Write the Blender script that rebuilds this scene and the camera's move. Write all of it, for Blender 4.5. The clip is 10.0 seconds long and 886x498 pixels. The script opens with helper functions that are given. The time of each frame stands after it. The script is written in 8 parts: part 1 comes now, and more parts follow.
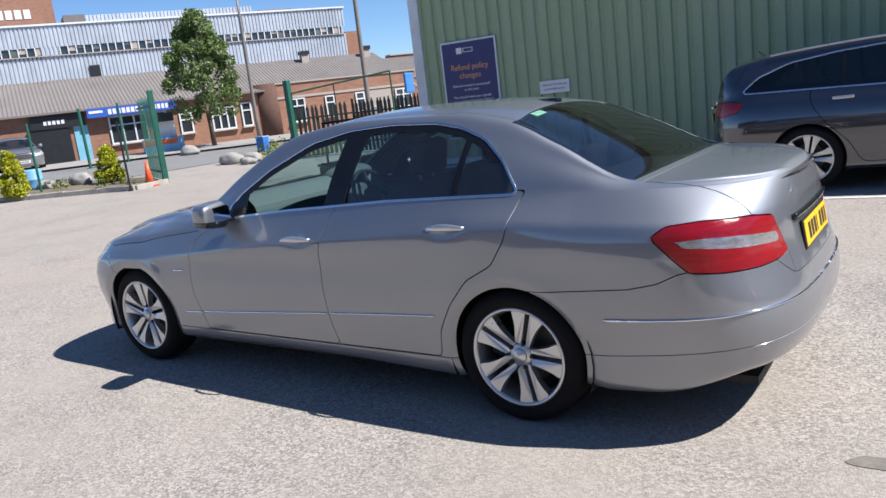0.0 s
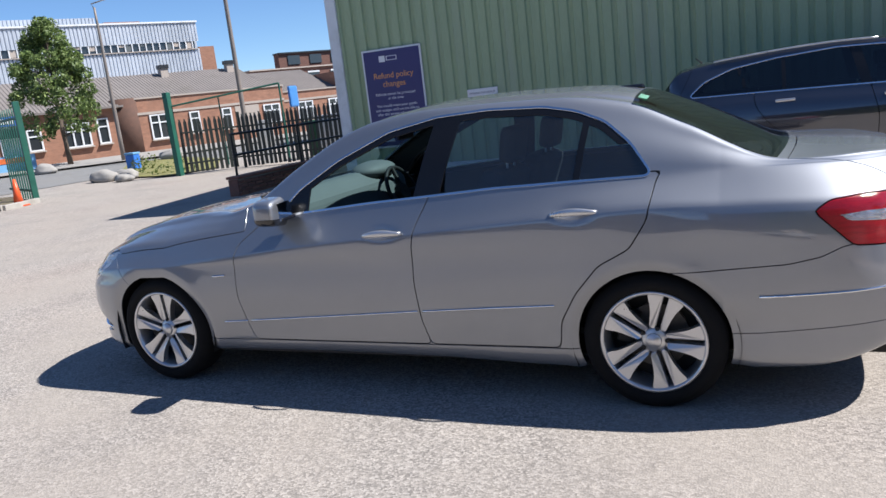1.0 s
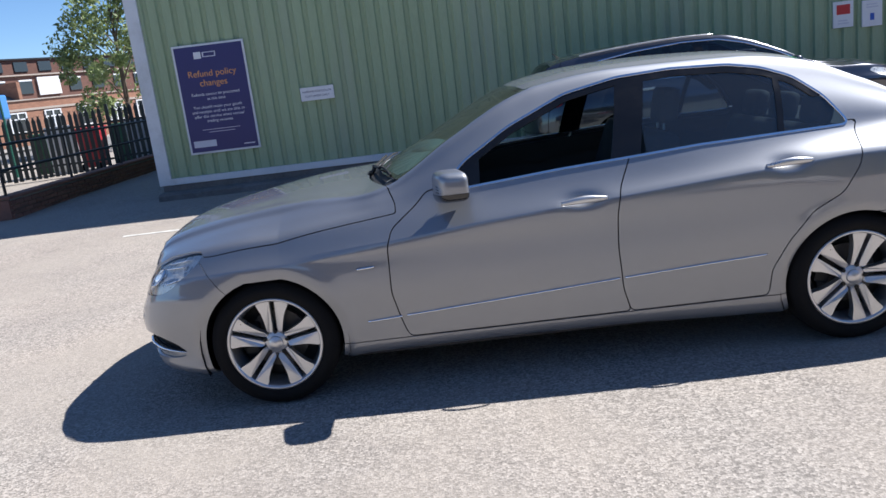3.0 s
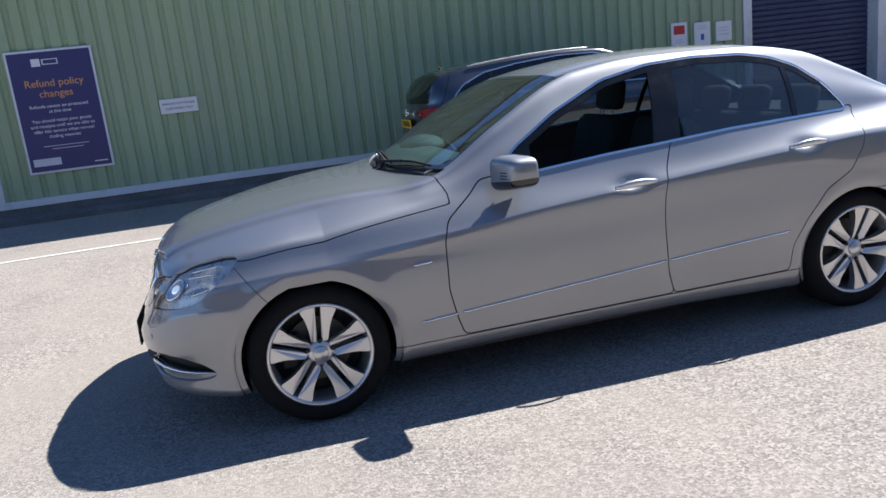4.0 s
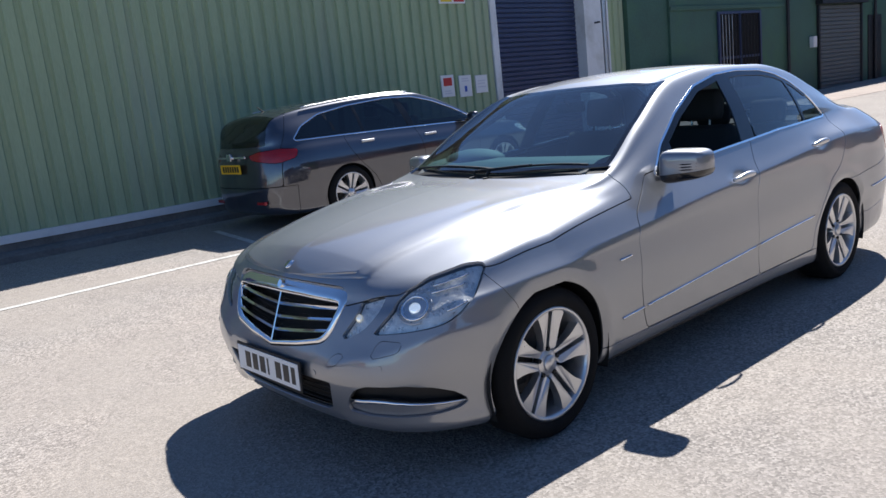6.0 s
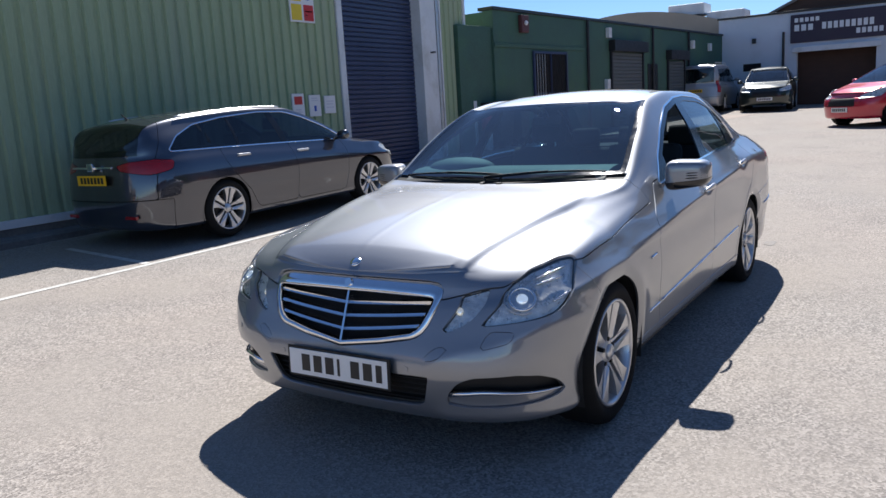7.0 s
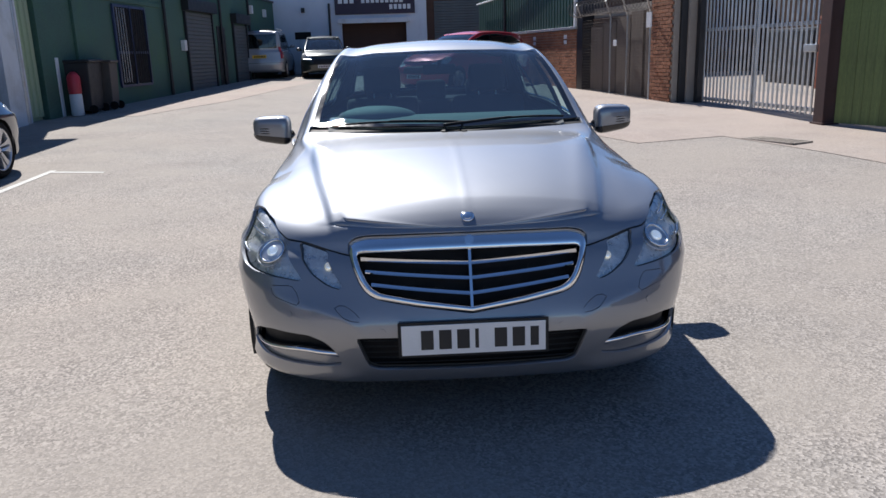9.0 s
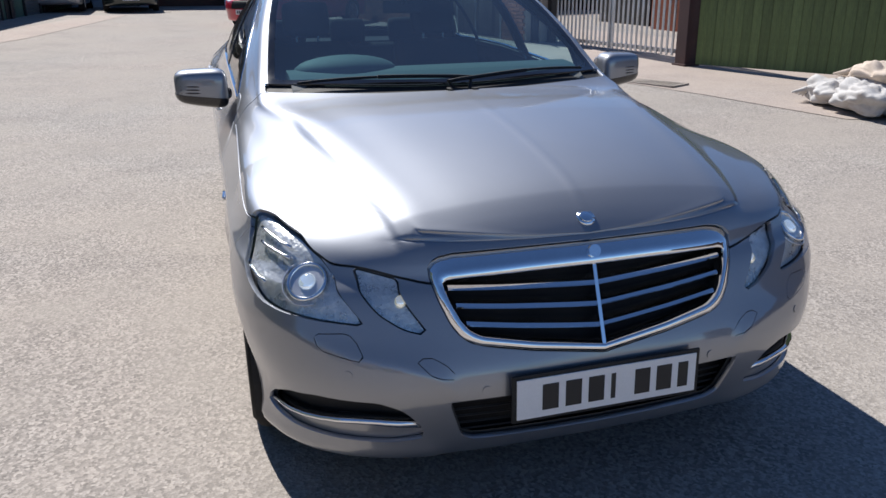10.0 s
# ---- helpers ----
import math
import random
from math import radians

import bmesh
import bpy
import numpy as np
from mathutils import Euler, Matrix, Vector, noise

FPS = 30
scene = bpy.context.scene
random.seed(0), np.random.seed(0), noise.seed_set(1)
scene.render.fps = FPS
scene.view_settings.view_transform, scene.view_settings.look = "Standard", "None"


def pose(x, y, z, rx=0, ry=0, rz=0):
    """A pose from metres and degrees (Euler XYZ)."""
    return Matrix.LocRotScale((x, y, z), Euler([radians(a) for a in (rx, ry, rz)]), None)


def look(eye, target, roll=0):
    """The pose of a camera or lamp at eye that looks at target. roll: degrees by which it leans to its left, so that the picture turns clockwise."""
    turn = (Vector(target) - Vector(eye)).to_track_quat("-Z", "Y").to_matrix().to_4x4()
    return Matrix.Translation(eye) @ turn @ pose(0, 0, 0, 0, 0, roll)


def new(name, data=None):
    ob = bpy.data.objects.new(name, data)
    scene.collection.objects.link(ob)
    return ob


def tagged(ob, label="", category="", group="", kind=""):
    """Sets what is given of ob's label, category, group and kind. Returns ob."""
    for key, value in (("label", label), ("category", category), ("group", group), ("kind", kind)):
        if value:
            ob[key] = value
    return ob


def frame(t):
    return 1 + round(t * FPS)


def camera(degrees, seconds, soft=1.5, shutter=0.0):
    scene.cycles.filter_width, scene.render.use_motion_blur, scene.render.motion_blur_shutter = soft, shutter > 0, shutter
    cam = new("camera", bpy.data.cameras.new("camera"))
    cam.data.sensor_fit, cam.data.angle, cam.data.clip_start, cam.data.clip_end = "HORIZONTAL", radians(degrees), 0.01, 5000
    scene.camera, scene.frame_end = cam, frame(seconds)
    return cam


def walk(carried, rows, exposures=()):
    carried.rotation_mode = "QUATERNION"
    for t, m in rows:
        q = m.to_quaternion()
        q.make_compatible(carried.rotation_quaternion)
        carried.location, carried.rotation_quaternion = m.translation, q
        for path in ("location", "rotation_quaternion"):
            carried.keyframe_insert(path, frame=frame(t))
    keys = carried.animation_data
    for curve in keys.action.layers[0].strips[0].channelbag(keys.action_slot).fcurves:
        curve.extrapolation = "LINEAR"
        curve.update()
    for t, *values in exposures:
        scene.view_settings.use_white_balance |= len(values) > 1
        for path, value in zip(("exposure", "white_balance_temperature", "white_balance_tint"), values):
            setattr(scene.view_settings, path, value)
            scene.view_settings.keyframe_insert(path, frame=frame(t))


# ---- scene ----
cam = camera(60.1, 10.0)
PATH = [
    (0, (-3.161, 3.771, 1.551), (-2.017, 2.179, 1.152), -6.9),
    (0.5, (-2.591, 4.001, 1.531), (-1.602, 2.311, 1.125), -6.9),
    (1, (-1.992, 4.236, 1.522), (-1.175, 2.454, 1.126), -6.7),
    (1.5, (-1.296, 4.391, 1.475), (-0.62, 2.544, 1.108), -5.8),
    (2, (-0.65, 4.584, 1.521), (-0.186, 2.684, 1.106), -5.0),
    (2.5, (-0.082, 4.602, 1.554), (0.203, 2.672, 1.114), -6.4),
    (3.8, (1.402, 4.202, 1.495), (1.015, 2.293, 1.039), -6.4),
    (4, (1.642, 4.168, 1.487), (1.172, 2.277, 1.037), -6.5),
    (4.5, (2.203, 3.96, 1.488), (1.557, 2.119, 1.049), -7.4),
    (5, (2.758, 3.642, 1.46), (1.914, 1.872, 1.064), -6.1),
    (5.5, (3.25, 3.335, 1.454), (2.191, 1.679, 1.085), -6.2),
    (5.7, (3.418, 3.16, 1.445), (2.272, 1.565, 1.067), -6.4),
    (6.8, (4.404, 2.251, 1.434), (2.823, 1.081, 1.072), -4.3),
    (7, (4.548, 2.045, 1.427), (2.899, 0.973, 1.066), -3.5),
    (7.5, (4.836, 1.531, 1.416), (3.056, 0.698, 1.046), -2.6),
    (8, (5.001, 0.925, 1.384), (3.135, 0.32, 0.998), -2.0),
    (8.5, (5.044, 0.338, 1.413), (3.113, 0.041, 0.983), -2.5),
    (9, (4.844, -0.209, 1.397), (2.908, -0.128, 0.902), -1.8),
    (9.5, (4.483, -0.628, 1.41), (2.593, -0.28, 0.855), -1.0),
    (10, (3.85, -0.919, 1.405), (2.037, -0.384, 0.751), -0.7),
]
walk(cam, [(t, look(eye, target, roll)) for t, eye, target, roll in PATH],
     [(t, stops, 6350, 10) for t, stops in ((0.0, 0.76), (2.5, 0.82), (4.0, 0.87), (5.5, 0.84), (7.0, 0.60), (8.0, 0.50), (10.0, 0.43))])

# ---- world and sun ----
SUN_DIR = Vector((-0.775, -0.28, 1.0)).normalized()   # towards the sun
world = bpy.data.worlds.new("world")
scene.world = world
world.use_nodes = True
wn = world.node_tree.nodes
sky = wn.new("ShaderNodeTexSky")
sky.sky_type, sky.sun_disc = "NISHITA", False
sky.sun_elevation = math.asin(SUN_DIR.z)
sky.sun_rotation = math.atan2(SUN_DIR.x, SUN_DIR.y)
sky.air_density, sky.dust_density, sky.ozone_density = 0.75, 0.0, 8.0
wn["Background"].inputs["Strength"].default_value = 0.085
world.node_tree.links.new(sky.outputs[0], wn["Background"].inputs["Color"])
sun_data = bpy.data.lights.new("sun", "SUN")
sun_data.energy, sun_data.angle, sun_data.color = 5.0, radians(0.53), (1.0, 0.958, 0.905)
sun = new("sun", sun_data)
sun.matrix_world = look(SUN_DIR * 60, (0, 0, 0))


# ---- mesh helpers ----
def part(name, bm, material, parent=None, label="", smooth=False):
    """Links a bmesh as one mesh object, under a thing or part if one is given."""
    me = bpy.data.meshes.new(name)
    bmesh.ops.recalc_face_normals(bm, faces=bm.faces)
    bm.to_mesh(me)
    bm.free()
    for p in me.polygons:
        p.use_smooth = smooth
    me.materials.append(material)
    ob = new(name, me)
    if parent:
        ob.parent = parent
    if label:
        tagged(ob, label)
    return ob


def thing(name, at, label, category, group="", kind="", rz=0.0):
    """An Empty at a thing's base, to parent its parts."""
    ob = new(name)
    ob.matrix_basis = pose(*at, 0, 0, rz)
    ob.empty_display_size = 0.2
    return tagged(ob, label, category, group, kind)


def M():
    return bmesh.new()


def box(bm, lo, hi, bevel=0.0, m=None):
    """A box from corner to corner, its edges bevelled."""
    size = [b - a for a, b in zip(lo, hi)]
    mid = [(a + b) / 2 for a, b in zip(lo, hi)]
    made = bmesh.ops.create_cube(bm, size=1, matrix=Matrix.Translation(mid) @ Matrix.Diagonal((*size, 1)))
    verts = made["verts"]
    if bevel > 0:
        edges = list({e for v in verts for e in v.link_edges})
        out = bmesh.ops.bevel(bm, geom=edges, offset=bevel, segments=2, affect="EDGES", profile=0.6)
        verts = list({v for f in out["faces"] for v in f.verts} | {v for v in verts if v.is_valid})
    if m is not None:
        bmesh.ops.transform(bm, matrix=m, verts=[v for v in verts if v.is_valid])
    return verts


def rod(bm, a, b, r0, r1=None, n=12, caps=True):
    """A round bar from a to b."""
    a, b = Vector(a), Vector(b)
    d = b - a
    m = Matrix.Translation((a + b) / 2) @ d.to_track_quat("Z", "Y").to_matrix().to_4x4()
    bmesh.ops.create_cone(bm, cap_ends=caps, segments=n, radius1=r0, radius2=r0 if r1 is None else r1, depth=d.length, matrix=m)


def prism(bm, pts, a, b, axis="y"):
    """A flat outline pushed from a to b along an axis. pts: the two other coordinates, in order."""
    def place(p, d):
        return {"x": (d, p[0], p[1]), "y": (p[0], d, p[1]), "z": (p[0], p[1], d)}[axis]
    lo = [bm.verts.new(place(p, a)) for p in pts]
    hi = [bm.verts.new(place(p, b)) for p in pts]
    n = len(pts)
    bm.faces.new(lo)
    bm.faces.new(hi[::-1])
    for i in range(n):
        bm.faces.new((lo[i], lo[(i + 1) % n], hi[(i + 1) % n], hi[i]))


def tube(bm, pts, r, n=8, closed=False):
    """A round pipe along a line of points."""
    pts = [Vector(p) for p in pts]
    rings = []
    count = len(pts)
    up = Vector((0.03, 0.02, 1))
    for i, p in enumerate(pts):
        if closed:
            d = pts[(i + 1) % count] - pts[i - 1]
        else:
            d = pts[min(i + 1, count - 1)] - pts[max(i - 1, 0)]
        d.normalize()
        side = d.cross(up)
        if side.length < 1e-3:
            side = d.cross(Vector((0, 1, 0)))
        side.normalize()
        top = side.cross(d)
        rr = r[i] if isinstance(r, (list, tuple)) else r
        rings.append([bm.verts.new(p + rr * (math.cos(2 * math.pi * k / n) * side + math.sin(2 * math.pi * k / n) * top)) for k in range(n)])
    for i in range(count if closed else count - 1):
        a, b = rings[i], rings[(i + 1) % count]
        for k in range(n):
            bm.faces.new((a[k], a[(k + 1) % n], b[(k + 1) % n], b[k]))
    if not closed:
        bm.faces.new(rings[0][::-1])
        bm.faces.new(rings[-1])


def blob(bm, at, size, seed=0, rough=0.2, sub=2, freq=1.5):
    """A lumpy stone-like or cloth-like mass."""
    made = bmesh.ops.create_icosphere(bm, subdivisions=sub, radius=1)
    for v in made["verts"]:
        k = 1 + rough * noise.noise(v.co * freq + Vector((seed * 7.3, seed * 1.7, seed * 3.1)))
        v.co = Vector((v.co.x * size[0] * k, v.co.y * size[1] * k, v.co.z * size[2] * k)) + Vector(at)
    return made["verts"]


# ---- materials ----
def ramp(nt, fac, stops):
    node = nt.nodes.new("ShaderNodeValToRGB")
    node.color_ramp.elements[0].position, node.color_ramp.elements[0].color = stops[0][0], (*stops[0][1], 1)
    node.color_ramp.elements[1].position, node.color_ramp.elements[1].color = stops[-1][0], (*stops[-1][1], 1)
    for pos, col in stops[1:-1]:
        el = node.color_ramp.elements.new(pos)
        el.color = (*col, 1)
    nt.links.new(fac, node.inputs["Fac"])
    return node.outputs["Color"]


def noise_tex(nt, scale, detail=4, rough=0.6, stretch=(1, 1, 1), coords="Object"):
    tc = nt.nodes.new("ShaderNodeTexCoord")
    mp = nt.nodes.new("ShaderNodeMapping")
    mp.inputs["Scale"].default_value = stretch
    nt.links.new(tc.outputs[coords], mp.inputs["Vector"])
    tx = nt.nodes.new("ShaderNodeTexNoise")
    tx.inputs["Scale"].default_value = scale
    tx.inputs["Detail"].default_value = detail
    tx.inputs["Roughness"].default_value = rough
    nt.links.new(mp.outputs["Vector"], tx.inputs["Vector"])
    return tx.outputs["Fac"]


def mix(nt, fac, a, b, how="MIX"):
    node = nt.nodes.new("ShaderNodeMix")
    node.data_type, node.blend_type = "RGBA", how
    for sock, v in ((node.inputs[0], fac), (node.inputs[6], a), (node.inputs[7], b)):
        if isinstance(v, (int, float)):
            sock.default_value = v
        elif isinstance(v, tuple):
            sock.default_value = (*v, 1)
        else:
            nt.links.new(v, sock)
    return node.outputs[2]


def mat(name, base, rough=0.5, metal=0.0, vary=0.15, scale=3.0, grain=60.0, bump=0.1, depth=0.004, stretch=(1, 1, 1), dirt=None, coat=0.0, piece=0.0):
    """A surface with variation at two scales, fine relief and, if given, a dirt colour in patches. piece: how much pieces differ."""
    m = bpy.data.materials.new(name)
    m.use_nodes = True
    nt = m.node_tree
    bsdf = nt.nodes["Principled BSDF"]
    big, small = noise_tex(nt, scale, 5, 0.65, stretch), noise_tex(nt, grain, 3, 0.6, stretch)
    lo, hi = tuple(c * (1 - vary) for c in base), tuple(min(1, c * (1 + vary)) for c in base)
    col = ramp(nt, big, [(0.3, lo), (0.7, hi)])
    col = mix(nt, 0.35, col, ramp(nt, small, [(0.3, tuple(c * (1 - 1.4 * vary) for c in base)), (0.7, tuple(min(1, c * (1 + 1.4 * vary)) for c in base))]))
    if dirt:
        patch = noise_tex(nt, scale * 0.6, 6, 0.7, stretch)
        fac = ramp(nt, patch, [(0.52, (0, 0, 0)), (0.72, (0.8, 0.8, 0.8))])
        col = mix(nt, fac, col, dirt)
    if piece > 0:
        info = nt.nodes.new("ShaderNodeObjectInfo")
        col = mix(nt, 1.0, col, ramp(nt, info.outputs["Random"], [(0, (1 - piece,) * 3), (1, (1, 1, 1))]), "MULTIPLY")
    nt.links.new(col, bsdf.inputs["Base Color"])
    r = ramp(nt, big, [(0.3, (max(0.02, rough - 0.08),) * 3), (0.7, (min(1, rough + 0.08),) * 3)])
    nt.links.new(r, bsdf.inputs["Roughness"])
    bsdf.inputs["Metallic"].default_value = metal
    bsdf.inputs["Coat Weight"].default_value = coat
    bsdf.inputs["Coat Roughness"].default_value = 0.04
    if bump > 0:
        b = nt.nodes.new("ShaderNodeBump")
        b.inputs["Strength"].default_value, b.inputs["Distance"].default_value = bump, depth
        nt.links.new(small, b.inputs["Height"])
        nt.links.new(b.outputs["Normal"], bsdf.inputs["Normal"])
    return m


def plain(name, base, rough=0.4, metal=0.0, coat=0.0):
    return mat(name, base, rough, metal, vary=0.05, scale=8, grain=200, bump=0.0, coat=coat)


def tarmac_mat(name, base, speck, pink):
    """Worn, pale asphalt: aggregate of many tones, worn patches, dark and pale stains."""
    m = bpy.data.materials.new(name)
    m.use_nodes = True
    nt = m.node_tree
    bsdf = nt.nodes["Principled BSDF"]
    tc = nt.nodes.new("ShaderNodeTexCoord")
    vor = nt.nodes.new("ShaderNodeTexVoronoi")
    vor.inputs["Scale"].default_value = 95
    nt.links.new(tc.outputs["Object"], vor.inputs["Vector"])
    sep = nt.nodes.new("ShaderNodeSeparateColor")
    nt.links.new(vor.outputs["Color"], sep.inputs[0])
    stone = ramp(nt, sep.outputs[0], [(0.0, tuple(c * (1 - speck) for c in base)), (0.55, base), (1.0, tuple(min(1, c * (1 + speck)) for c in base))])
    warm = ramp(nt, noise_tex(nt, 0.25, 5, 0.6), [(0.35, (1, 1, 1)), (0.7, pink)])
    col = mix(nt, 1.0, stone, warm, "MULTIPLY")
    wear = ramp(nt, noise_tex(nt, 0.9, 8, 0.7), [(0.3, (0.84, 0.84, 0.85)), (0.52, (1, 1, 1)), (0.75, (1.10, 1.09, 1.07))])
    col = mix(nt, 1.0, col, wear, "MULTIPLY")
    spots = ramp(nt, noise_tex(nt, 2.2, 3, 0.5), [(0.70, (1, 1, 1)), (0.80, (0.72, 0.70, 0.68))])
    col = mix(nt, 1.0, col, spots, "MULTIPLY")
    dust = ramp(nt, noise_tex(nt, 0.55, 7, 0.68), [(0.44, (0, 0, 0)), (0.60, (0.62, 0.62, 0.62))])    # silt lying in the hollows
    col = mix(nt, dust, col, tuple(c * k for c, k in zip(base, (1.07, 1.04, 1.0))))
    fine = ramp(nt, noise_tex(nt, 180, 3, 0.7), [(0.3, (0.84, 0.84, 0.84)), (0.7, (1.14, 1.14, 1.14))])
    col = mix(nt, 1.0, col, fine, "MULTIPLY")
    nt.links.new(col, bsdf.inputs["Base Color"])
    bsdf.inputs["Roughness"].default_value = 0.88
    bsdf.inputs["Specular IOR Level"].default_value = 0.3
    b = nt.nodes.new("ShaderNodeBump")
    b.inputs["Strength"].default_value, b.inputs["Distance"].default_value = 0.4, 0.005
    nt.links.new(vor.outputs["Distance"], b.inputs["Height"])
    b2 = nt.nodes.new("ShaderNodeBump")
    b2.inputs["Strength"].default_value, b2.inputs["Distance"].default_value = 0.3, 0.05
    nt.links.new(noise_tex(nt, 3.0, 6, 0.7), b2.inputs["Height"])
    nt.links.new(b.outputs["Normal"], b2.inputs["Normal"])
    nt.links.new(b2.outputs["Normal"], bsdf.inputs["Normal"])
    return m


def glass_mat(name, tint, rough=0.0, ior=1.75, dust=0.0):
    """Thin tinted glazing: a clear pane that lets light straight through and mirrors at grazing angles."""
    m = bpy.data.materials.new(name)
    m.use_nodes = True
    nt = m.node_tree
    out = nt.nodes["Material Output"]
    nt.nodes.remove(nt.nodes["Principled BSDF"])
    tr = nt.nodes.new("ShaderNodeBsdfTransparent")
    tr.inputs["Color"].default_value = (*tint, 1)
    gl = nt.nodes.new("ShaderNodeBsdfGlossy")
    gl.inputs["Roughness"].default_value = rough
    lw = nt.nodes.new("ShaderNodeLayerWeight")        # gloss rises towards grazing angles, alike from both sides
    lw.inputs["Blend"].default_value = 0.5
    pw = nt.nodes.new("ShaderNodeMath")
    pw.operation = "POWER"
    pw.inputs[1].default_value = 4.5
    nt.links.new(lw.outputs["Facing"], pw.inputs[0])
    f0 = ((ior - 1) / (ior + 1)) ** 2
    fr = nt.nodes.new("ShaderNodeMath")
    fr.operation = "MULTIPLY_ADD"
    fr.inputs[1].default_value, fr.inputs[2].default_value = 1 - f0, f0
    nt.links.new(pw.outputs[0], fr.inputs[0])
    ms = nt.nodes.new("ShaderNodeMixShader")
    nt.links.new(fr.outputs[0], ms.inputs[0])
    nt.links.new(tr.outputs[0], ms.inputs[1])
    nt.links.new(gl.outputs[0], ms.inputs[2])
    df = nt.nodes.new("ShaderNodeBsdfDiffuse")        # a thin film of dust
    df.inputs["Color"].default_value = (0.62, 0.63, 0.60, 1)
    md = nt.nodes.new("ShaderNodeMixShader")
    film = noise_tex(nt, 5.0, 5, 0.7)
    nt.links.new(ramp(nt, film, [(0.3, (dust * 0.7,) * 3), (0.7, (dust * 1.3,) * 3)]), md.inputs[0])
    nt.links.new(ms.outputs[0], md.inputs[1])
    nt.links.new(df.outputs[0], md.inputs[2])
    nt.links.new(md.outputs[0], out.inputs["Surface"])
    return m


TARMAC = tarmac_mat("tarmac", (0.303, 0.280, 0.256), 0.43, (1.04, 0.98, 0.95))
CONCRETE = tarmac_mat("concrete_apron", (0.36, 0.312, 0.28), 0.22, (1.04, 0.98, 0.95))
ROADTAR = tarmac_mat("road_tarmac", (0.20, 0.20, 0.198), 0.3, (1.0, 1.0, 1.0))
PAVING = mat("paving", (0.30, 0.285, 0.265), 0.85, vary=0.12, scale=2, dirt=(0.22, 0.205, 0.185))
WHITELINE = mat("road_paint", (0.56, 0.55, 0.52), 0.8, vary=0.25, scale=9, dirt=(0.30, 0.29, 0.27))
CLAD = mat("green_cladding", (0.34, 0.42, 0.265), 0.62, vary=0.12, scale=0.8, grain=25, bump=0.05, stretch=(3, 3, 0.35), dirt=(0.34, 0.39, 0.29))
CLAD.node_tree.nodes["Principled BSDF"].inputs["Specular IOR Level"].default_value = 0.12
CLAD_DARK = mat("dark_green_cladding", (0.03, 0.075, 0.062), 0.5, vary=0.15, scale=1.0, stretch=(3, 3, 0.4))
WHITE_TRIM = mat("white_flashing", (0.66, 0.68, 0.70), 0.5, vary=0.08, scale=2, dirt=(0.45, 0.46, 0.44))
SHUTTER_NAVY = mat("navy_shutter", (0.032, 0.046, 0.105), 0.4, vary=0.15, scale=2, stretch=(1, 1, 6))
BRICK = mat("brick", (0.34, 0.155, 0.09), 0.9, vary=0.28, scale=4, grain=40, bump=0.3, piece=0.35)
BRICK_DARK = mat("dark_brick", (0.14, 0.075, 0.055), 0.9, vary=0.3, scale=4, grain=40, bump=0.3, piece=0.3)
BRICK_MID = mat("weathered_brick", (0.26, 0.12, 0.085), 0.9, vary=0.3, scale=4, grain=40, bump=0.3, piece=0.3)
MORTAR = mat("mortar", (0.33, 0.30, 0.26), 0.95, vary=0.15)
GREEN_RENDER = mat("dark_green_painted_render", (0.05, 0.115, 0.085), 0.7, vary=0.3, scale=0.7, grain=30, bump=0.2, dirt=(0.06, 0.15, 0.065))
WHITE_RENDER = mat("white_render", (0.62, 0.66, 0.72), 0.8, vary=0.06, scale=1.0, dirt=(0.5, 0.52, 0.55))
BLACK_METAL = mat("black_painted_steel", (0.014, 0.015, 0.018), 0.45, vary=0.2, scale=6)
GALV = mat("galvanised_steel", (0.52, 0.54, 0.56), 0.42, 0.85, vary=0.15, scale=5, dirt=(0.42, 0.40, 0.37))
GREEN_STEEL = mat("green_painted_steel", (0.012, 0.10, 0.07), 0.55, vary=0.25, scale=3, dirt=(0.04, 0.095, 0.075))
WOOD_GREEN = mat("green_stained_boards", (0.135, 0.185, 0.07), 0.8, vary=0.4, scale=2.5, grain=30, bump=0.35, stretch=(7, 7, 0.6), dirt=(0.16, 0.19, 0.075), piece=0.3)
RUST = mat("rusty_steel", (0.20, 0.055, 0.028), 0.85, vary=0.35, scale=3, dirt=(0.08, 0.035, 0.025))
ROOF_GREY = mat("grey_roof_sheet", (0.185, 0.165, 0.155), 0.85, vary=0.14, scale=0.6, stretch=(1, 1, 1), dirt=(0.14, 0.125, 0.11))
METAL_SHEET = mat("pale_metal_sheet", (0.43, 0.47, 0.53), 0.55, 0.1, vary=0.16, scale=0.25, grain=2, bump=0.0, stretch=(1, 1, 0.3), dirt=(0.29, 0.32, 0.355))
DARKVOID = plain("dark_interior", (0.006, 0.006, 0.007), 0.9)
BAR_WHITE = plain("print_white", (0.75, 0.75, 0.76), 0.5)
BAR_NAVY = plain("print_navy", (0.02, 0.026, 0.10), 0.5)


# ---- ground ----
def rise(a, b, v):
    u = min(1.0, max(0.0, (v - a) / (b - a)))
    return u * u * (3 - 2 * u)


def soft(v, k=1.0):
    """max(0, v) with a rounded knee."""
    return k * math.log1p(math.exp(v / k)) if v < 20 * k else v


def G(x, y):
    """The ground's height: flat by the sedan, rising gently towards the yard's end, the shed and the road."""
    z = 0.028 * soft(-max(x, -15) - 2.2, 0.6) + 0.02 * max(0.0, -max(x, -60) - 15)
    z += 0.02 * soft(min(-y, 9) - 2.3, 0.5) * (1 - rise(5, 12, x))
    z += 0.015 * soft(min(x, 60) - 12, 1.0)
    return z


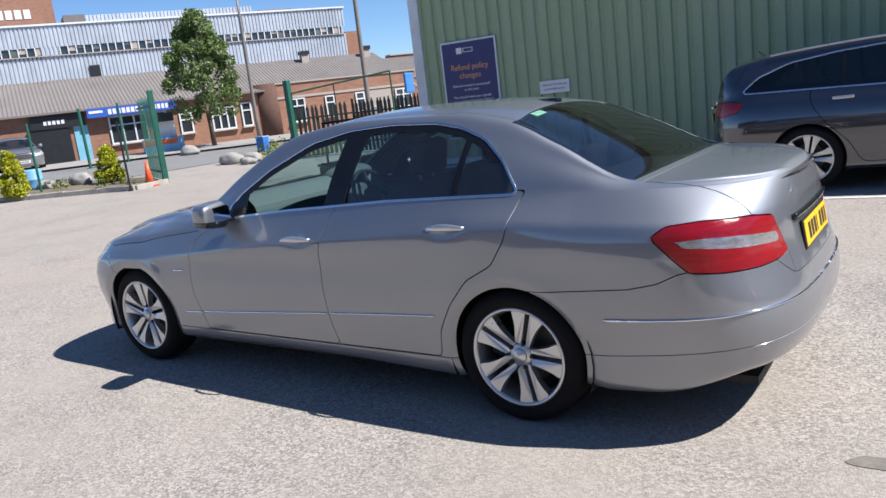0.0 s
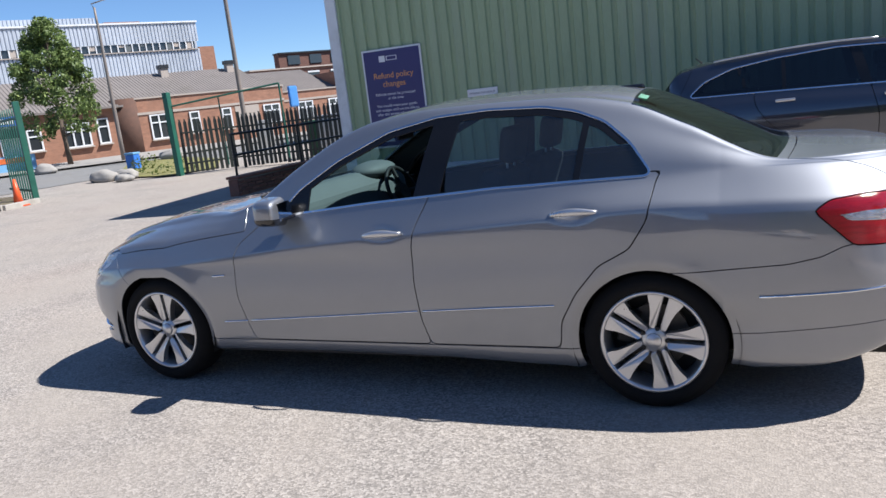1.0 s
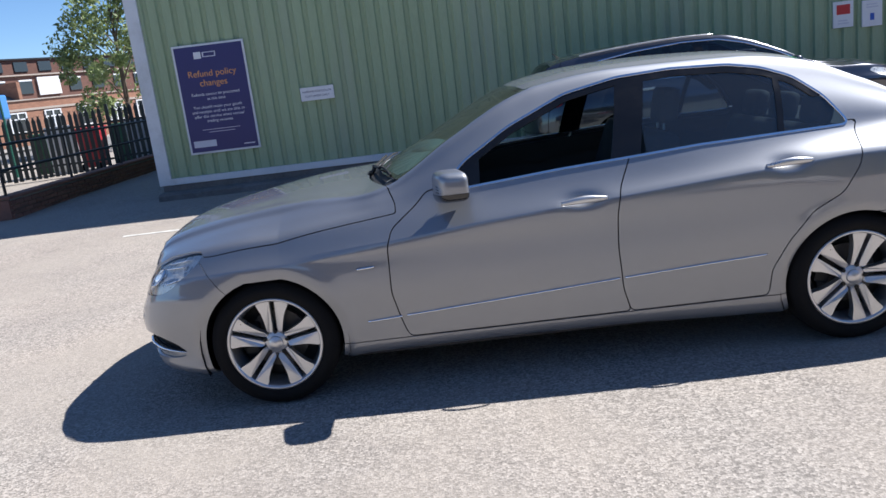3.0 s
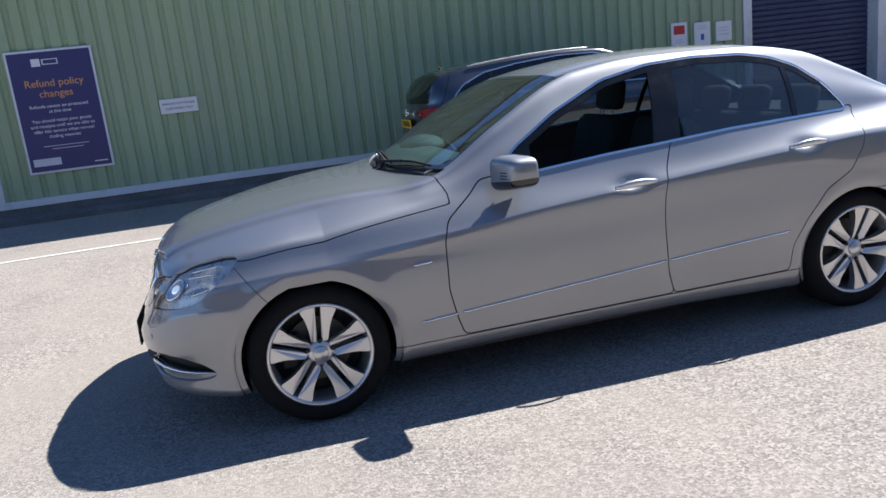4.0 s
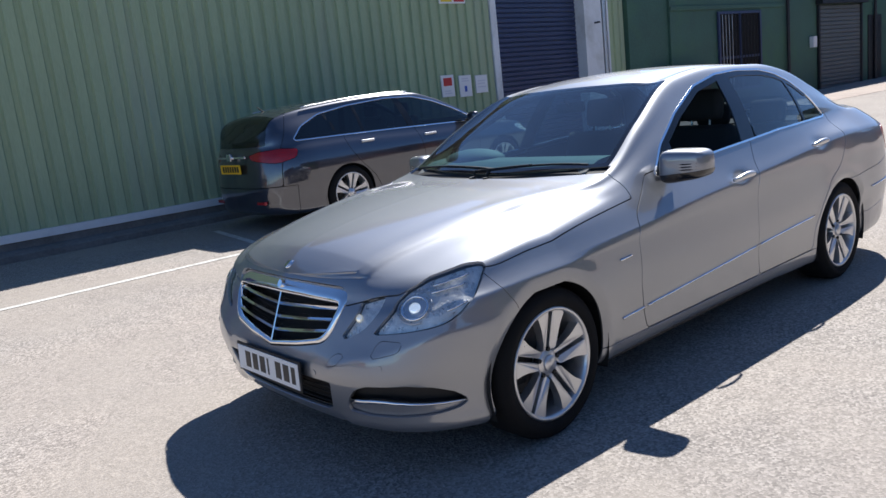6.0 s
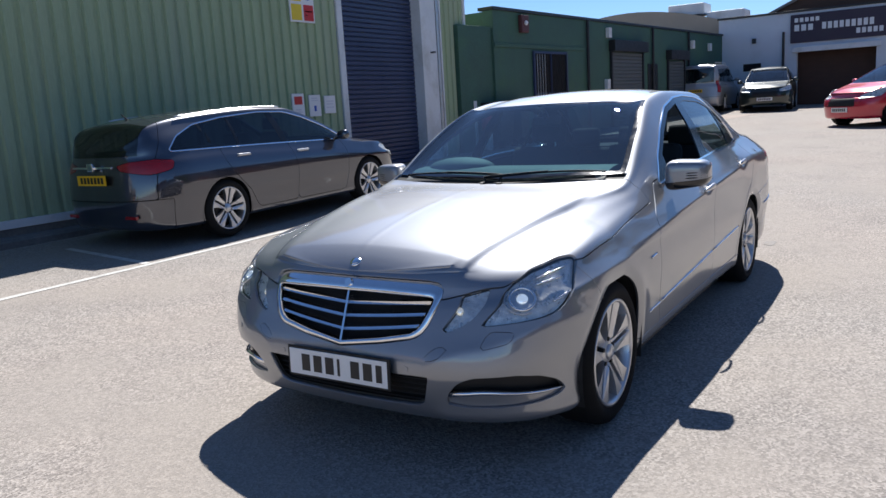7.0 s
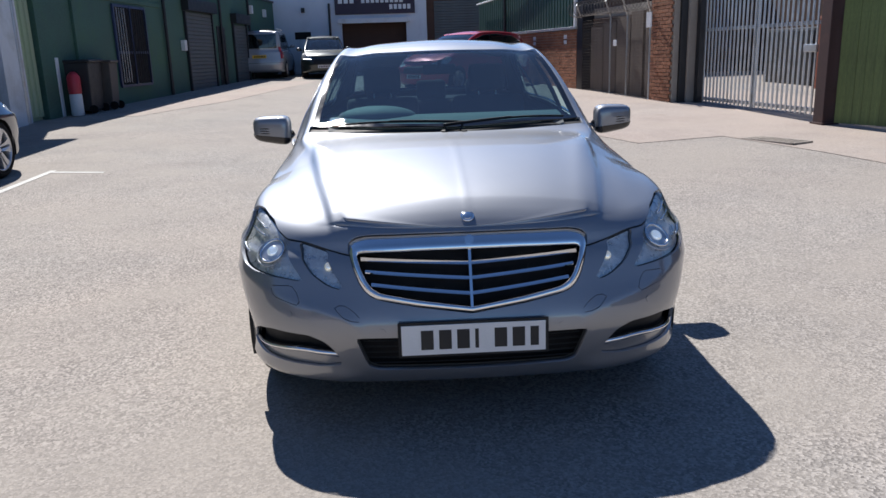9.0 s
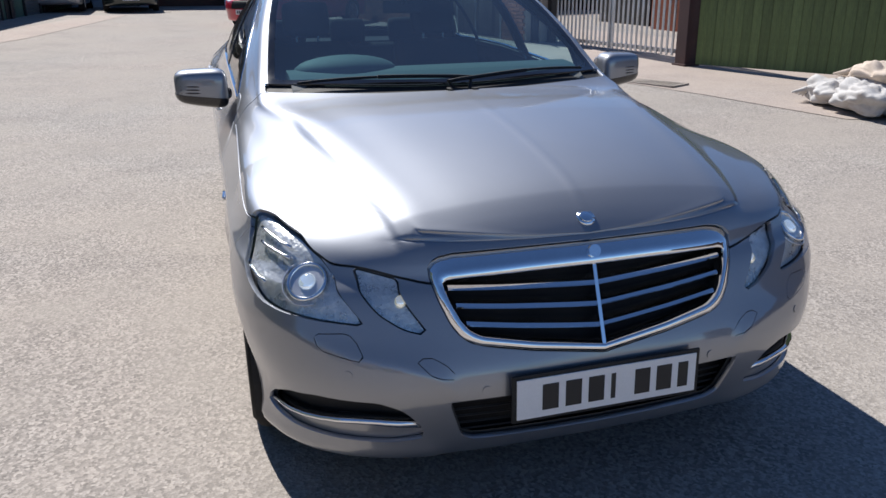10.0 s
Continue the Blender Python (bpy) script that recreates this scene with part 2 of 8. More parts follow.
def sheet(name, xs, ys, material, lift=0.0, label="", keep=None, category="ground", uneven=0.0):
    bm = M()
    grid = [[bm.verts.new((x, y, G(x, y) + lift + uneven * noise.noise((x * 0.8, y * 0.8, 3.0)))) for y in ys] for x in xs]
    for i in range(len(xs) - 1):
        for j in range(len(ys) - 1):
            if keep is None or keep((xs[i] + xs[i + 1]) / 2, (ys[j] + ys[j + 1]) / 2):
                bm.faces.new((grid[i][j], grid[i + 1][j], grid[i + 1][j + 1], grid[i][j + 1]))
    bmesh.ops.delete(bm, geom=[v for v in bm.verts if not v.link_faces], context="VERTS")
    ob = part(name, bm, material, smooth=True)
    return tagged(ob, label, category, kind="structure")


def patch(name, pts, material, lift, label, category="ground"):
    """A flat shape laid on the ground, following it. pts: its corners in the plan."""
    bm = M()
    bm.faces.new([bm.verts.new((x, y, 0)) for x, y in pts])
    for _ in range(4):
        long = [e for e in bm.edges if e.calc_length() > 1.5]
        if not long:
            break
        bmesh.ops.subdivide_edges(bm, edges=long, cuts=1, use_grid_fill=True)
    bmesh.ops.triangulate(bm, faces=bm.faces)
    for v in bm.verts:
        v.co.z = G(v.co.x, v.co.y) + lift
    ob = part(name, bm, material, smooth=True)
    return tagged(ob, label, category, kind="structure")


far = [-900, -500, -250, -140, -90]
xs = far + [x * 2.0 for x in range(-36, -8)] + [-16 + 0.5 * i for i in range(0, 73)] + [20.5 + 1.5 * i for i in range(0, 40)] + [85, 110, 160, 250, 500, 900]
ys = far + [y * 2.0 for y in range(-36, -10)] + [-20 + 0.5 * i for i in range(0, 73)] + [17 + 2.0 * i for i in range(0, 25)] + [80, 120, 200, 400, 900]
sheet("ground", xs, ys, TARMAC, 0, "pale worn tarmac yard speckled with aggregate")
patch("road", [(19.5, -4), (60, 30), (75, 20), (27, -25), (24, -40), (14, -40), (17.5, -19)], ROADTAR, 0.012, "grey tarmac street beyond the yard gates", "road")


# ---- the green clad shed ----
WALL_Y = -7.43


def cladding(name, x0, x1, z0, z1, y, parent, material, pitch=0.215):
    """Trapezoid-ribbed sheet standing along x, facing +y."""
    prof, x = [], x0
    while x < x1 - 1e-6:
        for dx, dy in ((0, 0), (0.122, 0), (0.142, -0.034), (0.195, -0.034)):
            if x + dx < x1:
                prof.append((x + dx, y + dy))
        x += pitch
    prof.append((x1, y))
    bm = M()
    low = [bm.verts.new((a, b, z0)) for a, b in prof]
    top = [bm.verts.new((a, b, z1)) for a, b in prof]
    for i in range(len(prof) - 1):
        bm.faces.new((low[i], low[i + 1], top[i + 1], top[i]))
    return part(name, bm, material, parent)


shed = thing("green_shed", (0, 0, 0), "long industrial shed clad in ribbed green steel with white flashings", "building")
EAVE = 4.85
cladding("wall", -6.85, 4.86, 0.40, EAVE, WALL_Y, shed, CLAD)
cladding("wall", -11.45, -10.42, 0.42, EAVE, WALL_Y, shed, CLAD)
bm = M()
box(bm, (-9.52, WALL_Y - 0.2, 4.6), (-6.85, WALL_Y - 0.02, EAVE))
part("wall", bm, CLAD, shed)
# backing that closes the shed
for lo, hi in (((-6.85, WALL_Y - 0.30, -0.2), (4.80, WALL_Y - 0.06, EAVE - 0.05)), ((-11.40, WALL_Y - 0.30, -0.2), (-9.6, WALL_Y - 0.06, EAVE - 0.05)),
               ((4.62, WALL_Y - 16, -0.2), (4.82, WALL_Y - 0.30, EAVE - 0.05)), ((-11.40, WALL_Y - 16, -0.2), (-11.2, WALL_Y - 0.30, EAVE - 0.05))):
    bm = M()
    box(bm, lo, hi)
    part("inner_wall", bm, CLAD, shed)
bm = M()
prism(bm, [(WALL_Y + 0.55, EAVE), (WALL_Y + 0.55, EAVE + 0.12), (WALL_Y - 8, EAVE + 1.4), (WALL_Y - 16.2, EAVE + 0.12), (WALL_Y - 16.2, EAVE), (WALL_Y - 8, EAVE + 1.28)], -11.6, 5.05, "x")
part("roof", bm, ROOF_GREY, shed)
bm = M()                                           # corner flashing and skirt trim
box(bm, (4.80, WALL_Y - 0.20, 0.30), (5.00, WALL_Y + 0.03, EAVE), 0.008)
part("corner_flashing", bm, WHITE_TRIM, shed, "white corner flashing")
bm = M()
box(bm, (-6.84, WALL_Y - 0.02, 0.30), (4.80, WALL_Y + 0.05, 0.40), 0.006)
part("skirt_flashing", bm, WHITE_TRIM, shed, "white skirting flashing below the sheets")
bm = M()
box(bm, (-7.02, WALL_Y - 0.22, 0.2), (-6.86, WALL_Y + 0.035, EAVE), 0.008)
part("door_jamb", bm, WHITE_TRIM, shed)
bm = M()
box(bm, (-10.12, WALL_Y - 0.22, 0.2), (-9.54, WALL_Y + 0.10, EAVE), 0.012)
part("door_pillar", bm, WHITE_TRIM, shed, "broad white steel pillar beside the shutter")
bm = M()
for z in (2.62, 2.63):
    box(bm, (-9.96 - (z - 2.62) * 9, WALL_Y + 0.10, z), (-9.86 - (z - 2.62) * 9, WALL_Y + 0.112, z + 0.035))
part("pillar_mark", bm, BLACK_METAL, shed)
# black panel whose colour stands for the dark gap beside the pillar
bm = M()
box(bm, (-10.43, WALL_Y - 0.16, 0.2), (-10.12, WALL_Y - 0.04, EAVE))
part("dark_gap_panel", bm, BLACK_METAL, shed)
bm = M()
rod(bm, (-10.27, WALL_Y + 0.03, 0.3), (-10.27, WALL_Y + 0.03, EAVE), 0.05)
part("downpipe", bm, GALV, shed)
bm = M()
box(bm, (-11.52, WALL_Y - 0.2, 0.3), (-11.44, WALL_Y + 0.04, EAVE), 0.006)
box(bm, (-10.44, WALL_Y - 0.05, 0.3), (-10.38, WALL_Y + 0.04, EAVE), 0.006)
part("end_flashing", bm, WHITE_TRIM, shed)


def shutter(parent, x0, x1, z0, z1, y, material, label, out=1, pitch=.092):
    """A closed roller shutter; each slat is a piece of its own."""
    s = new("roller_shutter")
    s.parent = parent
    tagged(s, label)
    bm = M()
    prism(bm, [(0, 0), (out * .022, .018), (out * .022, pitch - .02), (0, pitch - .002)], x0, x1, "x")
    slat = part("slat", bm, material, s)
    slat.matrix_basis = pose(0, y, z0)
    for k in range(1, int((z1 - z0) / pitch)):
        ob = new("slat", slat.data)
        ob.parent = s
        ob.matrix_basis = pose(0, y, z0 + k * pitch)


shutter(shed, -9.54, -7.0, .32, 4.62, WALL_Y - .16, SHUTTER_NAVY, "closed navy roller shutter")
# low brick and concrete plinth under the sheets
bm = M()
prism(bm, [(WALL_Y - 0.2, -0.2), (WALL_Y + 0.30, -0.2), (WALL_Y + 0.30, 0.17), (WALL_Y + 0.24, 0.20), (WALL_Y + 0.02, 0.21), (WALL_Y + 0.02, 0.31), (WALL_Y - 0.2, 0.31)], -6.85, 4.95, "x")
part("plinth", bm, mat("grimy_plinth_concrete", (0.16, 0.155, 0.15), 0.9, vary=0.3, scale=2, grain=25, bump=0.4, dirt=(0.09, 0.085, 0.08)), shed, "grimy concrete plinth with a mortared ledge")


# ---- car bodies: a smooth skin from design curves, parted along shut lines ----
def curve(keys):
    """A smooth function through (s, value) keys that does not overshoot."""
    xs = np.array([k[0] for k in keys], float)
    ys = np.array([k[1] for k in keys], float)
    h, d = np.diff(xs), np.diff(ys) / np.diff(xs)
    m = np.zeros_like(ys)
    m[0], m[-1] = d[0], d[-1]
    for i in range(1, len(xs) - 1):
        if d[i - 1] * d[i] > 0:
            w1, w2 = 2 * h[i] + h[i - 1], h[i] + 2 * h[i - 1]
            m[i] = (w1 + w2) / (w1 / d[i - 1] + w2 / d[i])

    def f(q):
        q = np.clip(np.asarray(q, float), xs[0], xs[-1])
        i = np.clip(np.searchsorted(xs, q) - 1, 0, len(xs) - 2)
        t = (q - xs[i]) / h[i]
        return (2 * t**3 - 3 * t**2 + 1) * ys[i] + (t**3 - 2 * t**2 + t) * h[i] * m[i] + (3 * t**2 - 2 * t**3) * ys[i + 1] + (t**3 - t**2) * h[i] * m[i + 1]
    return f


def spline_rows(ctrl, counts):
    """Natural cubic splines across rows of points (rows, stations, 3): the samples, with counts[i] steps between rows i and i + 1."""
    n = len(ctrl)
    chord = np.linalg.norm(np.diff(ctrl, axis=0), axis=2).mean(axis=1)
    t = np.r_[0, np.cumsum(np.maximum(chord, 1e-4))]
    h = np.diff(t)
    a = np.zeros((n, n))
    rhs = np.zeros_like(ctrl)
    a[0, 0] = a[-1, -1] = 1
    for i in range(1, n - 1):
        a[i, i - 1], a[i, i], a[i, i + 1] = h[i - 1], 2 * (h[i - 1] + h[i]), h[i]
        rhs[i] = 6 * ((ctrl[i + 1] - ctrl[i]) / h[i] - (ctrl[i] - ctrl[i - 1]) / h[i - 1])
    mm = np.linalg.solve(a, rhs.reshape(n, -1)).reshape(ctrl.shape)
    out = []
    for i in range(n - 1):
        for k in range(counts[i]):
            q = k / counts[i] * h[i]
            p = h[i] - q
            out.append(mm[i] * p**3 / (6 * h[i]) + mm[i + 1] * q**3 / (6 * h[i]) + (ctrl[i] / h[i] - mm[i] * h[i] / 6) * p + (ctrl[i + 1] / h[i] - mm[i + 1] * h[i] / 6) * q)
    out.append(ctrl[-1])
    return np.array(out)


class Skin:
    """The left half of a car's outer skin. Side rows run round the plan from the tail's middle to the nose's; above the shoulder
    the sections run over glass rail and roof to the middle line."""

    def __init__(self, rows, xm, ends, rail_y, rail_z, mid_z, nf=3.0, nr=3.4, step=0.013, end_n=64, bulge=0.018, spine=(0.5, 0.5), shape=None):
        (xr, xf), (lr, lf) = xm, ends
        n_mid = int((xf - xr) / step)
        th = (np.linspace(0, 1, end_n + 1) ** 1.0) * math.pi / 2
        s = np.r_[xr - lr * th[::-1] / (math.pi / 2), np.linspace(xr, xf, n_mid)[1:-1], xf + lf * th / (math.pi / 2)]
        self.s = s
        front, rear = s > xf, s < xr
        ctrl = []
        for row in rows:
            w, z = curve(row["w"])(s), curve(row["z"])(s)
            x, y = s.copy(), w.copy()
            for on, x0, x1, n in ((front, xf, row["xf"], row.get("nf", nf)), (rear, xr, row["xr"], row.get("nr", nr))):
                q = np.abs(s[on] - x0) / (lf if x1 > x0 else lr) * math.pi / 2
                c = np.clip(np.cos(q), 0, 1) ** (2 / n)
                bow = row.get("bow", (0.05, 0.05))[0 if x1 > x0 else 1]
                x[on] = x0 + (x1 - x0) * np.sin(q) ** (2 / n) * (1 - bow / abs(x1 - x0) * c**1.9)
                y[on] = w[on] * c
            ctrl.append(np.stack([x, y, z], 1))
        sh = ctrl[-1]
        xs = sh[:, 0].copy()
        spx = xs.copy()
        kf, kr = spine
        spx[front] = xf + (rows[-1]["xf"] - xf) * ((s[front] - xf) / lf) ** kf
        spx[rear] = xr + (rows[-1]["xr"] - xr) * ((xr - s[rear]) / lr) ** kr
        ry, rz, mz = curve(rail_y), curve(rail_z), curve(mid_z)
        self.rail_y, self.rail_z, self.mid_z = ry, rz, mz

        def top(frac):
            """A row of the top: frac 0 at the shoulder, 1 at the rail, 2 at the middle line."""
            if frac <= 1:
                x = xs + (spx - xs) * 0.25 * frac
                yr = np.minimum(ry(x), sh[:, 1] * 0.9)
                k = np.clip(yr / np.maximum(ry(x), 1e-3), 0, 1)
                zr = mz(x) - (mz(x) - rz(x)) * k**2.0
                y = sh[:, 1] + (yr - sh[:, 1]) * frac
                z = sh[:, 2] + (zr - sh[:, 2]) * frac
                b = bulge * math.sin(math.pi * frac) * np.clip((zr - sh[:, 2]) / 0.35, 0, 1)
                return np.stack([x, y + b, z + 0.3 * b], 1)
            g = 2 - frac
            x = xs + (spx - xs) * (0.25 + 0.75 * (1 - g))
            yr = np.minimum(ry(x), sh[:, 1] * 0.9) * g
            z = mz(x) - (mz(x) - rz(x)) * np.clip(yr / np.maximum(ry(x), 1e-3), 0, 1) ** 2.0
            return np.stack([x, yr, z], 1)
        fr = [0.22, 0.5, 0.8, 1.0, 1.12, 1.3, 1.55, 1.8, 2.0]
        ctrl = np.array(ctrl + [top(f) for f in fr])
        n_side = len(rows)
        counts = [8] * (n_side - 1) + [5, 7, 7, 5, 5, 6, 8, 8, 7]
        p = spline_rows(ctrl, counts)
        p[-1, :, 1] = 0
        self.p = p
        self.shoulder = sum(counts[:n_side - 1])
        self.rail = self.shoulder + sum(counts[n_side - 1:n_side + 3])
        def normals(p):
            nrm = np.cross(np.gradient(p, axis=1), np.gradient(p, axis=0))
            nrm = nrm / np.maximum(np.linalg.norm(nrm, axis=2, keepdims=True), 1e-9)
            nrm[-1, :, 1] = 0
            for end, near in ((-1, -3), (-2, -3), (0, 2), (1, 2)):        # the rows of the top meet in a point at nose and tail
                nrm[self.shoulder:, end] = nrm[self.shoulder:, near]
            nrm = nrm / np.maximum(np.linalg.norm(nrm, axis=2, keepdims=True), 1e-9)
            return -nrm if nrm[self.shoulder // 2, len(s) // 2, 1] < 0 else nrm
        nrm = normals(p)
        if shape is not None:
            p = p + nrm * shape(p, nrm)[..., None]
            p[-1, :, 1] = 0
            self.p = p
            nrm = normals(p)
        self.n = nrm
        seg = np.linalg.norm(np.diff(p, axis=0), axis=2)
        arc = np.vstack([np.zeros(len(s)), np.cumsum(seg, axis=0)])
        self.a = arc - arc[self.shoulder]
        j = int(self.shoulder * 0.7085)
        per = np.r_[0, np.cumsum(np.linalg.norm(np.diff(p[j, :, :2], axis=0), axis=1))]
        self.round = np.broadcast_to(per, p.shape[:2])        # way round the plan from the tail's middle
        self.j = j
        self.per = per

    def way(self, x=None, y=None, nose=True):
        """The way round the plan at a given x on the flank, or at a given y on the nose or tail."""
        row = self.p[self.j]
        half = len(row) // 2
        if x is not None:
            return float(np.interp(x, row[:, 0], self.per))
        if nose:
            return float(np.interp(-y, -row[half:, 1], self.per[half:]))
        return float(np.interp(y, row[:half, 1], self.per[:half]))

    def start(self):
        """The whole skin as flat arrays: attributes of each corner, and the polygons."""
        nv, nu = self.p.shape[:2]
        tv = np.broadcast_to(np.arange(nv)[:, None] - self.shoulder, (nv, nu)).astype(float)
        att = np.concatenate([self.p, self.n, self.a[..., None], self.round[..., None], tv[..., None]], 2).reshape(-1, 9)
        polys = [(i * nu + k, (i + 1) * nu + k, (i + 1) * nu + k + 1, i * nu + k + 1) for i in range(nv - 1) for k in range(nu - 1)]
        return Net(att, polys)


class Net:
    """Polygons on a skin, each with a tag, that can be cut along the zero line of a function."""

    def __init__(self, att, polys):
        self.att = [tuple(r) for r in att]
        self.polys = [(p, "") for p in polys]

    def cut(self, fn, inside, tag="", level=0.0):
        """Cuts the polygons tagged tag along fn = level and tags those below it inside. fn takes an array of attributes."""
        f = fn(np.array(self.att)) - level
        f = list(np.where(np.abs(f) < 1e-6, 1e-6, f))
        made, out = {}, []

        def between(a, b):
            key = (a, b) if a < b else (b, a)
            if key not in made:
                t = f[a] / (f[a] - f[b])
                self.att.append(tuple(u + t * (v - u) for u, v in zip(self.att[a], self.att[b])))
                f.append(0.0)
                made[key] = len(self.att) - 1
            return made[key]
        for p, g in self.polys:
            if g != tag:
                out.append((p, g))
                continue
            neg = [f[i] < 0 for i in p]
            if all(neg):
                out.append((p, inside))
            elif not any(neg):
                out.append((p, g))
            else:
                lo, hi = [], []
                for i, q in enumerate(p):
                    r = p[(i + 1) % len(p)]
                    (lo if neg[i] else hi).append(q)
                    if neg[i] != neg[(i + 1) % len(p)]:
                        k = between(q, r)
                        lo.append(k)
                        hi.append(k)
                if len(lo) > 2:
                    out.append((tuple(lo), inside))
                if len(hi) > 2:
                    out.append((tuple(hi), g))
        self.polys = out

    def region(self, fn, name, gap=0.004, tag=""):
        """Tags what lies inside fn < 0, with a shut line of that width round it."""
        if gap > 0:
            self.cut(fn, name + "~", tag, gap / 2)
            self.cut(fn, name, name + "~", -gap / 2)
            self.polys = [(p, g) for p, g in self.polys if g != name + "~"]
        else:
            self.cut(fn, name, tag)

    def retag(self, a, b):
        self.polys = [(p, b if g == a else g) for p, g in self.polys]

    def mesh(self, tags, name, material, parent, sides="both", flange=0.014, offset=0.0, label="", stray=6):
        """Links the polygons with these tags as a mesh: both halves as one, or the left or right half."""
        polys = [p for p, g in self.polys if g in tags]
        if not polys:
            return None
        att = np.array(self.att)
        used = sorted({i for p in polys for i in p})
        index = {u: k for k, u in enumerate(used)}
        pos = att[used, :3] + att[used, 3:6] * offset
        nrm = att[used, 3:6]
        faces = [tuple(index[i] for i in p) for p in polys]
        count = {}
        for p in faces:
            for i in range(len(p)):
                e = (p[i], p[(i + 1) % len(p)])
                count[e] = count.get(e, 0) + 1
        verts, norms, allf = list(map(tuple, pos)), list(map(tuple, nrm)), list(faces)
        if flange > 0:
            for (a, b) in [e for e in count if (e[1], e[0]) not in count]:
                if abs(pos[a][1]) < 1e-5 and abs(pos[b][1]) < 1e-5:
                    continue
                d = pos[b] - pos[a]
                if np.linalg.norm(d) < 1e-7:
                    continue
                n = np.cross(d, nrm[a])
                n = n / max(np.linalg.norm(n), 1e-9)
                k = len(verts)
                for q, u in ((pos[a], nrm[a]), (pos[b], nrm[b])):
                    verts.append(tuple(q))
                    norms.append(tuple(0.6 * n + 0.4 * u))
                for q, u in ((pos[b], nrm[b]), (pos[a], nrm[a])):
                    verts.append(tuple(q - flange * u))
                    norms.append(tuple(n))
                allf.append((k, k + 3, k + 2, k + 1))
        if sides in ("both", "right"):
            k = len(verts)
            mv = [(x, -y, z) for x, y, z in verts]
            mn = [(x, -y, z) for x, y, z in norms]
            mf = [tuple(reversed(p)) for p in allf]
            if sides == "right":
                verts, norms, allf = mv, mn, mf
            else:
                verts, norms = verts + mv, norms + mn
                allf = allf + [tuple(i + k for i in p) for p in mf]
        me = bpy.data.meshes.new(name)
        me.from_pydata(verts, [], allf)
        me.polygons.foreach_set("use_smooth", [True] * len(me.polygons))
        me.normals_split_custom_set_from_vertices([Vector(n).normalized() if any(n) else Vector((0, 0, 1)) for n in norms])
        me.materials.append(material)
        ob = new(name, me)
        ob.parent = parent
        return tagged(ob, label)


def rounded(pts, r=0.0, n=6, closed=True):
    """A line through corners, with the corners rounded off by arcs of about r."""
    pts = [np.array(p, float) for p in pts]
    out = []
    for i, p in enumerate(pts):
        if not closed and i in (0, len(pts) - 1):
            out.append(p)
            continue
        a, b = pts[i - 1], pts[(i + 1) % len(pts)]
        da, db = a - p, b - p
        la, lb = np.linalg.norm(da), np.linalg.norm(db)
        k = min(r, 0.45 * la, 0.45 * lb)
        p0, p1 = p + da / la * k, p + db / lb * k
        for t in np.linspace(0, 1, n):
            out.append((1 - t) ** 2 * p0 + 2 * t * (1 - t) * p + t**2 * p1)
    return np.array(out)


def inside_of(poly, ax, ay):
    """A signed distance to a closed outline in the attribute columns ax, ay (0 x, 1 y, 2 z, 6 from shoulder, 7 way round)."""
    poly = np.asarray(poly, float)
    nxt = np.roll(poly, -1, axis=0)

    def f(att):
        q = att[:, (ax, ay)]
        best = np.full(len(q), 1e9)
        odd = np.zeros(len(q), bool)
        for a, b in zip(poly, nxt):
            d = b - a
            t = np.clip(((q - a) @ d) / max(d @ d, 1e-12), 0, 1)
            best = np.minimum(best, np.linalg.norm(q - a - t[:, None] * d, axis=1))
            cross = (a[1] > q[:, 1]) != (b[1] > q[:, 1])
            with np.errstate(divide="ignore", invalid="ignore"):
                xi = a[0] + (q[:, 1] - a[1]) / (b[1] - a[1]) * d[0]
            odd ^= cross & (q[:, 0] < xi)
        return np.where(odd, -best, best)
    return f


def where(fn, *conds):
    """fn where the conditions (functions that are negative inside) hold too."""
    def f(att):
        v = fn(att)
        for c in conds:
            v = np.maximum(v, c(att))
        return v
    return f


def beyond(fn, d):
    return lambda att: fn(att) - d


def col(c, limit, sign):
    """Negative where sign * (column c - limit) is negative."""
    return lambda att: sign * (att[:, c] - limit)


def disc(x, z, r):
    return lambda att: np.hypot(att[:, 0] - x, att[:, 2] - z) - r


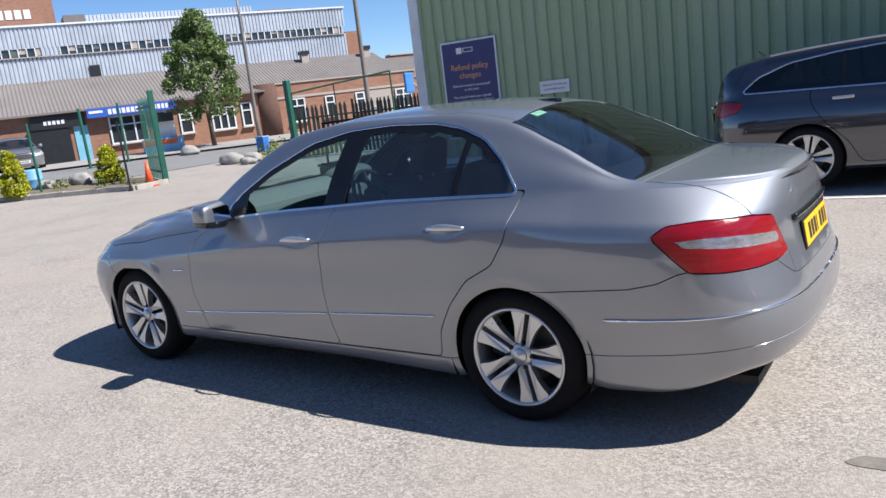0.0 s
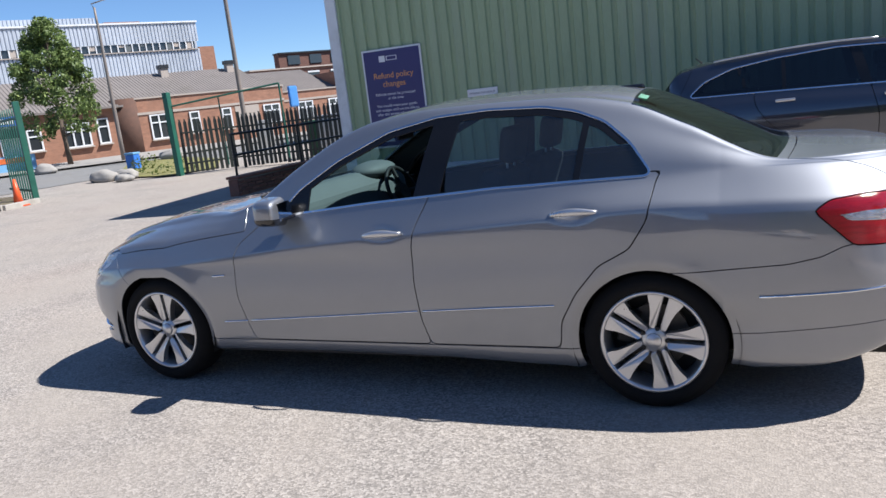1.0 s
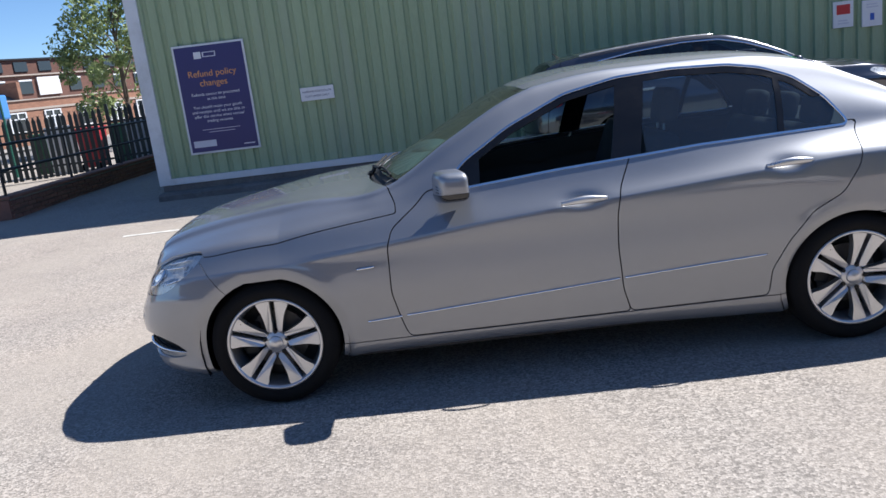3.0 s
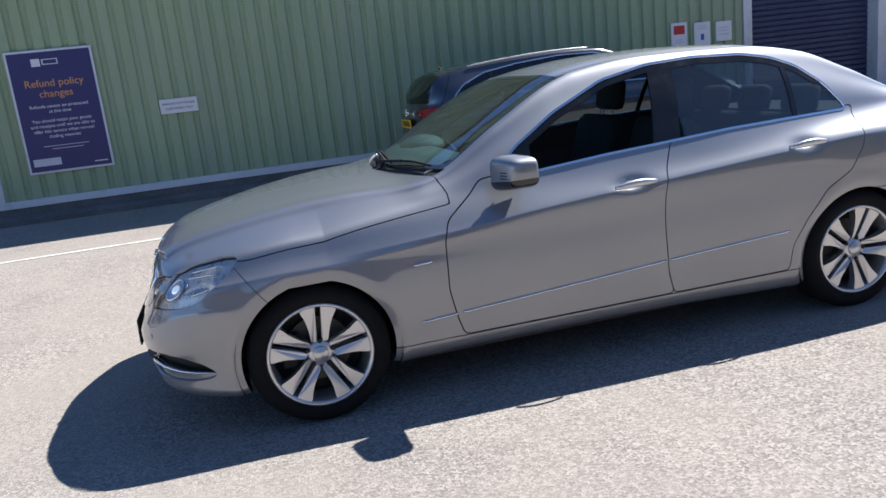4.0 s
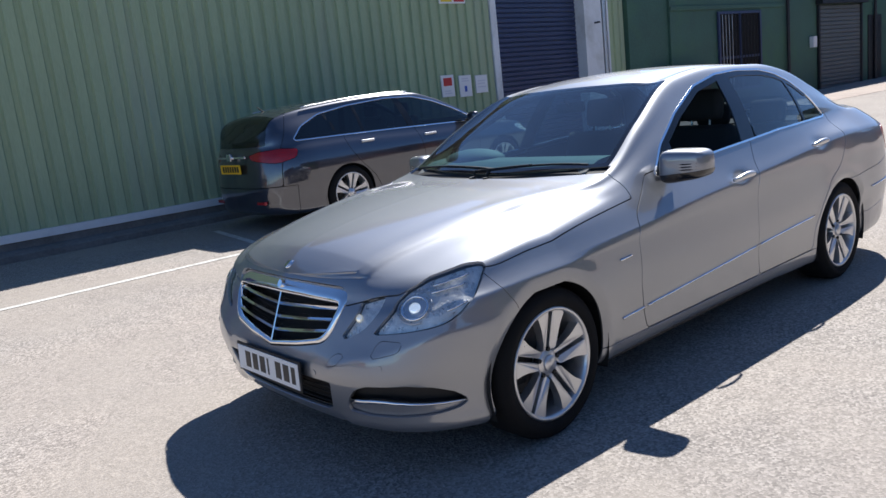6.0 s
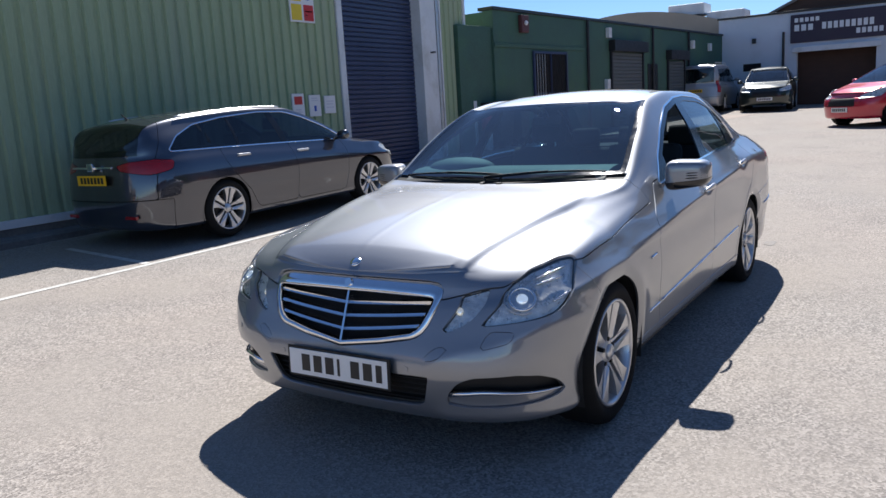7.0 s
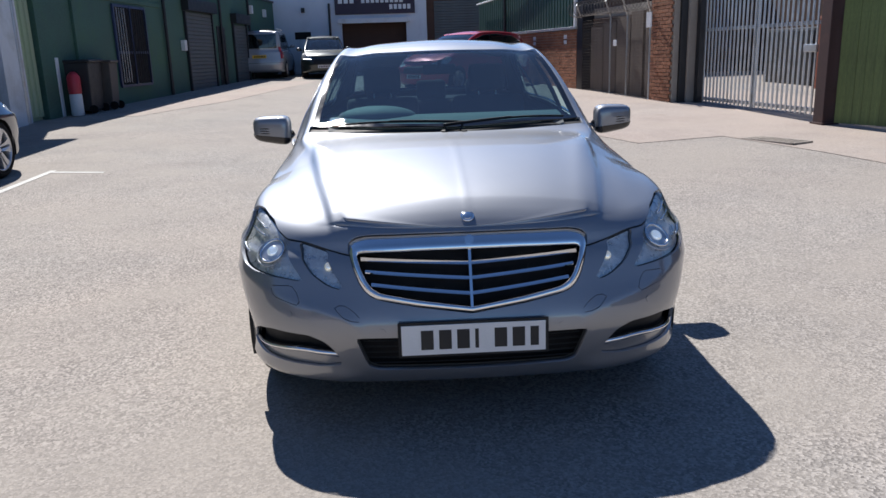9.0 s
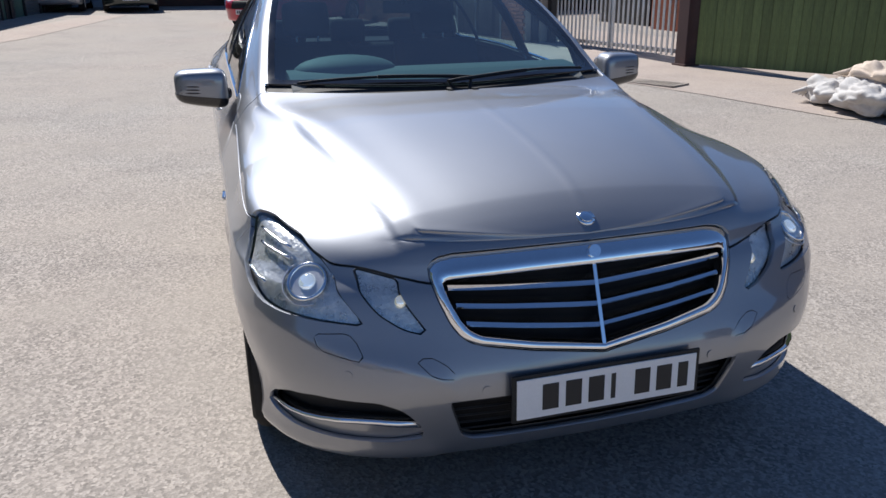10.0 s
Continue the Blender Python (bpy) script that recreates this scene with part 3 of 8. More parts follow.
# ---- the silver saloon ----
def paint_mat(name, base, metal=0.75, rough=0.36, coat=1.0, flake=0.10, ior=1.6, broad=0.0, veil=0.06):
    """Metallic paint under clear lacquer. broad: the roughness of a second, wider layer of flakes. veil: the lacquer's roughness."""
    m = mat(name, base, rough, metal, vary=0.035, scale=2.0, grain=600, bump=0.0, coat=coat)
    nt = m.node_tree
    bsdf = nt.nodes["Principled BSDF"]
    bsdf.inputs["Coat Roughness"].default_value = veil
    bsdf.inputs["Coat IOR"].default_value = ior
    nt.links.remove(bsdf.inputs["Roughness"].links[0])
    bsdf.inputs["Roughness"].default_value = rough
    b = nt.nodes.new("ShaderNodeBump")
    b.inputs["Strength"].default_value, b.inputs["Distance"].default_value = flake, 0.0006
    nt.links.new(noise_tex(nt, 900, 2, 0.5), b.inputs["Height"])
    nt.links.new(b.outputs["Normal"], bsdf.inputs["Normal"])
    if broad > 0:
        wide = nt.nodes.new("ShaderNodeBsdfPrincipled")
        nt.links.new(bsdf.inputs["Base Color"].links[0].from_socket, wide.inputs["Base Color"])
        for key in ("Metallic", "Coat Weight", "Coat Roughness", "Coat IOR"):
            wide.inputs[key].default_value = bsdf.inputs[key].default_value
        wide.inputs["Roughness"].default_value = broad
        ms = nt.nodes.new("ShaderNodeMixShader")
        ms.inputs[0].default_value = 0.83
        nt.links.new(bsdf.outputs[0], ms.inputs[1])
        nt.links.new(wide.outputs[0], ms.inputs[2])
        nt.links.new(ms.outputs[0], nt.nodes["Material Output"].inputs["Surface"])
    return m


SILVER = paint_mat("silver_paint", (0.268, 0.281, 0.308), 0.97, 0.41, flake=0.02, ior=1.9, broad=0.60, veil=0.07)
CHROME = plain("chrome", (0.82, 0.83, 0.85), 0.08, 1.0)
SATIN = plain("satin_alloy", (0.62, 0.62, 0.63), 0.34, 0.85, 0.4)
BLACK_GLOSS = plain("gloss_black_trim", (0.008, 0.008, 0.01), 0.12, 0.0, 0.5)
BLACK_SATIN = mat("satin_black", (0.007, 0.007, 0.008), 0.16, vary=0.1, scale=8, bump=0.0)
BLACK_PLASTIC = mat("black_plastic", (0.007, 0.007, 0.0075), 0.65, vary=0.2, scale=10, grain=300, bump=0.1)
RUBBER = mat("tyre_rubber", (0.009, 0.009, 0.0095), 0.85, vary=0.25, scale=6, grain=150, bump=0.15, dirt=(0.016, 0.015, 0.014))
RUBBER.node_tree.nodes["Principled BSDF"].inputs["Specular IOR Level"].default_value = 0.2
CABIN = mat("dark_cabin_cloth", (0.028, 0.029, 0.032), 0.85, vary=0.2, scale=8, grain=250, bump=0.2)
DASH = mat("grey_dashboard", (0.13, 0.14, 0.138), 0.7, vary=0.1, scale=5, grain=200, bump=0.15)
GLASS_CLEAR = glass_mat("windscreen_glass", (0.50, 0.73, 0.76), 0.0, 2.5, 0.012)
GLASS_TINT = glass_mat("tinted_glass", (0.56, 0.67, 0.70), 0.0, 2.0, 0.012)
GLASS_REAR = glass_mat("rear_screen_glass", (0.35, 0.42, 0.46), 0.0, 2.0, 0.004)
GLASS_LAMP = glass_mat("lamp_glass", (0.98, 0.99, 1.0), 0.0, 1.8)
LAMP_BOWL = mat("lamp_bowl", (0.60, 0.61, 0.60), 0.30, 0.55, vary=0.30, scale=26, grain=40, bump=0.35, depth=0.012)
RED_LENS = mat("red_lens", (0.27, 0.0012, 0.005), 0.16, vary=0.38, scale=9, grain=70, bump=0.25, depth=0.004, stretch=(1, 1, 9), coat=0.6)
CLEAR_STRIP = mat("clear_lens_strip", (0.62, 0.60, 0.62), 0.10, 0.8, vary=0.5, scale=22, grain=60, bump=0.3, stretch=(1, 1, 3), coat=1.0)
def glow_mat(name, color, strength):
    m = plain(name, (0.85, 0.88, 0.92), 0.06, 0.9, 1.0)
    b = m.node_tree.nodes["Principled BSDF"]
    b.inputs["Emission Color"].default_value, b.inputs["Emission Strength"].default_value = (*color, 1), strength
    return m


BULB = glow_mat("lit_projector", (0.75, 0.88, 1.0), 0.32)
BULB_WARM = glow_mat("lit_side_lamp", (0.95, 0.92, 0.70), 0.2)
PLATE_WHITE = plain("white_plate", (0.78, 0.78, 0.77), 0.45)
PLATE_YELLOW = plain("yellow_plate", (0.80, 0.47, 0.01), 0.45)
PLATE_INK = plain("plate_black", (0.012, 0.012, 0.014), 0.5)

XA = 1.437                                            # half the wheelbase
sedan_rows = [
    dict(w=[(-3, .74), (2.7, .74)], xf=2.00, xr=-2.40, z=[(-3, .30), (-1.9, .23), (-1.0, .19), (1.0, .20), (2.6, .19)]),
    dict(w=[(-3, .86), (-1.9, .875), (-1.0, .866), (1.0, .866), (1.6, .878), (2.6, .86)], xf=2.165, xr=-2.55, nf=4.0, nr=4.0,
         z=[(-3, .315), (-2.4, .305), (-1.9, .235), (-1.05, .195), (-.4, .215), (.3, .222), (1.06, .218), (1.6, .20), (2.1, .20), (2.6, .205)]),
    dict(w=[(-3, .89), (0, .893), (2.6, .89)], xf=2.225, xr=-2.60, nf=4.2, nr=4.2, z=[(-3, .40), (-2.2, .38), (-1.0, .33), (1.0, .335), (2.6, .325)]),
    dict(w=[(-3, .905), (0, .908), (2.6, .905)], xf=2.238, xr=-2.615, nf=4.4, nr=4.2, z=[(-3, .50), (-1, .47), (1.0, .46), (2.6, .44)]),
    dict(w=[(-3, .91), (-1.4, .922), (0, .914), (1.44, .922), (2.6, .91)], xf=2.205, xr=-2.585, nf=5.0, nr=4.2, bow=(0.09, 0.05), z=[(-3, .63), (-1, .62), (1.0, .60), (2.6, .55)]),
    dict(w=[(-3, .90), (-1.4, .920), (0, .912), (1.44, .910), (2.6, .905)], xf=2.160, xr=-2.545, nf=5.6, nr=4.2, bow=(0.11, 0.05), z=[(-3, .79), (-1, .76), (1.0, .72), (1.8, .69), (2.6, .66)]),
    dict(w=[(-3, .880), (-1.9, .898), (-1.47, .908), (0, .912), (1.0, .903), (1.7, .890), (2.6, .885)], xf=2.140, xr=-2.53, nf=5.5, nr=4.1, bow=(0.12, 0.05),
         z=[(-3, .895), (-2.3, .912), (-1.55, .932), (-1.0, .905), (-.35, .862), (.34, .818), (.78, .778), (1.2, .752), (1.76, .722), (2.6, .705)]),
    dict(w=[(-3, .850), (-1.9, .866), (-1.47, .882), (0, .892), (1.0, .882), (1.7, .873), (2.6, .872)], xf=2.135, xr=-2.525, nf=5.4, nr=4.0, bow=(0.13, 0.05),
         z=[(-3, .94), (-2.3, .955), (-1.55, .968), (-1.0, .945), (-.35, .902), (.34, .860), (.78, .825), (1.2, .797), (1.76, .750), (2.6, .735)]),
    dict(w=[(-3, .66), (-2.1, .735), (-1.75, .765), (-1.47, .785), (-.9, .825), (-.4, .832), (.5, .828), (.8, .828), (1.3, .832), (1.7, .828), (2.6, .815)], xf=2.114, xr=-2.505, nf=4.6, nr=3.6, bow=(0.13, 0.05),
         z=[(-3, 1.045), (-2.3, 1.05), (-1.9, 1.062), (-1.47, 1.055), (-1.08, 1.052), (-.72, 1.045), (-.38, 1.025), (-.04, 1.007), (.4, .97), (.74, .925), (1.22, .875), (1.5, .838), (1.9, .80), (2.6, .777)]),
]
def sedan_shape(p, n):
    """How far the skin swells from its smooth form: wheel-arch lips, the rear wing's swage and the bonnet's folds."""
    x, y, z = p[..., 0], p[..., 1], p[..., 2]
    d = np.zeros_like(x)
    for hx, r, wide in ((XA, .345, .050), (-XA, .340, .040)):      # arch lips: a soft ridge, then a flange turned in
        q = np.hypot(x - hx, z - .322) - r - wide
        lip = np.where(q > 0, (.004 * np.exp(-(q / .05) ** 2)), .004 - .013 * np.clip(-q / wide, 0, 1.3) ** 1.4)
        d += lip * np.clip((.80 - z) / .08, 0, 1) * (y > .5)
    fold = np.interp(x, (.95, 1.3, 1.7, 2.0, 2.1), (.675, .645, .58, .515, .49))
    on = np.clip((x - .92) / .45, 0, 1) * np.clip((2.12 - x) / .12, 0, 1) * np.clip((n[..., 2] - .45) / .3, 0, 1)
    d += on * .010 * .5 * (1 - np.tanh((y - fold) / .010))
    fold2 = np.interp(x, (.95, 1.3, 1.8, 2.0), (.74, .715, .66, .63))
    d -= on * .0025 * np.exp(-((y - fold2 + .05) / .06) ** 2)
    d += on * .0008 * np.exp(-(y / .012) ** 2)
    swage = .66 + .12 * np.clip((-1.0 - x) / .7, 0, 1) - .10 * np.clip((-1.7 - x) / .7, 0, 1)
    d += .005 * np.exp(-((z - swage - .06) / .07) ** 2) * np.clip((-1.1 - x) / .45, 0, 1) * np.clip((x + 2.3) / .4, 0, 1) * (y > .5)
    crease = p[48:49, :, 2]                            # the ridge along the doors
    d += .0050 * np.exp(-np.abs(z - crease) / .026) * np.clip((1.38 - x) / .50, 0, 1) * np.clip((x + 1.9) / .5, 0, 1) * (y > .5)
    crest = np.interp(y, (.40, .45, .55, .65, .75, .86), (.42, .47, .505, .525, .56, .60))     # the front bumper's brow and chin
    front = np.clip((x - 1.70) / .12, 0, 1)
    d += .007 * np.exp(-np.abs(z - crest) / .045) * front * np.clip((y - .38) / .06, 0, 1) * np.clip((.66 - z) / .06, 0, 1)
    d += .012 * np.exp(-((z - .232) / .028) ** 2) * front * np.clip((y - .40) / .06, 0, 1)
    for hx, hz in ((-.135, .866), (-1.115, .927)):     # dishes behind the door handles
        d -= .017 * np.exp(-((x - hx) / .075) ** 2 - ((z - hz) / .028) ** 2) * (y > .5)
    return d


sedan_skin = Skin(
    sedan_rows, (-1.75, 1.35), (1.20, 1.25),
    rail_y=[(-2.5, .58), (-1.97, .685), (-1.6, .635), (-1.34, .595), (-1.0, .585), (-.4, .60), (0, .615), (.45, .69), (.85, .735), (1.0, .70), (1.35, .60), (1.8, .50), (2.13, .42)],
    rail_z=[(-2.51, 1.035), (-2.3, 1.075), (-2.05, 1.082), (-1.97, 1.09), (-1.6, 1.258), (-1.34, 1.37), (-1.0, 1.425), (-.4, 1.437), (0, 1.40), (.12, 1.368), (.45, 1.208), (.80, 1.015), (.95, .985), (1.2, .97), (1.5, .936), (1.85, .874), (1.94, .851), (2.0, .831), (2.05, .808), (2.09, .788), (2.115, .777), (2.13, .763)],
    mid_z=[(-2.51, 1.04), (-2.46, 1.072), (-2.3, 1.09), (-2.08, 1.105), (-2.0, 1.118), (-1.85, 1.188), (-1.75, 1.238), (-1.5, 1.358), (-1.3, 1.434), (-1.0, 1.473), (-.6, 1.487), (-.3, 1.480), (0, 1.445), (.12, 1.411), (.25, 1.350), (.5, 1.222), (.75, 1.10), (.93, 1.012), (1.2, .992), (1.4, .972), (1.67, .937), (1.85, .904), (1.94, .882), (2.0, .861), (2.05, .834), (2.09, .804), (2.115, .780), (2.13, .764)],
    nf=2.9, nr=3.3, shape=sedan_shape)
SK = sedan_skin
car = thing("sedan", (0, 0, 0), "silver grey metallic saloon with a lowered front window on tarmac", "car")
net = SK.start()
side = col(8, 24, 1)                                   # below the roof rail

# wheel arches
for hx, r in ((XA, 0.345), (-XA, 0.340)):
    net.cut(where(disc(hx, 0.322, r), col(2, 0.9, 1), side), "arch")
# daylight opening with its bright frame
dlo = rounded([(.535, .968), (.40, .985), (-.04, 1.020), (-.38, 1.038), (-.72, 1.058), (-1.08, 1.065), (-1.455, 1.068), (-1.36, 1.205), (-1.24, 1.308), (-1.10, 1.366), (-.942, 1.398), (-.66, 1.412), (-.388, 1.402), (-.122, 1.354), (.172, 1.232), (.401, 1.098)], 0.035)
glass_f = where(inside_of(dlo, 0, 2), side)
net.cut(glass_f, "trim", "", 0.010)
net.cut(glass_f, "dlo", "trim", 0.0)
# posts between the side panes
net.cut(inside_of([(-.26, .9), (-.305, 1.06), (-.385, 1.40), (-.38, 1.5), (-.535, 1.5), (-.525, 1.40), (-.445, 1.06), (-.43, .9)], 0, 2), "post", "dlo")
net.cut(inside_of([(-1.083, .9), (-1.17, 1.5), (-1.20, 1.5), (-1.113, .9)], 0, 2), "post2", "dlo")
net.cut(inside_of([(.60, .9), (.60, 1.3), (.315, 1.3), (.345, .9)], 0, 2), "sail", "dlo")
# black door frame along the upper edge of the panes
net.cut(lambda a: np.maximum(-.030 - glass_f(a), 1.075 - .10 * a[:, 0] - a[:, 2]), "frame", "dlo")
net.cut(col(0, -.47, -1), "pane_front", "dlo")
net.cut(col(0, -1.12, -1), "pane_rear", "dlo")
net.retag("dlo", "pane_quarter")
# screens
cowl = lambda a: .925 - .15 * (a[:, 1] / .75) ** 2
head = lambda a: .105 - .07 * (a[:, 1] / .6) ** 2
rail_in = lambda a, k: a[:, 1] - SK.rail_y(a[:, 0]) + k
screen = lambda a: np.maximum(np.maximum(a[:, 0] - cowl(a) + .055, head(a) - a[:, 0]), np.maximum(rail_in(a, .022), 1 - a[:, 8]))
net.cut(screen, "screen_edge")
net.cut(screen, "windscreen", "screen_edge", -.028)
cowl_f = lambda a: np.maximum(np.maximum(a[:, 0] - cowl(a) - .01, cowl(a) - .058 - a[:, 0]), np.maximum(rail_in(a, .01), 1 - a[:, 8]))
net.cut(cowl_f, "cowl")
back = lambda a: np.maximum(np.maximum(a[:, 0] - (-1.335 - .02 * (a[:, 1] / .6) ** 2), (-2.02 + .05 * (a[:, 1] / .66) ** 2) - a[:, 0]), np.maximum(rail_in(a, .012), 1 - a[:, 8]))
net.cut(back, "back_edge")
net.cut(back, "rear_window", "back_edge", -.024)
# lamps, grille and openings of the nose
W = SK.way
lamp = rounded([(4.986, .800), (5.01, .818), (5.065, .818), (5.205, .790), (5.298, .750), (5.355, .705), (5.422, .601), (5.29, .614), (5.20, .625), (5.140, .638), (5.085, .668), (5.045, .712), (5.0, .762)], 0.02)
net.region(where(inside_of(lamp, 7, 2), col(0, 1.2, -1)), "headlamp", 0.004)
lamp2 = rounded([(5.39, .732), (5.515, .703), (5.568, .569), (5.508, .588), (5.462, .625), (5.428, .680)], 0.012)
net.region(where(inside_of(lamp2, 7, 2), col(0, 1.2, -1)), "small_lamp", 0.004)
GRILLE_OUT = [(0, .764), (.20, .763), (.38, .759), (.425, .750), (.443, .728), (.441, .700), (.427, .650), (.405, .595), (.381, .561), (.345, .541), (.20, .514), (0, .486)]
GRILLE_IN = [(0, .705), (.20, .704), (.36, .701), (.394, .699), (.412, .694), (.410, .680), (.397, .640), (.378, .603), (.360, .578), (.330, .561), (.19, .535), (0, .508)]
grille_line = [(-.1, .765)] + GRILLE_OUT + [(-.1, .486)]
net.region(where(inside_of(grille_line, 1, 2), col(0, 1.5, -1)), "grille_hole", 0.004)
net.region(where(inside_of(rounded([(-.1, .404), (.426, .404), (.412, .36), (.386, .284), (.35, .268), (-.1, .262)], .012), 1, 2), col(0, 1.5, -1)), "intake", 0)
fog = rounded([(5.062, .318), (5.10, .366), (5.16, .400), (5.24, .416), (5.38, .411), (5.43, .386), (5.465, .335), (5.474, .290), (5.40, .278), (5.28, .279), (5.16, .284), (5.09, .296)], 0.014)
net.region(where(inside_of(fog, 7, 2), col(0, 1.5, -1)), "fog", 0)
blade_z = curve([(5.06, .316), (5.205, .331), (5.333, .345), (5.46, .332)])
net.cut(lambda a: a[:, 2] - blade_z(a[:, 7]) + .006, "fog_low", "fog")
# bonnet
bonnet_low = curve([(0, .750), (.425, .740), (.436, .690), (.50, .703), (.62, .733), (.672, .738), (.70, .755), (.74, .780), (.785, .806), (.85, .806), (.90, .806)])
bonnet_side = curve([(.75, -.028), (.88, -.030), (1.13, -.036), (1.33, -.046), (1.6, -.066), (1.76, -.072)])


def bonnet_edge(a):
    k = np.clip((a[:, 0] - 1.64) / .14, 0, 1)
    k = k * k * (3 - 2 * k)
    return np.where(a[:, 6] > .02, -1.0, (1 - k) * (bonnet_side(a[:, 0]) - a[:, 6]) + k * (bonnet_low(np.abs(a[:, 1])) - a[:, 2]))


bonnet_f = lambda a: np.maximum(np.maximum(bonnet_edge(a), cowl(a) + .012 - a[:, 0]), .76 - a[:, 0])
net.region(bonnet_f, "bonnet", 0.006)
# tail lamps, boot lid and bumpers
tail = rounded([(1.118, .893), (1.05, .934), (.92, .944), (.70, .936), (.556, .916), (.50, .83), (.455, .752), (.55, .739), (.68, .735), (.86, .738), (.985, .748), (1.06, .83)], 0.02)
tail_f = where(inside_of(tail, 7, 2), col(0, -1.6, 1))
net.region(tail_f, "tail_lamp", 0.006)
mid_tail = rounded([(1.035, .872), (.917, .879), (.781, .873), (.535, .848), (.53, .808), (.781, .826), (.99, .848)], 0.012)
net.cut(where(inside_of(mid_tail, 7, 2), col(0, -1.6, 1)), "tail_clear", "tail_lamp")
lid_top = lambda a: np.maximum(a[:, 1] - (.655 + .05 * (a[:, 0] + 2.45)), a[:, 0] + 2.055 - .045 * (a[:, 1] / .66) ** 2)
lid_f = lambda a: np.maximum(np.where(a[:, 6] > -.02, lid_top(a), np.maximum(a[:, 1] - np.interp(a[:, 2], (.6, .74, .76, .90, .915, .94, 1.05), (.455, .465, .48, .54, .56, .655, .66)), .655 - a[:, 2])), a[:, 0] + 1.9)
net.region(lid_f, "boot_lid", 0.006)
net.region(where(lambda a: np.maximum(a[:, 2] - np.interp(-a[:, 0], (1.55, 1.72, 2.0, 2.12, 2.2, 2.25, 2.5, 2.55, 2.7), (.648, .660, .682, .708, .745, .755, .745, .66, .65)), a[:, 0] + 1.52)), "rear_bumper", 0.005)
net.region(lambda a: a[:, 2] - np.interp(-a[:, 0], (1.8, 2.3, 2.55), (.368, .418, .438)), "rear_valance", 0.004, "rear_bumper")
washer = rounded([(5.287, .580), (5.290, .543), (5.372, .519), (5.388, .523), (5.386, .563), (5.372, .584)], .008)
FB = where(lambda a: np.maximum(1.665 + .70 * (a[:, 2] - .66) - a[:, 0], a[:, 6] + .060), col(0, 1.45, -1))
net.region(FB, "front_bumper", 0.004)
net.region(where(inside_of(washer, 7, 2), col(0, 1.5, -1)), "washer", 0.0022, "front_bumper")
net.retag("washer", "front_bumper")
tow = rounded([(5.50, .521), (5.542, .523), (5.566, .503), (5.585, .462), (5.525, .474)], .008)
net.region(where(inside_of(tow, 7, 2), col(0, 1.5, -1)), "tow", 0.0022, "front_bumper")
net.retag("tow", "front_bumper")
# doors and sill
front_line = [(.60, .985), (.655, .93), (.787, .832), (.816, .752), (.824, .523), (.794, .38), (.764, .285)]
post_line = [(-.335, .285), (-.302, .407), (-.288, .614), (-.296, .789), (-.321, .903), (-.40, 1.06)]
rear_line = [(-1.50, 1.08), (-1.477, 1.045), (-1.444, .886), (-1.363, .762), (-1.22, .687), (-1.106, .555), (-1.027, .418), (-1.011, .285)]
net.region(where(inside_of(rounded(front_line + post_line + [(.0, 1.04)], .025, 4), 0, 2), side), "front_door", 0.006)
net.region(where(inside_of(rounded([(-.335, .285)] + rear_line[::-1] + [(-.40, 1.08)] + post_line[::-1][1:-1], .025, 4), 0, 2), side), "rear_door", 0.006)
net.region(lambda a: np.maximum(a[:, 2] - .281, np.abs(a[:, 0] - 0.0) - 1.12), "sill", 0.005)

body = net.mesh(("",), "body", SILVER, car)
net.mesh(("bonnet",), "bonnet", SILVER, car)
net.mesh(("front_bumper",), "front_bumper", SILVER, car)
net.mesh(("rear_bumper",), "rear_bumper", SILVER, car)
net.mesh(("rear_valance",), "rear_valance", SILVER, car)
boot = net.mesh(("boot_lid",), "boot_lid", SILVER, car)
doors = {}
for half in ("left", "right"):
    doors["front", half] = net.mesh(("front_door",), "front_door", SILVER, car, half)
    doors["rear", half] = net.mesh(("rear_door",), "rear_door", SILVER, car, half)
    net.mesh(("sill",), "sill", SILVER, car, half)
    net.mesh(("trim",), "window_trim", CHROME, car, half, 0.01, 0.003, "bright window surround")
    net.mesh(("frame",), "window_frame", BLACK_SATIN, car, half, 0.01)
    net.mesh(("post",), "door_post", BLACK_SATIN, car, half, 0.01)
    net.mesh(("post2",), "glass_divider", BLACK_SATIN, car, half, 0.01)
    net.mesh(("sail",), "mirror_triangle", BLACK_SATIN, car, half, 0.01)
    if half == "right":
        net.mesh(("pane_front",), "side_window", GLASS_TINT, car, half, 0, -.004)
    for tag in ("pane_rear", "pane_quarter"):
        net.mesh((tag,), "side_window", GLASS_TINT, car, half, 0, -.004)
net.mesh(("screen_edge",), "windscreen_border", BLACK_GLOSS, car, flange=.01, offset=-.001)
net.mesh(("windscreen",), "windscreen", GLASS_CLEAR, car, flange=0, offset=-.002)
net.mesh(("cowl",), "cowl_panel", BLACK_PLASTIC, car, flange=.01, offset=-.012)
net.mesh(("back_edge",), "rear_window_border", BLACK_GLOSS, car, flange=.01, offset=-.001)
net.mesh(("rear_window",), "rear_window", GLASS_REAR, car, flange=0, offset=-.002)
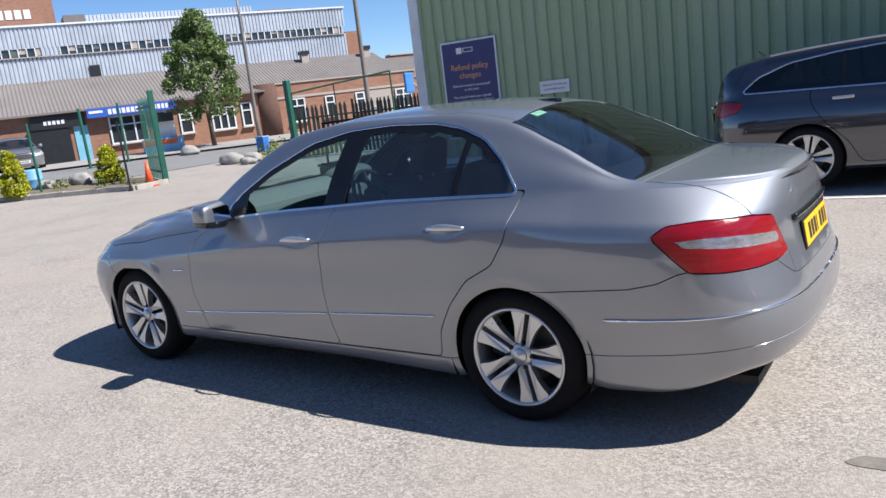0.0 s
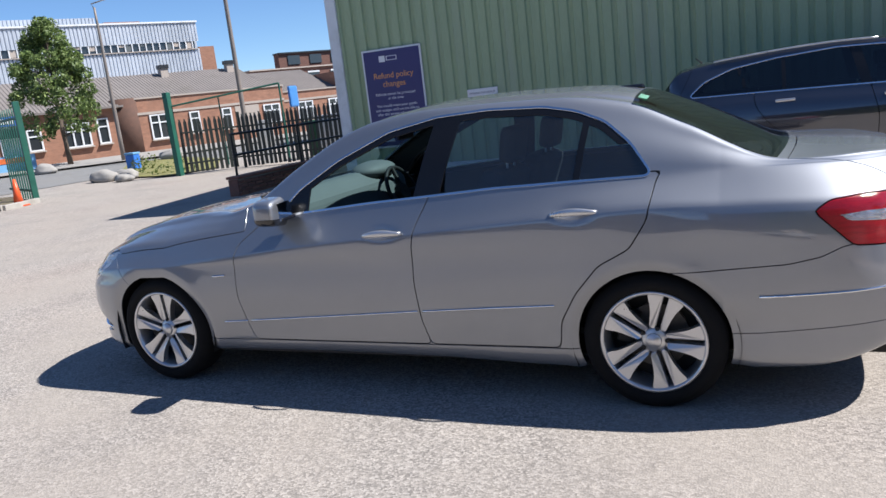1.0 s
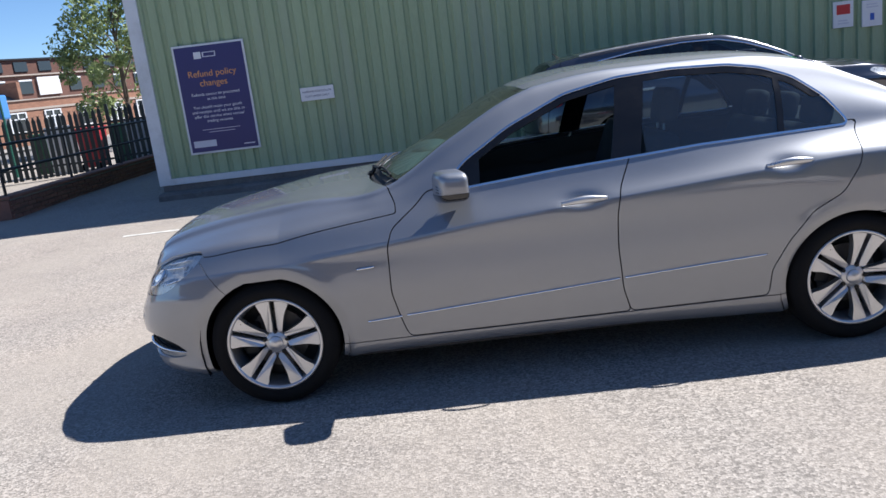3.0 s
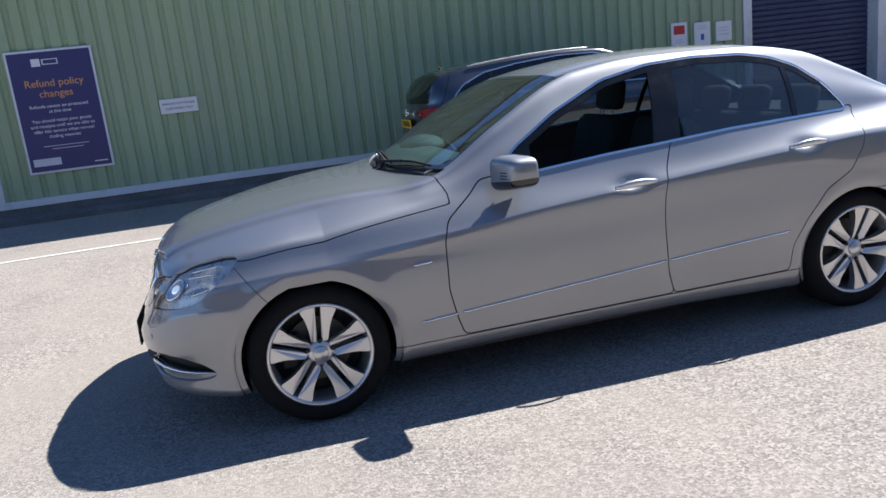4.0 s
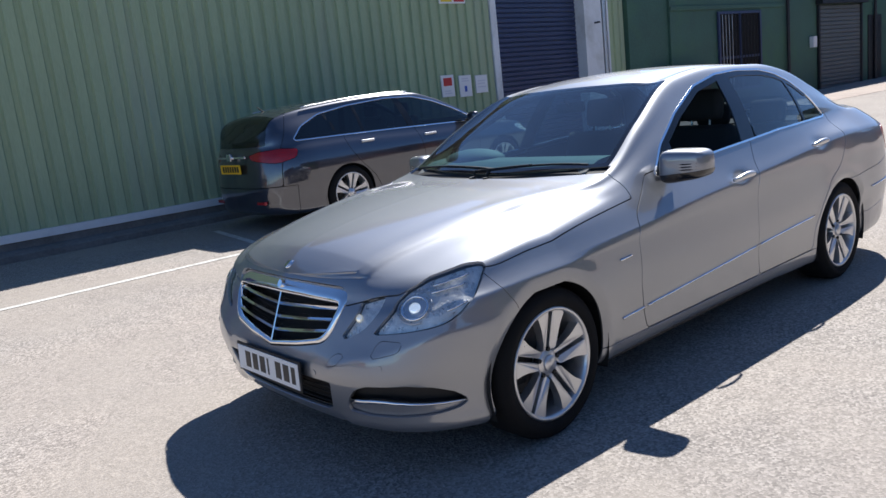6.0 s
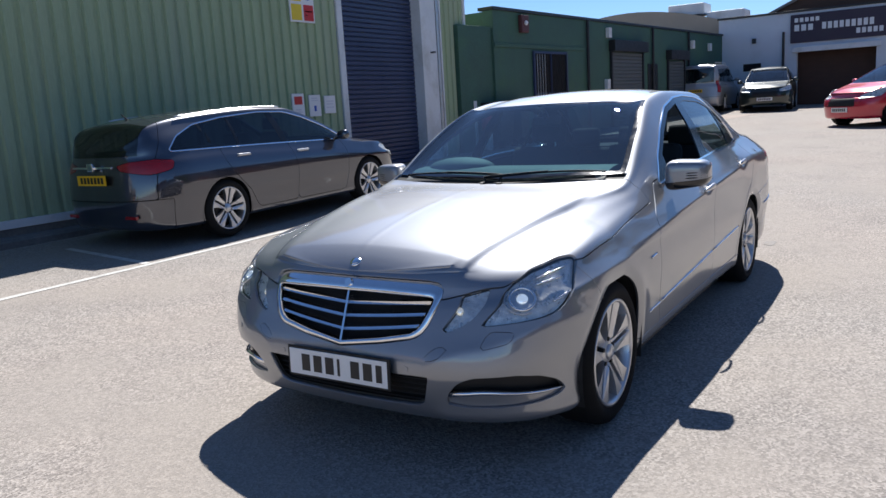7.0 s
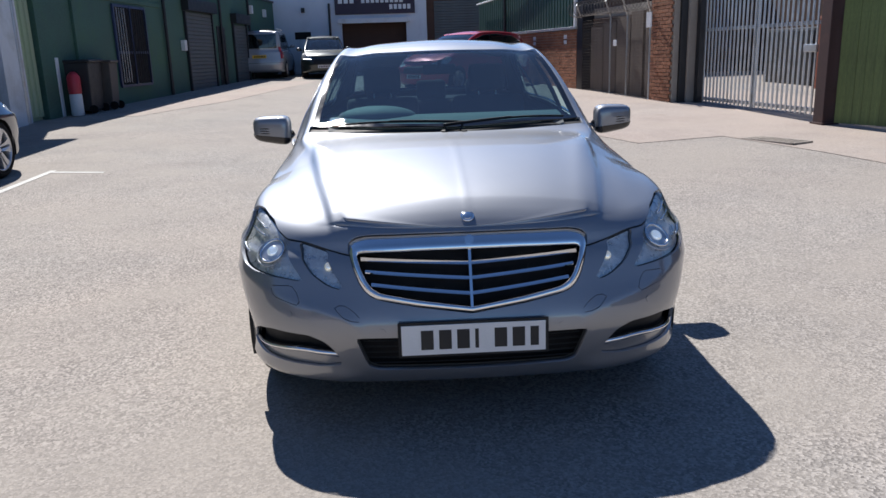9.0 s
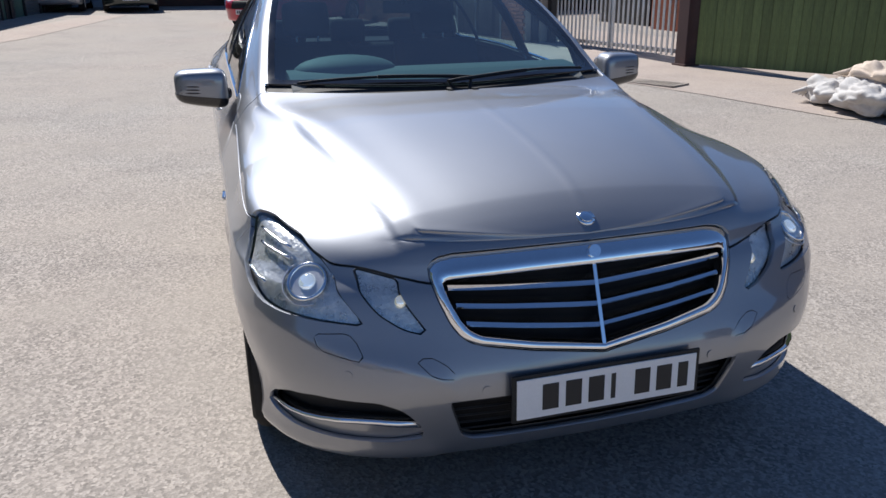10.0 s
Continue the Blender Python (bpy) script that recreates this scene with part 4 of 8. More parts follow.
# dark shell behind the shut lines and openings
net2 = SK.start()
net2.cut(glass_f, "x", "", .03)
net2.cut(screen, "x", "", .02)
net2.cut(back, "x", "", .02)
for hx in (XA, -XA):
    net2.cut(where(disc(hx, 0.322, 0.37), col(2, 0.9, 1), side), "x")
for fn in (where(inside_of(lamp, 7, 2), col(0, 1.2, -1)), where(inside_of(lamp2, 7, 2), col(0, 1.2, -1)), where(inside_of(grille_line, 1, 2), col(0, 1.5, -1)), where(inside_of(fog, 7, 2), col(0, 1.5, -1)),
           where(inside_of([(-.1, .404), (.426, .404), (.412, .36), (.386, .284), (.35, .268), (-.1, .262)], 1, 2), col(0, 1.5, -1))):
    net2.cut(fn, "x", "", -.004)
net2.mesh(("",), "inner_shell", mat("grey_headlining", (0.06, 0.06, 0.058), 0.9, vary=0.1, scale=8), car, flange=0, offset=-.022)


def flank(x, z):
    """The skin's point and outward normal on the left flank, nose or tail nearest to (x, z)."""
    p, n = SK.p[:SK.rail].reshape(-1, 3), SK.n[:SK.rail].reshape(-1, 3)
    d = (p[:, 0] - x) ** 2 + (p[:, 2] - z) ** 2 + np.where(p[:, 1] < .3, 9, 0)
    i = int(np.argmin(d))
    return Vector((x, p[i, 1], z)), Vector(n[i])


def facing(y, z, nose=True):
    """The skin's point and outward normal on the nose or tail at (y, z)."""
    half = SK.p.shape[1] // 2
    p = SK.p[:SK.rail, half:] if nose else SK.p[:SK.rail, :half]
    n = SK.n[:SK.rail, half:] if nose else SK.n[:SK.rail, :half]
    pts = []
    for k in range(p.shape[1]):
        zc = p[:, k, 2]
        i = int(np.argmax(zc >= z))
        if i == 0:
            continue
        t = (z - zc[i - 1]) / max(zc[i] - zc[i - 1], 1e-9)
        pts.append(np.r_[p[i - 1, k] + t * (p[i, k] - p[i - 1, k]), n[i - 1, k] + t * (n[i, k] - n[i - 1, k])])
    pts = np.array(pts)
    order = np.argsort(pts[:, 1])
    v = [float(np.interp(abs(y), pts[order, 1], pts[order, c])) for c in (0, 3, 4, 5)]
    m = Vector((v[1], v[2] if y >= 0 else -v[2], v[3])).normalized()
    return Vector((v[0], y, z)), m


def chain(pts, n=40):
    """Points spread evenly along a line through corners."""
    p = np.array(pts, float)
    d = np.r_[0, np.cumsum(np.linalg.norm(np.diff(p, axis=0), axis=1))]
    q = np.linspace(0, d[-1], n)
    return np.stack([np.interp(q, d, p[:, i]) for i in range(p.shape[1])], 1)


def bead(name, pts, r, material, parent, label="", flip=False, n=8, closed=False, flat=1.0):
    bm = M()
    pts = [Vector(p) for p in pts]
    if flip:
        pts = [Vector((p.x, -p.y, p.z)) for p in pts]
    tube(bm, pts, r, n, closed)
    return part(name, bm, material, parent, label, True)


def lathe(bm, prof, n=48, axis="y"):
    """A turned shape: prof is (radius, along the axis)."""
    rings = []
    for r, a in prof:
        rings.append([bm.verts.new((r * math.cos(2 * math.pi * k / n), a, r * math.sin(2 * math.pi * k / n))) for k in range(n)])
    for i in range(len(prof) - 1):
        for k in range(n):
            bm.faces.new((rings[i][k], rings[i][(k + 1) % n], rings[i + 1][(k + 1) % n], rings[i + 1][k]))


def polar(r, t):
    return (r * math.sin(t), r * math.cos(t))


# brake disc steel, its colour darkened for the shade between the spokes
DISC_STEEL = mat("dark_disc_steel", (0.10, 0.095, 0.09), 0.5, 0.6, vary=0.2, scale=20)


def make_wheel(name, parent, at, side, tyre_r=0.322, rim_r=0.236, wide=0.22, spokes=5, twin=True, alloy=None, dark=None, turn=0.0):
    """A road wheel: tyre, barrel, spokes, hub cap, bolts and brake disc. side: +1 if it faces +y."""
    alloy, dark = alloy or SATIN, dark or BLACK_PLASTIC
    w = new(name)
    w.parent = parent
    w.matrix_basis = pose(at[0], at[1], at[2], 0, 0, 0 if side > 0 else 180) @ pose(0, 0, 0, 0, turn, 0)
    h = wide / 2
    bm = M()
    R = tyre_r
    lathe(bm, [(rim_r - .012, -h + .02), (rim_r + .006, -h + .004), (rim_r + .03, -h - .006), (R - .03, -h + .002), (R - .010, -h + .016), (R - .001, -h + .04), (R, -h + .06),
               (R, h - .06), (R - .001, h - .04), (R - .010, h - .016), (R - .03, h - .002), (rim_r + .045, h + .006), (rim_r + .02, h + .002), (rim_r + .004, h - .006), (rim_r - .012, h - .02)], 64)
    part("tyre", bm, RUBBER, w, "black rubber tyre", True)
    bm = M()
    lathe(bm, [(rim_r, h - .012), (rim_r + .004, h - .004), (rim_r - .004, h), (rim_r - .012, h - .004), (rim_r - .018, h - .02), (rim_r - .03, h - .09), (rim_r - .02, -h + .02), (rim_r, -h + .012)], 64)
    part("rim", bm, alloy, w, "", True)
    bm = M()
    lathe(bm, [(.02, h - .115), (.150, h - .115), (.150, h - .14), (.02, h - .14)], 40)
    part("brake_disc", bm, DISC_STEEL, w, "", False)
    bm = M()
    # flat dark disc added as the shade inside the wheel, then the caliper
    lathe(bm, [(.0, h - .145), (rim_r - .02, h - .145)], 32)
    box(bm, (.09, h - .15, -.07), (.165, h - .07, .09), .012)
    part("caliper_and_dark_backing", bm, dark, w)
    for k in range(spokes):
        a = 2 * math.pi * k / spokes
        bm = M()
        ro, ri = rim_r - .014, .052
        for sgn in ((-1, 1) if twin else (0,)):
            if twin:                                   # two parallel bars with a narrow slot, flared into the rim
                k0 = rim_r / .236
                pts = [(sgn * u * k0, v_ * k0) for u, v_ in ((.0095, .052), (.0120, .228), (.049, .224), (.084, .212), (.074, .190), (.060, .162), (.050, .130), (.0430, .095), (.036, .052))]
            else:
                pts = [polar(ri, -.5), polar(.12, -.12), polar(ro, -.11), polar(ro, .11), polar(.12, .12), polar(ri, .5)]
            pts = rounded(pts, .008, 3)
            lo = [bm.verts.new((x, h - .055 - .01 * (math.hypot(x, z) < .09), z)) for x, z in pts]
            top_y = [h - .022 + .018 * max(0, math.hypot(x, z) / rim_r - .25) - .014 * (1 if math.hypot(x, z) < .07 else 0) for x, z in pts]
            hi = [bm.verts.new((x, y, z)) for (x, z), y in zip(pts, top_y)]
            nn = len(pts)
            face = bm.faces.new(hi)
            for i in range(nn):
                bm.faces.new((lo[i], lo[(i + 1) % nn], hi[(i + 1) % nn], hi[i]))
            bmesh.ops.bevel(bm, geom=list(face.edges), offset=.0045, segments=3, affect="EDGES", profile=.5)
        bmesh.ops.rotate(bm, verts=bm.verts, cent=(0, 0, 0), matrix=Matrix.Rotation(a, 3, "Y"))
        part("spoke", bm, alloy, w)
    bm = M()
    lathe(bm, [(.060, h - .07), (.058, h - .040), (.050, h - .034), (.036, h - .030)], 40)
    part("hub", bm, alloy, w, "", True)
    bm = M()
    lathe(bm, [(.036, h - .032), (.036, h - .022), (.033, h - .018), (.0, h - .015)], 32)
    part("hub_cap", bm, alloy, w, "", True)
    for k in range(5):
        a = 2 * math.pi * (k + .5 * (not twin)) / 5
        bm = M()
        x, z = polar(.058, a)
        rod(bm, (x, h - .06, z), (x, h - .0285, z), .0095, n=10)
        part("bolt", bm, dark, w)
    return w


for wx, tr in ((XA, -4), (-XA, -18)):
    for sd in (1, -1):
        make_wheel("wheel", car, (wx, sd * .785, .322), sd, turn=tr * sd)
# wheel housings and underside
for wx in (XA, -XA):
    for sd in (1, -1):
        bm = M()
        n = 24
        arcs = [(wx + .372 * math.cos(t), .322 + .372 * math.sin(t)) for t in np.linspace(-.35, math.pi + .35, n)]
        ins, outs = [bm.verts.new((x, sd * .60, z)) for x, z in arcs], [bm.verts.new((x, sd * .893, z)) for x, z in arcs]
        for i in range(n - 1):
            bm.faces.new((ins[i], ins[i + 1], outs[i + 1], outs[i]))
        bm.faces.new(ins)
        part("wheel_housing", bm, BLACK_PLASTIC, car)
bm = M()
box(bm, (-2.42, -.60, .20), (2.05, .60, .235))
box(bm, (-1.04, -.86, .205), (1.04, .86, .24))
box(bm, (1.80, -.62, .215), (2.02, .62, .24))
box(bm, (-2.38, -.70, .315), (-1.82, .70, .335))
part("underside", bm, BLACK_PLASTIC, car)

# nose: grille with its bright frame, bars and badge
grille = new("grille")
grille.parent = car


def nose(y, z, out=0.0):
    q, m = facing(y, z)
    return Vector((q.x + out, y, z))


bm = M()
cols = np.linspace(-.425, .425, 31)
top_z = lambda y: .755 - .012 * (y / .43) ** 2
bot_z = lambda y: .484 + .05 * (abs(y) / .36) ** 1.3
gr = [[bm.verts.new(nose(y, z, -.05)) for z in np.linspace(bot_z(y) + .0, top_z(y), 9)] for y in cols]
for i in range(30):
    for j in range(8):
        bm.faces.new((gr[i][j], gr[i + 1][j], gr[i + 1][j + 1], gr[i][j + 1]))
part("backing", bm, DARKVOID, grille)
bm = M()
outer, inner = np.array(GRILLE_OUT), np.array(GRILLE_IN)
outer, inner = (np.vstack([chain(q, 60), chain(q[::-1] * (-1, 1), 60)[1:-1]]) for q in (outer, inner))
ring = []
for (y0, z0), (y1, z1) in zip(outer, inner):           # a chrome surround, broad along the top
    steep = .022 * np.clip((z0 - .70) / .05, 0, 1)
    ring.append([bm.verts.new(nose(y0 + (y1 - y0) * t, z0 + (z1 - z0) * t, d_)) for t, d_ in ((0, -.03), (0, -.004 - steep), (.10, .002 - steep), (.5, .006 - .2 * steep), (.90, .008 + .3 * steep), (1, .004 + .3 * steep), (1, -.035))])
for i in range(len(ring)):
    for j in range(6):
        k = (i + 1) % len(ring)
        bm.faces.new((ring[i][j], ring[k][j], ring[k][j + 1], ring[i][j + 1]))
part("frame", bm, CHROME, grille, "chrome frame, broad along the top", True)
for z0, z1, half in ((.655, .676, .398), (.604, .634, .383), (.552, .590, .362)):
    bm = M()
    rows_ = []
    for y in np.linspace(-half, half, 41):
        z = z0 + (z1 - z0) * (abs(y) / half) ** 1.15
        rows_.append([bm.verts.new(nose(y, z - .004, -.045)), bm.verts.new(nose(y, z - .0065, -.007)), bm.verts.new(nose(y, z - .001, -.001)), bm.verts.new(nose(y, z + .0055, -.007)), bm.verts.new(nose(y, z + .009, -.045))])
    for i in range(40):
        for j in range(4):
            bm.faces.new((rows_[i][j], rows_[i + 1][j], rows_[i + 1][j + 1], rows_[i][j + 1]))
    part("slat", bm, CHROME, grille)
bm = M()
box(bm, (2.13, -.005, .50), (2.185, .005, .704), .002)
for v in bm.verts:
    v.co.x = nose(0, min(max(v.co.z, .485), .70)).x + (.004 if v.co.x > 2.15 else -.04)
part("centre_bar", bm, CHROME, grille)
bm = M()
q, m = facing(0, .735)
rod(bm, (q.x - .002, 0, .735), (q.x + .010, 0, .740), .017, n=24)
part("badge", bm, CHROME, grille)
bm = M()
hub_n = Vector((.56, 0, .83)).normalized()
hub_at = Vector((2.082, 0, float(SK.mid_z(2.082)) + .002))
rod(bm, hub_at - hub_n * .004, hub_at + hub_n * .004, .027, .025, 28)
rod(bm, hub_at + hub_n * .004, hub_at + hub_n * .006, .019, .016, 28)
bonnet = [o for o in car.children if o.name.startswith("bonnet")][0]
part("badge", bm, CHROME, bonnet, "small round chrome badge", True)

# lower openings, bright blades in the side slots
bm = M()
cols = np.linspace(-.44, .44, 25)
g2 = [[bm.verts.new(nose(y, z, -.06)) for z in np.linspace(.25, .42, 6)] for y in cols]
for i in range(24):
    for j in range(5):
        bm.faces.new((g2[i][j], g2[i + 1][j], g2[i + 1][j + 1], g2[i][j + 1]))
part("intake_backing", bm, DARKVOID, car)
for k in range(5):
    bm = M()
    z = .285 + k * .024
    tube(bm, [nose(y, z, -.035) for y in np.linspace(-.40, .40, 21)], .003, 5)
    part("intake_bar", bm, BLACK_PLASTIC, car)
for sd in (1, -1):
    net.mesh(("fog",), "side_slot", BLACK_PLASTIC, car, "left" if sd > 0 else "right", 0, -.040)
    net.mesh(("fog_low",), "slot_dish", SILVER, car, "left" if sd > 0 else "right", .03, -.016)
    bm = M()
    pts = []
    for t in np.linspace(0, 1, 18):
        wv = 5.462 - .392 * t
        i = int(np.argmin(np.abs(SK.per - wv)))
        zz = float(blade_z(wv))
        jrow = int(np.argmin(np.abs(SK.p[:SK.shoulder, i, 2] - zz)))
        b = SK.p[jrow, i]
        nn_ = SK.n[jrow, i]
        out_ = -.010 + .008 * math.sin(math.pi * t)
        tall = .0105 * (1 - .55 * t) * min(1, 8 * (1 - t) + .2)
        pts.append([bm.verts.new((b[0] + (out_ + du) * nn_[0], sd * (b[1] + (out_ + du) * nn_[1]), zz + tall * dz)) for du, dz in ((-.03, -1), (0, -1), (.004, -.3), (.004, .4), (-.002, 1), (-.03, 1))])
    for i in range(17):
        for k in range(6):
            bm.faces.new((pts[i][k], pts[i][(k + 1) % 6], pts[i + 1][(k + 1) % 6], pts[i + 1][k]))
    bm.faces.new(pts[0])
    bm.faces.new(pts[-1])
    part("daylight_blade", bm, CHROME, car, "bright daylight-lamp blade", True)
    # lamps
    half = "left" if sd > 0 else "right"
    hl = new("headlight")
    hl.parent = car
    tagged(hl, "clear-lensed lit headlight")
    net.mesh(("headlamp",), "lens", GLASS_LAMP, hl, half, .0, 0.0)
    net.mesh(("headlamp",), "bowl", LAMP_BOWL, hl, half, .0, -.020)
    for y0, z0, r0, nm in ((.742, .701, .050, "projector"),):
        q, m = facing(sd * y0, z0)
        turn_ = Matrix.Translation(q - m * .013) @ m.to_track_quat("Z", "Y").to_matrix().to_4x4()
        bm = M()
        tube(bm, [turn_ @ Vector((r0 * math.cos(a_), r0 * math.sin(a_), 0)) for a_ in np.linspace(0, 2 * math.pi, 33)[:-1]], .006, 6, True)
        part(nm + "_ring", bm, CHROME, hl, "", True)
        bm = M()
        rod(bm, turn_ @ Vector((0, 0, -.006)), turn_ @ Vector((0, 0, -.001)), r0, n=28)
        part(nm + "_cup", bm, SATIN, hl)
        bm = M()
        for v in bmesh.ops.create_uvsphere(bm, u_segments=24, v_segments=12, radius=1)["verts"]:
            v.co = turn_ @ Vector((v.co.x * r0 * .46, v.co.y * r0 * .46, v.co.z * .011))
        part(nm + "_lens", bm, BULB, hl, "", True)
    bm = M()
    q, m = facing(sd * .742, .701)
    turn_ = Matrix.Translation(q - m * .019) @ m.to_track_quat("Z", "Y").to_matrix().to_4x4()
    tube(bm, [turn_ @ Vector((.068 * math.cos(a_), .064 * math.sin(a_), 0)) for a_ in np.linspace(.3, 5.2, 30)], .0035, 6)
    part("bezel", bm, SATIN, hl, "", True)
    for k, (x0, x1, z0, z1) in enumerate(((1.80, 1.93, .785, .760), (1.83, 1.95, .755, .738), (1.86, 1.94, .700, .676))):
        pts = []
        for t in np.linspace(0, 1, 8):
            q, m = flank(x0 + (x1 - x0) * t, z0 + (z1 - z0) * t)
            pts.append(Vector((q.x - .013 * m.x, sd * (q.y - .013 * m.y), q.z)))
        bm = M()
        tube(bm, pts, .0045, 6)
        part("reflector_bar", bm, CHROME, hl, "", True)
    sl = new("auxiliary_lamp")
    sl.parent = car
    net.mesh(("small_lamp",), "lens", GLASS_LAMP, sl, half, .0, 0.0)
    net.mesh(("small_lamp",), "bowl", LAMP_BOWL, sl, half, .0, -.018)
    bm = M()
    q, m = facing(sd * .522, .655)
    turn_ = Matrix.Translation(q - m * .014) @ m.to_track_quat("Z", "Y").to_matrix().to_4x4()
    for v in bmesh.ops.create_uvsphere(bm, u_segments=20, v_segments=10, radius=1)["verts"]:
        v.co = turn_ @ Vector((v.co.x * .015, v.co.y * .017, v.co.z * .009))
    part("reflector", bm, BULB_WARM, sl, "", True)
    # tail lamps
    tl = new("tail_lamp")
    tl.parent = car
    net.mesh(("tail_lamp",), "red_lens", RED_LENS, tl, half, .014, .002)
    net.mesh(("tail_clear",), "clear_strip", CLEAR_STRIP, tl, half, .014, .0025)
    # parking sensors
    for y, z in ((.328, .428), (.668, .485)):
        q, m = facing(sd * y, z)
        bm = M()
        rod(bm, q - m * .004, q + m * .002, .0115, n=18)
        part("parking_sensor", bm, SILVER, car)
    # lower door strip, sill joint, side badge
    doors_pts = [Vector((x, *flank(x, z)[0].yz)) for x, z in chain([(.765, .398), (.2, .432), (-.285, .462)], 24)]
    d_half = "left" if sd > 0 else "right"
    bead("strip", [p + Vector((0, .002, 0)) for p in doors_pts], .0055, CHROME, doors["front", d_half], "thin bright strip", sd < 0)
    doors_pts = [Vector((x, *flank(x, z)[0].yz)) for x, z in chain([(-.312, .463), (-.7, .484), (-1.00, .497)], 20)]
    bead("strip", [p + Vector((0, .002, 0)) for p in doors_pts], .0055, CHROME, doors["rear", d_half], "thin bright strip", sd < 0)
    pts = [Vector((x, *flank(x, z)[0].yz)) for x, z in chain([(.96, .386), (.79, .396)], 8)]
    bead("wing_strip", [p + Vector((0, .002, 0)) for p in pts], .0055, CHROME, car, "", sd < 0)
    pts = [flank(x, z) for x, z in chain([(.975, .660), (.892, .664)], 8)]
    bead("wing_badge", [p + n * .002 for p, n in pts], .006, CHROME, car, "small bright wing badge", sd < 0)
    # handles in their dished recesses
    for x0, x1, z, dk in ((-.03, -.25, .868, "front"), (-1.01, -1.23, .930, "rear")):
        bm = M()
        ring = []
        for t in np.linspace(0, 1, 17):
            x = x0 + (x1 - x0) * t
            zz = z - .006 + .016 * math.sin(math.pi * t) * .6 + .006 * t
            base_y = .914 - .020 * (dk == "rear")
            lift = .006 + .020 * math.sin(math.pi * t) ** .6
            hgt = .009 + .009 * math.sin(math.pi * t)
            ring.append([bm.verts.new((x, sd * (base_y + lift + .008 * math.cos(a_)), zz + hgt * math.sin(a_))) for a_ in np.linspace(0, 2 * math.pi, 9)[:-1]])
        for i in range(16):
            for k in range(8):
                bm.faces.new((ring[i][k], ring[i][(k + 1) % 8], ring[i + 1][(k + 1) % 8], ring[i + 1][k]))
        bm.faces.new(ring[0])
        bm.faces.new(ring[-1])
        part("handle", bm, SATIN, doors[dk, d_half], "bright bowed door handle", True)
    # mirror
    mir = new("door_mirror")
    mir.parent = car
    bm = M()
    for v in bmesh.ops.create_uvsphere(bm, u_segments=32, v_segments=20, radius=1)["verts"]:
        e = 4.4
        x, y, z = (math.copysign(abs(c_) ** (2 / e), c_) for c_ in v.co)
        back_ = .055 if x < 0 else .085
        v.co = Vector((.468 + x * back_ - .025 * y, sd * (.960 + y * .106), 1.014 + z * (.074 - .010 * y) + .006 * y))
    part("housing", bm, SILVER, mir, "", True)
    bm = M()
    for v in bmesh.ops.create_uvsphere(bm, u_segments=32, v_segments=20, radius=1)["verts"]:
        low = v.co.z < -.12
        e = 4.4
        x, y, z = (math.copysign(abs(c_) ** (2 / e), c_) for c_ in v.co)
        back_ = .057 if x < 0 else .087
        v.co = Vector((.468 + x * back_ - .025 * y, sd * (.960 + y * .108), 1.014 + z * (.076 - .010 * y) + .006 * y)) if low else Vector((0, 0, 99))
    bmesh.ops.delete(bm, geom=[v for v in bm.verts if v.co.z > 50], context="VERTS")
    part("lower_shell", bm, BLACK_GLOSS, mir, "gloss black lower shell", True)
    bm = M()
    prism(bm, [(sd * (.955 + .083 * a_), 1.016 + .052 * b_) for a_, b_ in rounded([(-1, -1), (1, -.85), (1, .8), (-1, 1)], .5, 5)], .411, .407, "x")
    part("mirror_glass", bm, CHROME, mir, "mirror glass")
    bm = M()
    tube(bm, [(.50, sd * .85, .985), (.47, sd * .90, .985), (.45, sd * .95, .985)], [.022, .02, .016], 10)
    box(bm, (.40, sd * .905 - .06, .966), (.52, sd * .905 + .06, .982), .006)
    part("arm", bm, BLACK_GLOSS, mir, "", True)
    bm = M()
    for k in range(3):
        tube(bm, [(.556 - .012 * t - .02 * t ** 4, sd * (.89 + .15 * t), 1.020 - .013 * k + .004 * t) for t in np.linspace(0, 1, 6)], .0035, 6)
    part("indicator", bm, BLACK_GLOSS, mir)

# number plates: the characters are plain bars
for x, z, tag, material, sgn, rows_z in ((2.262, .402, "front", PLATE_WHITE, 1, 0), (-2.556, .772, "rear", PLATE_YELLOW, -1, 0)):
    np_ = new("number_plate")
    np_.parent = car
    np_.matrix_basis = pose(x, 0, z, 0, (-2 if sgn > 0 else 8), 0)
    bm = M()
    box(bm, (-.006 * sgn - .004, -.272, -.066), (-.006 * sgn + .004, .272, .066), .003)
    part("holder", bm, BLACK_PLASTIC, np_)
    bm = M()
    box(bm, (-.002, -.260, -.0555), (.002, .260, .0555), .0015)
    part("plate", bm, material, np_, "white number plate" if sgn > 0 else "yellow number plate")
    for k, (y0, y1) in enumerate(((-.19, -.145), (-.125, -.08), (-.06, -.015), (.005, .018), (.075, .12), (.14, .185), (.205, .235))):
        bm = M()
        box(bm, (sgn * .0025 - .0008, sgn * y0, -.036), (sgn * .0025 + .0008, sgn * y1, .036))
        part("bar", bm, PLATE_INK, np_)
bm = M()
tube(bm, [(facing(y, .868, False)[0].x - .008, y, .868) for y in np.linspace(-.36, .36, 25)], .014, 8)
part("boot_strip", bm, BLACK_GLOSS, boot, "dark strip above the plate", True)
bm = M()
pts = []
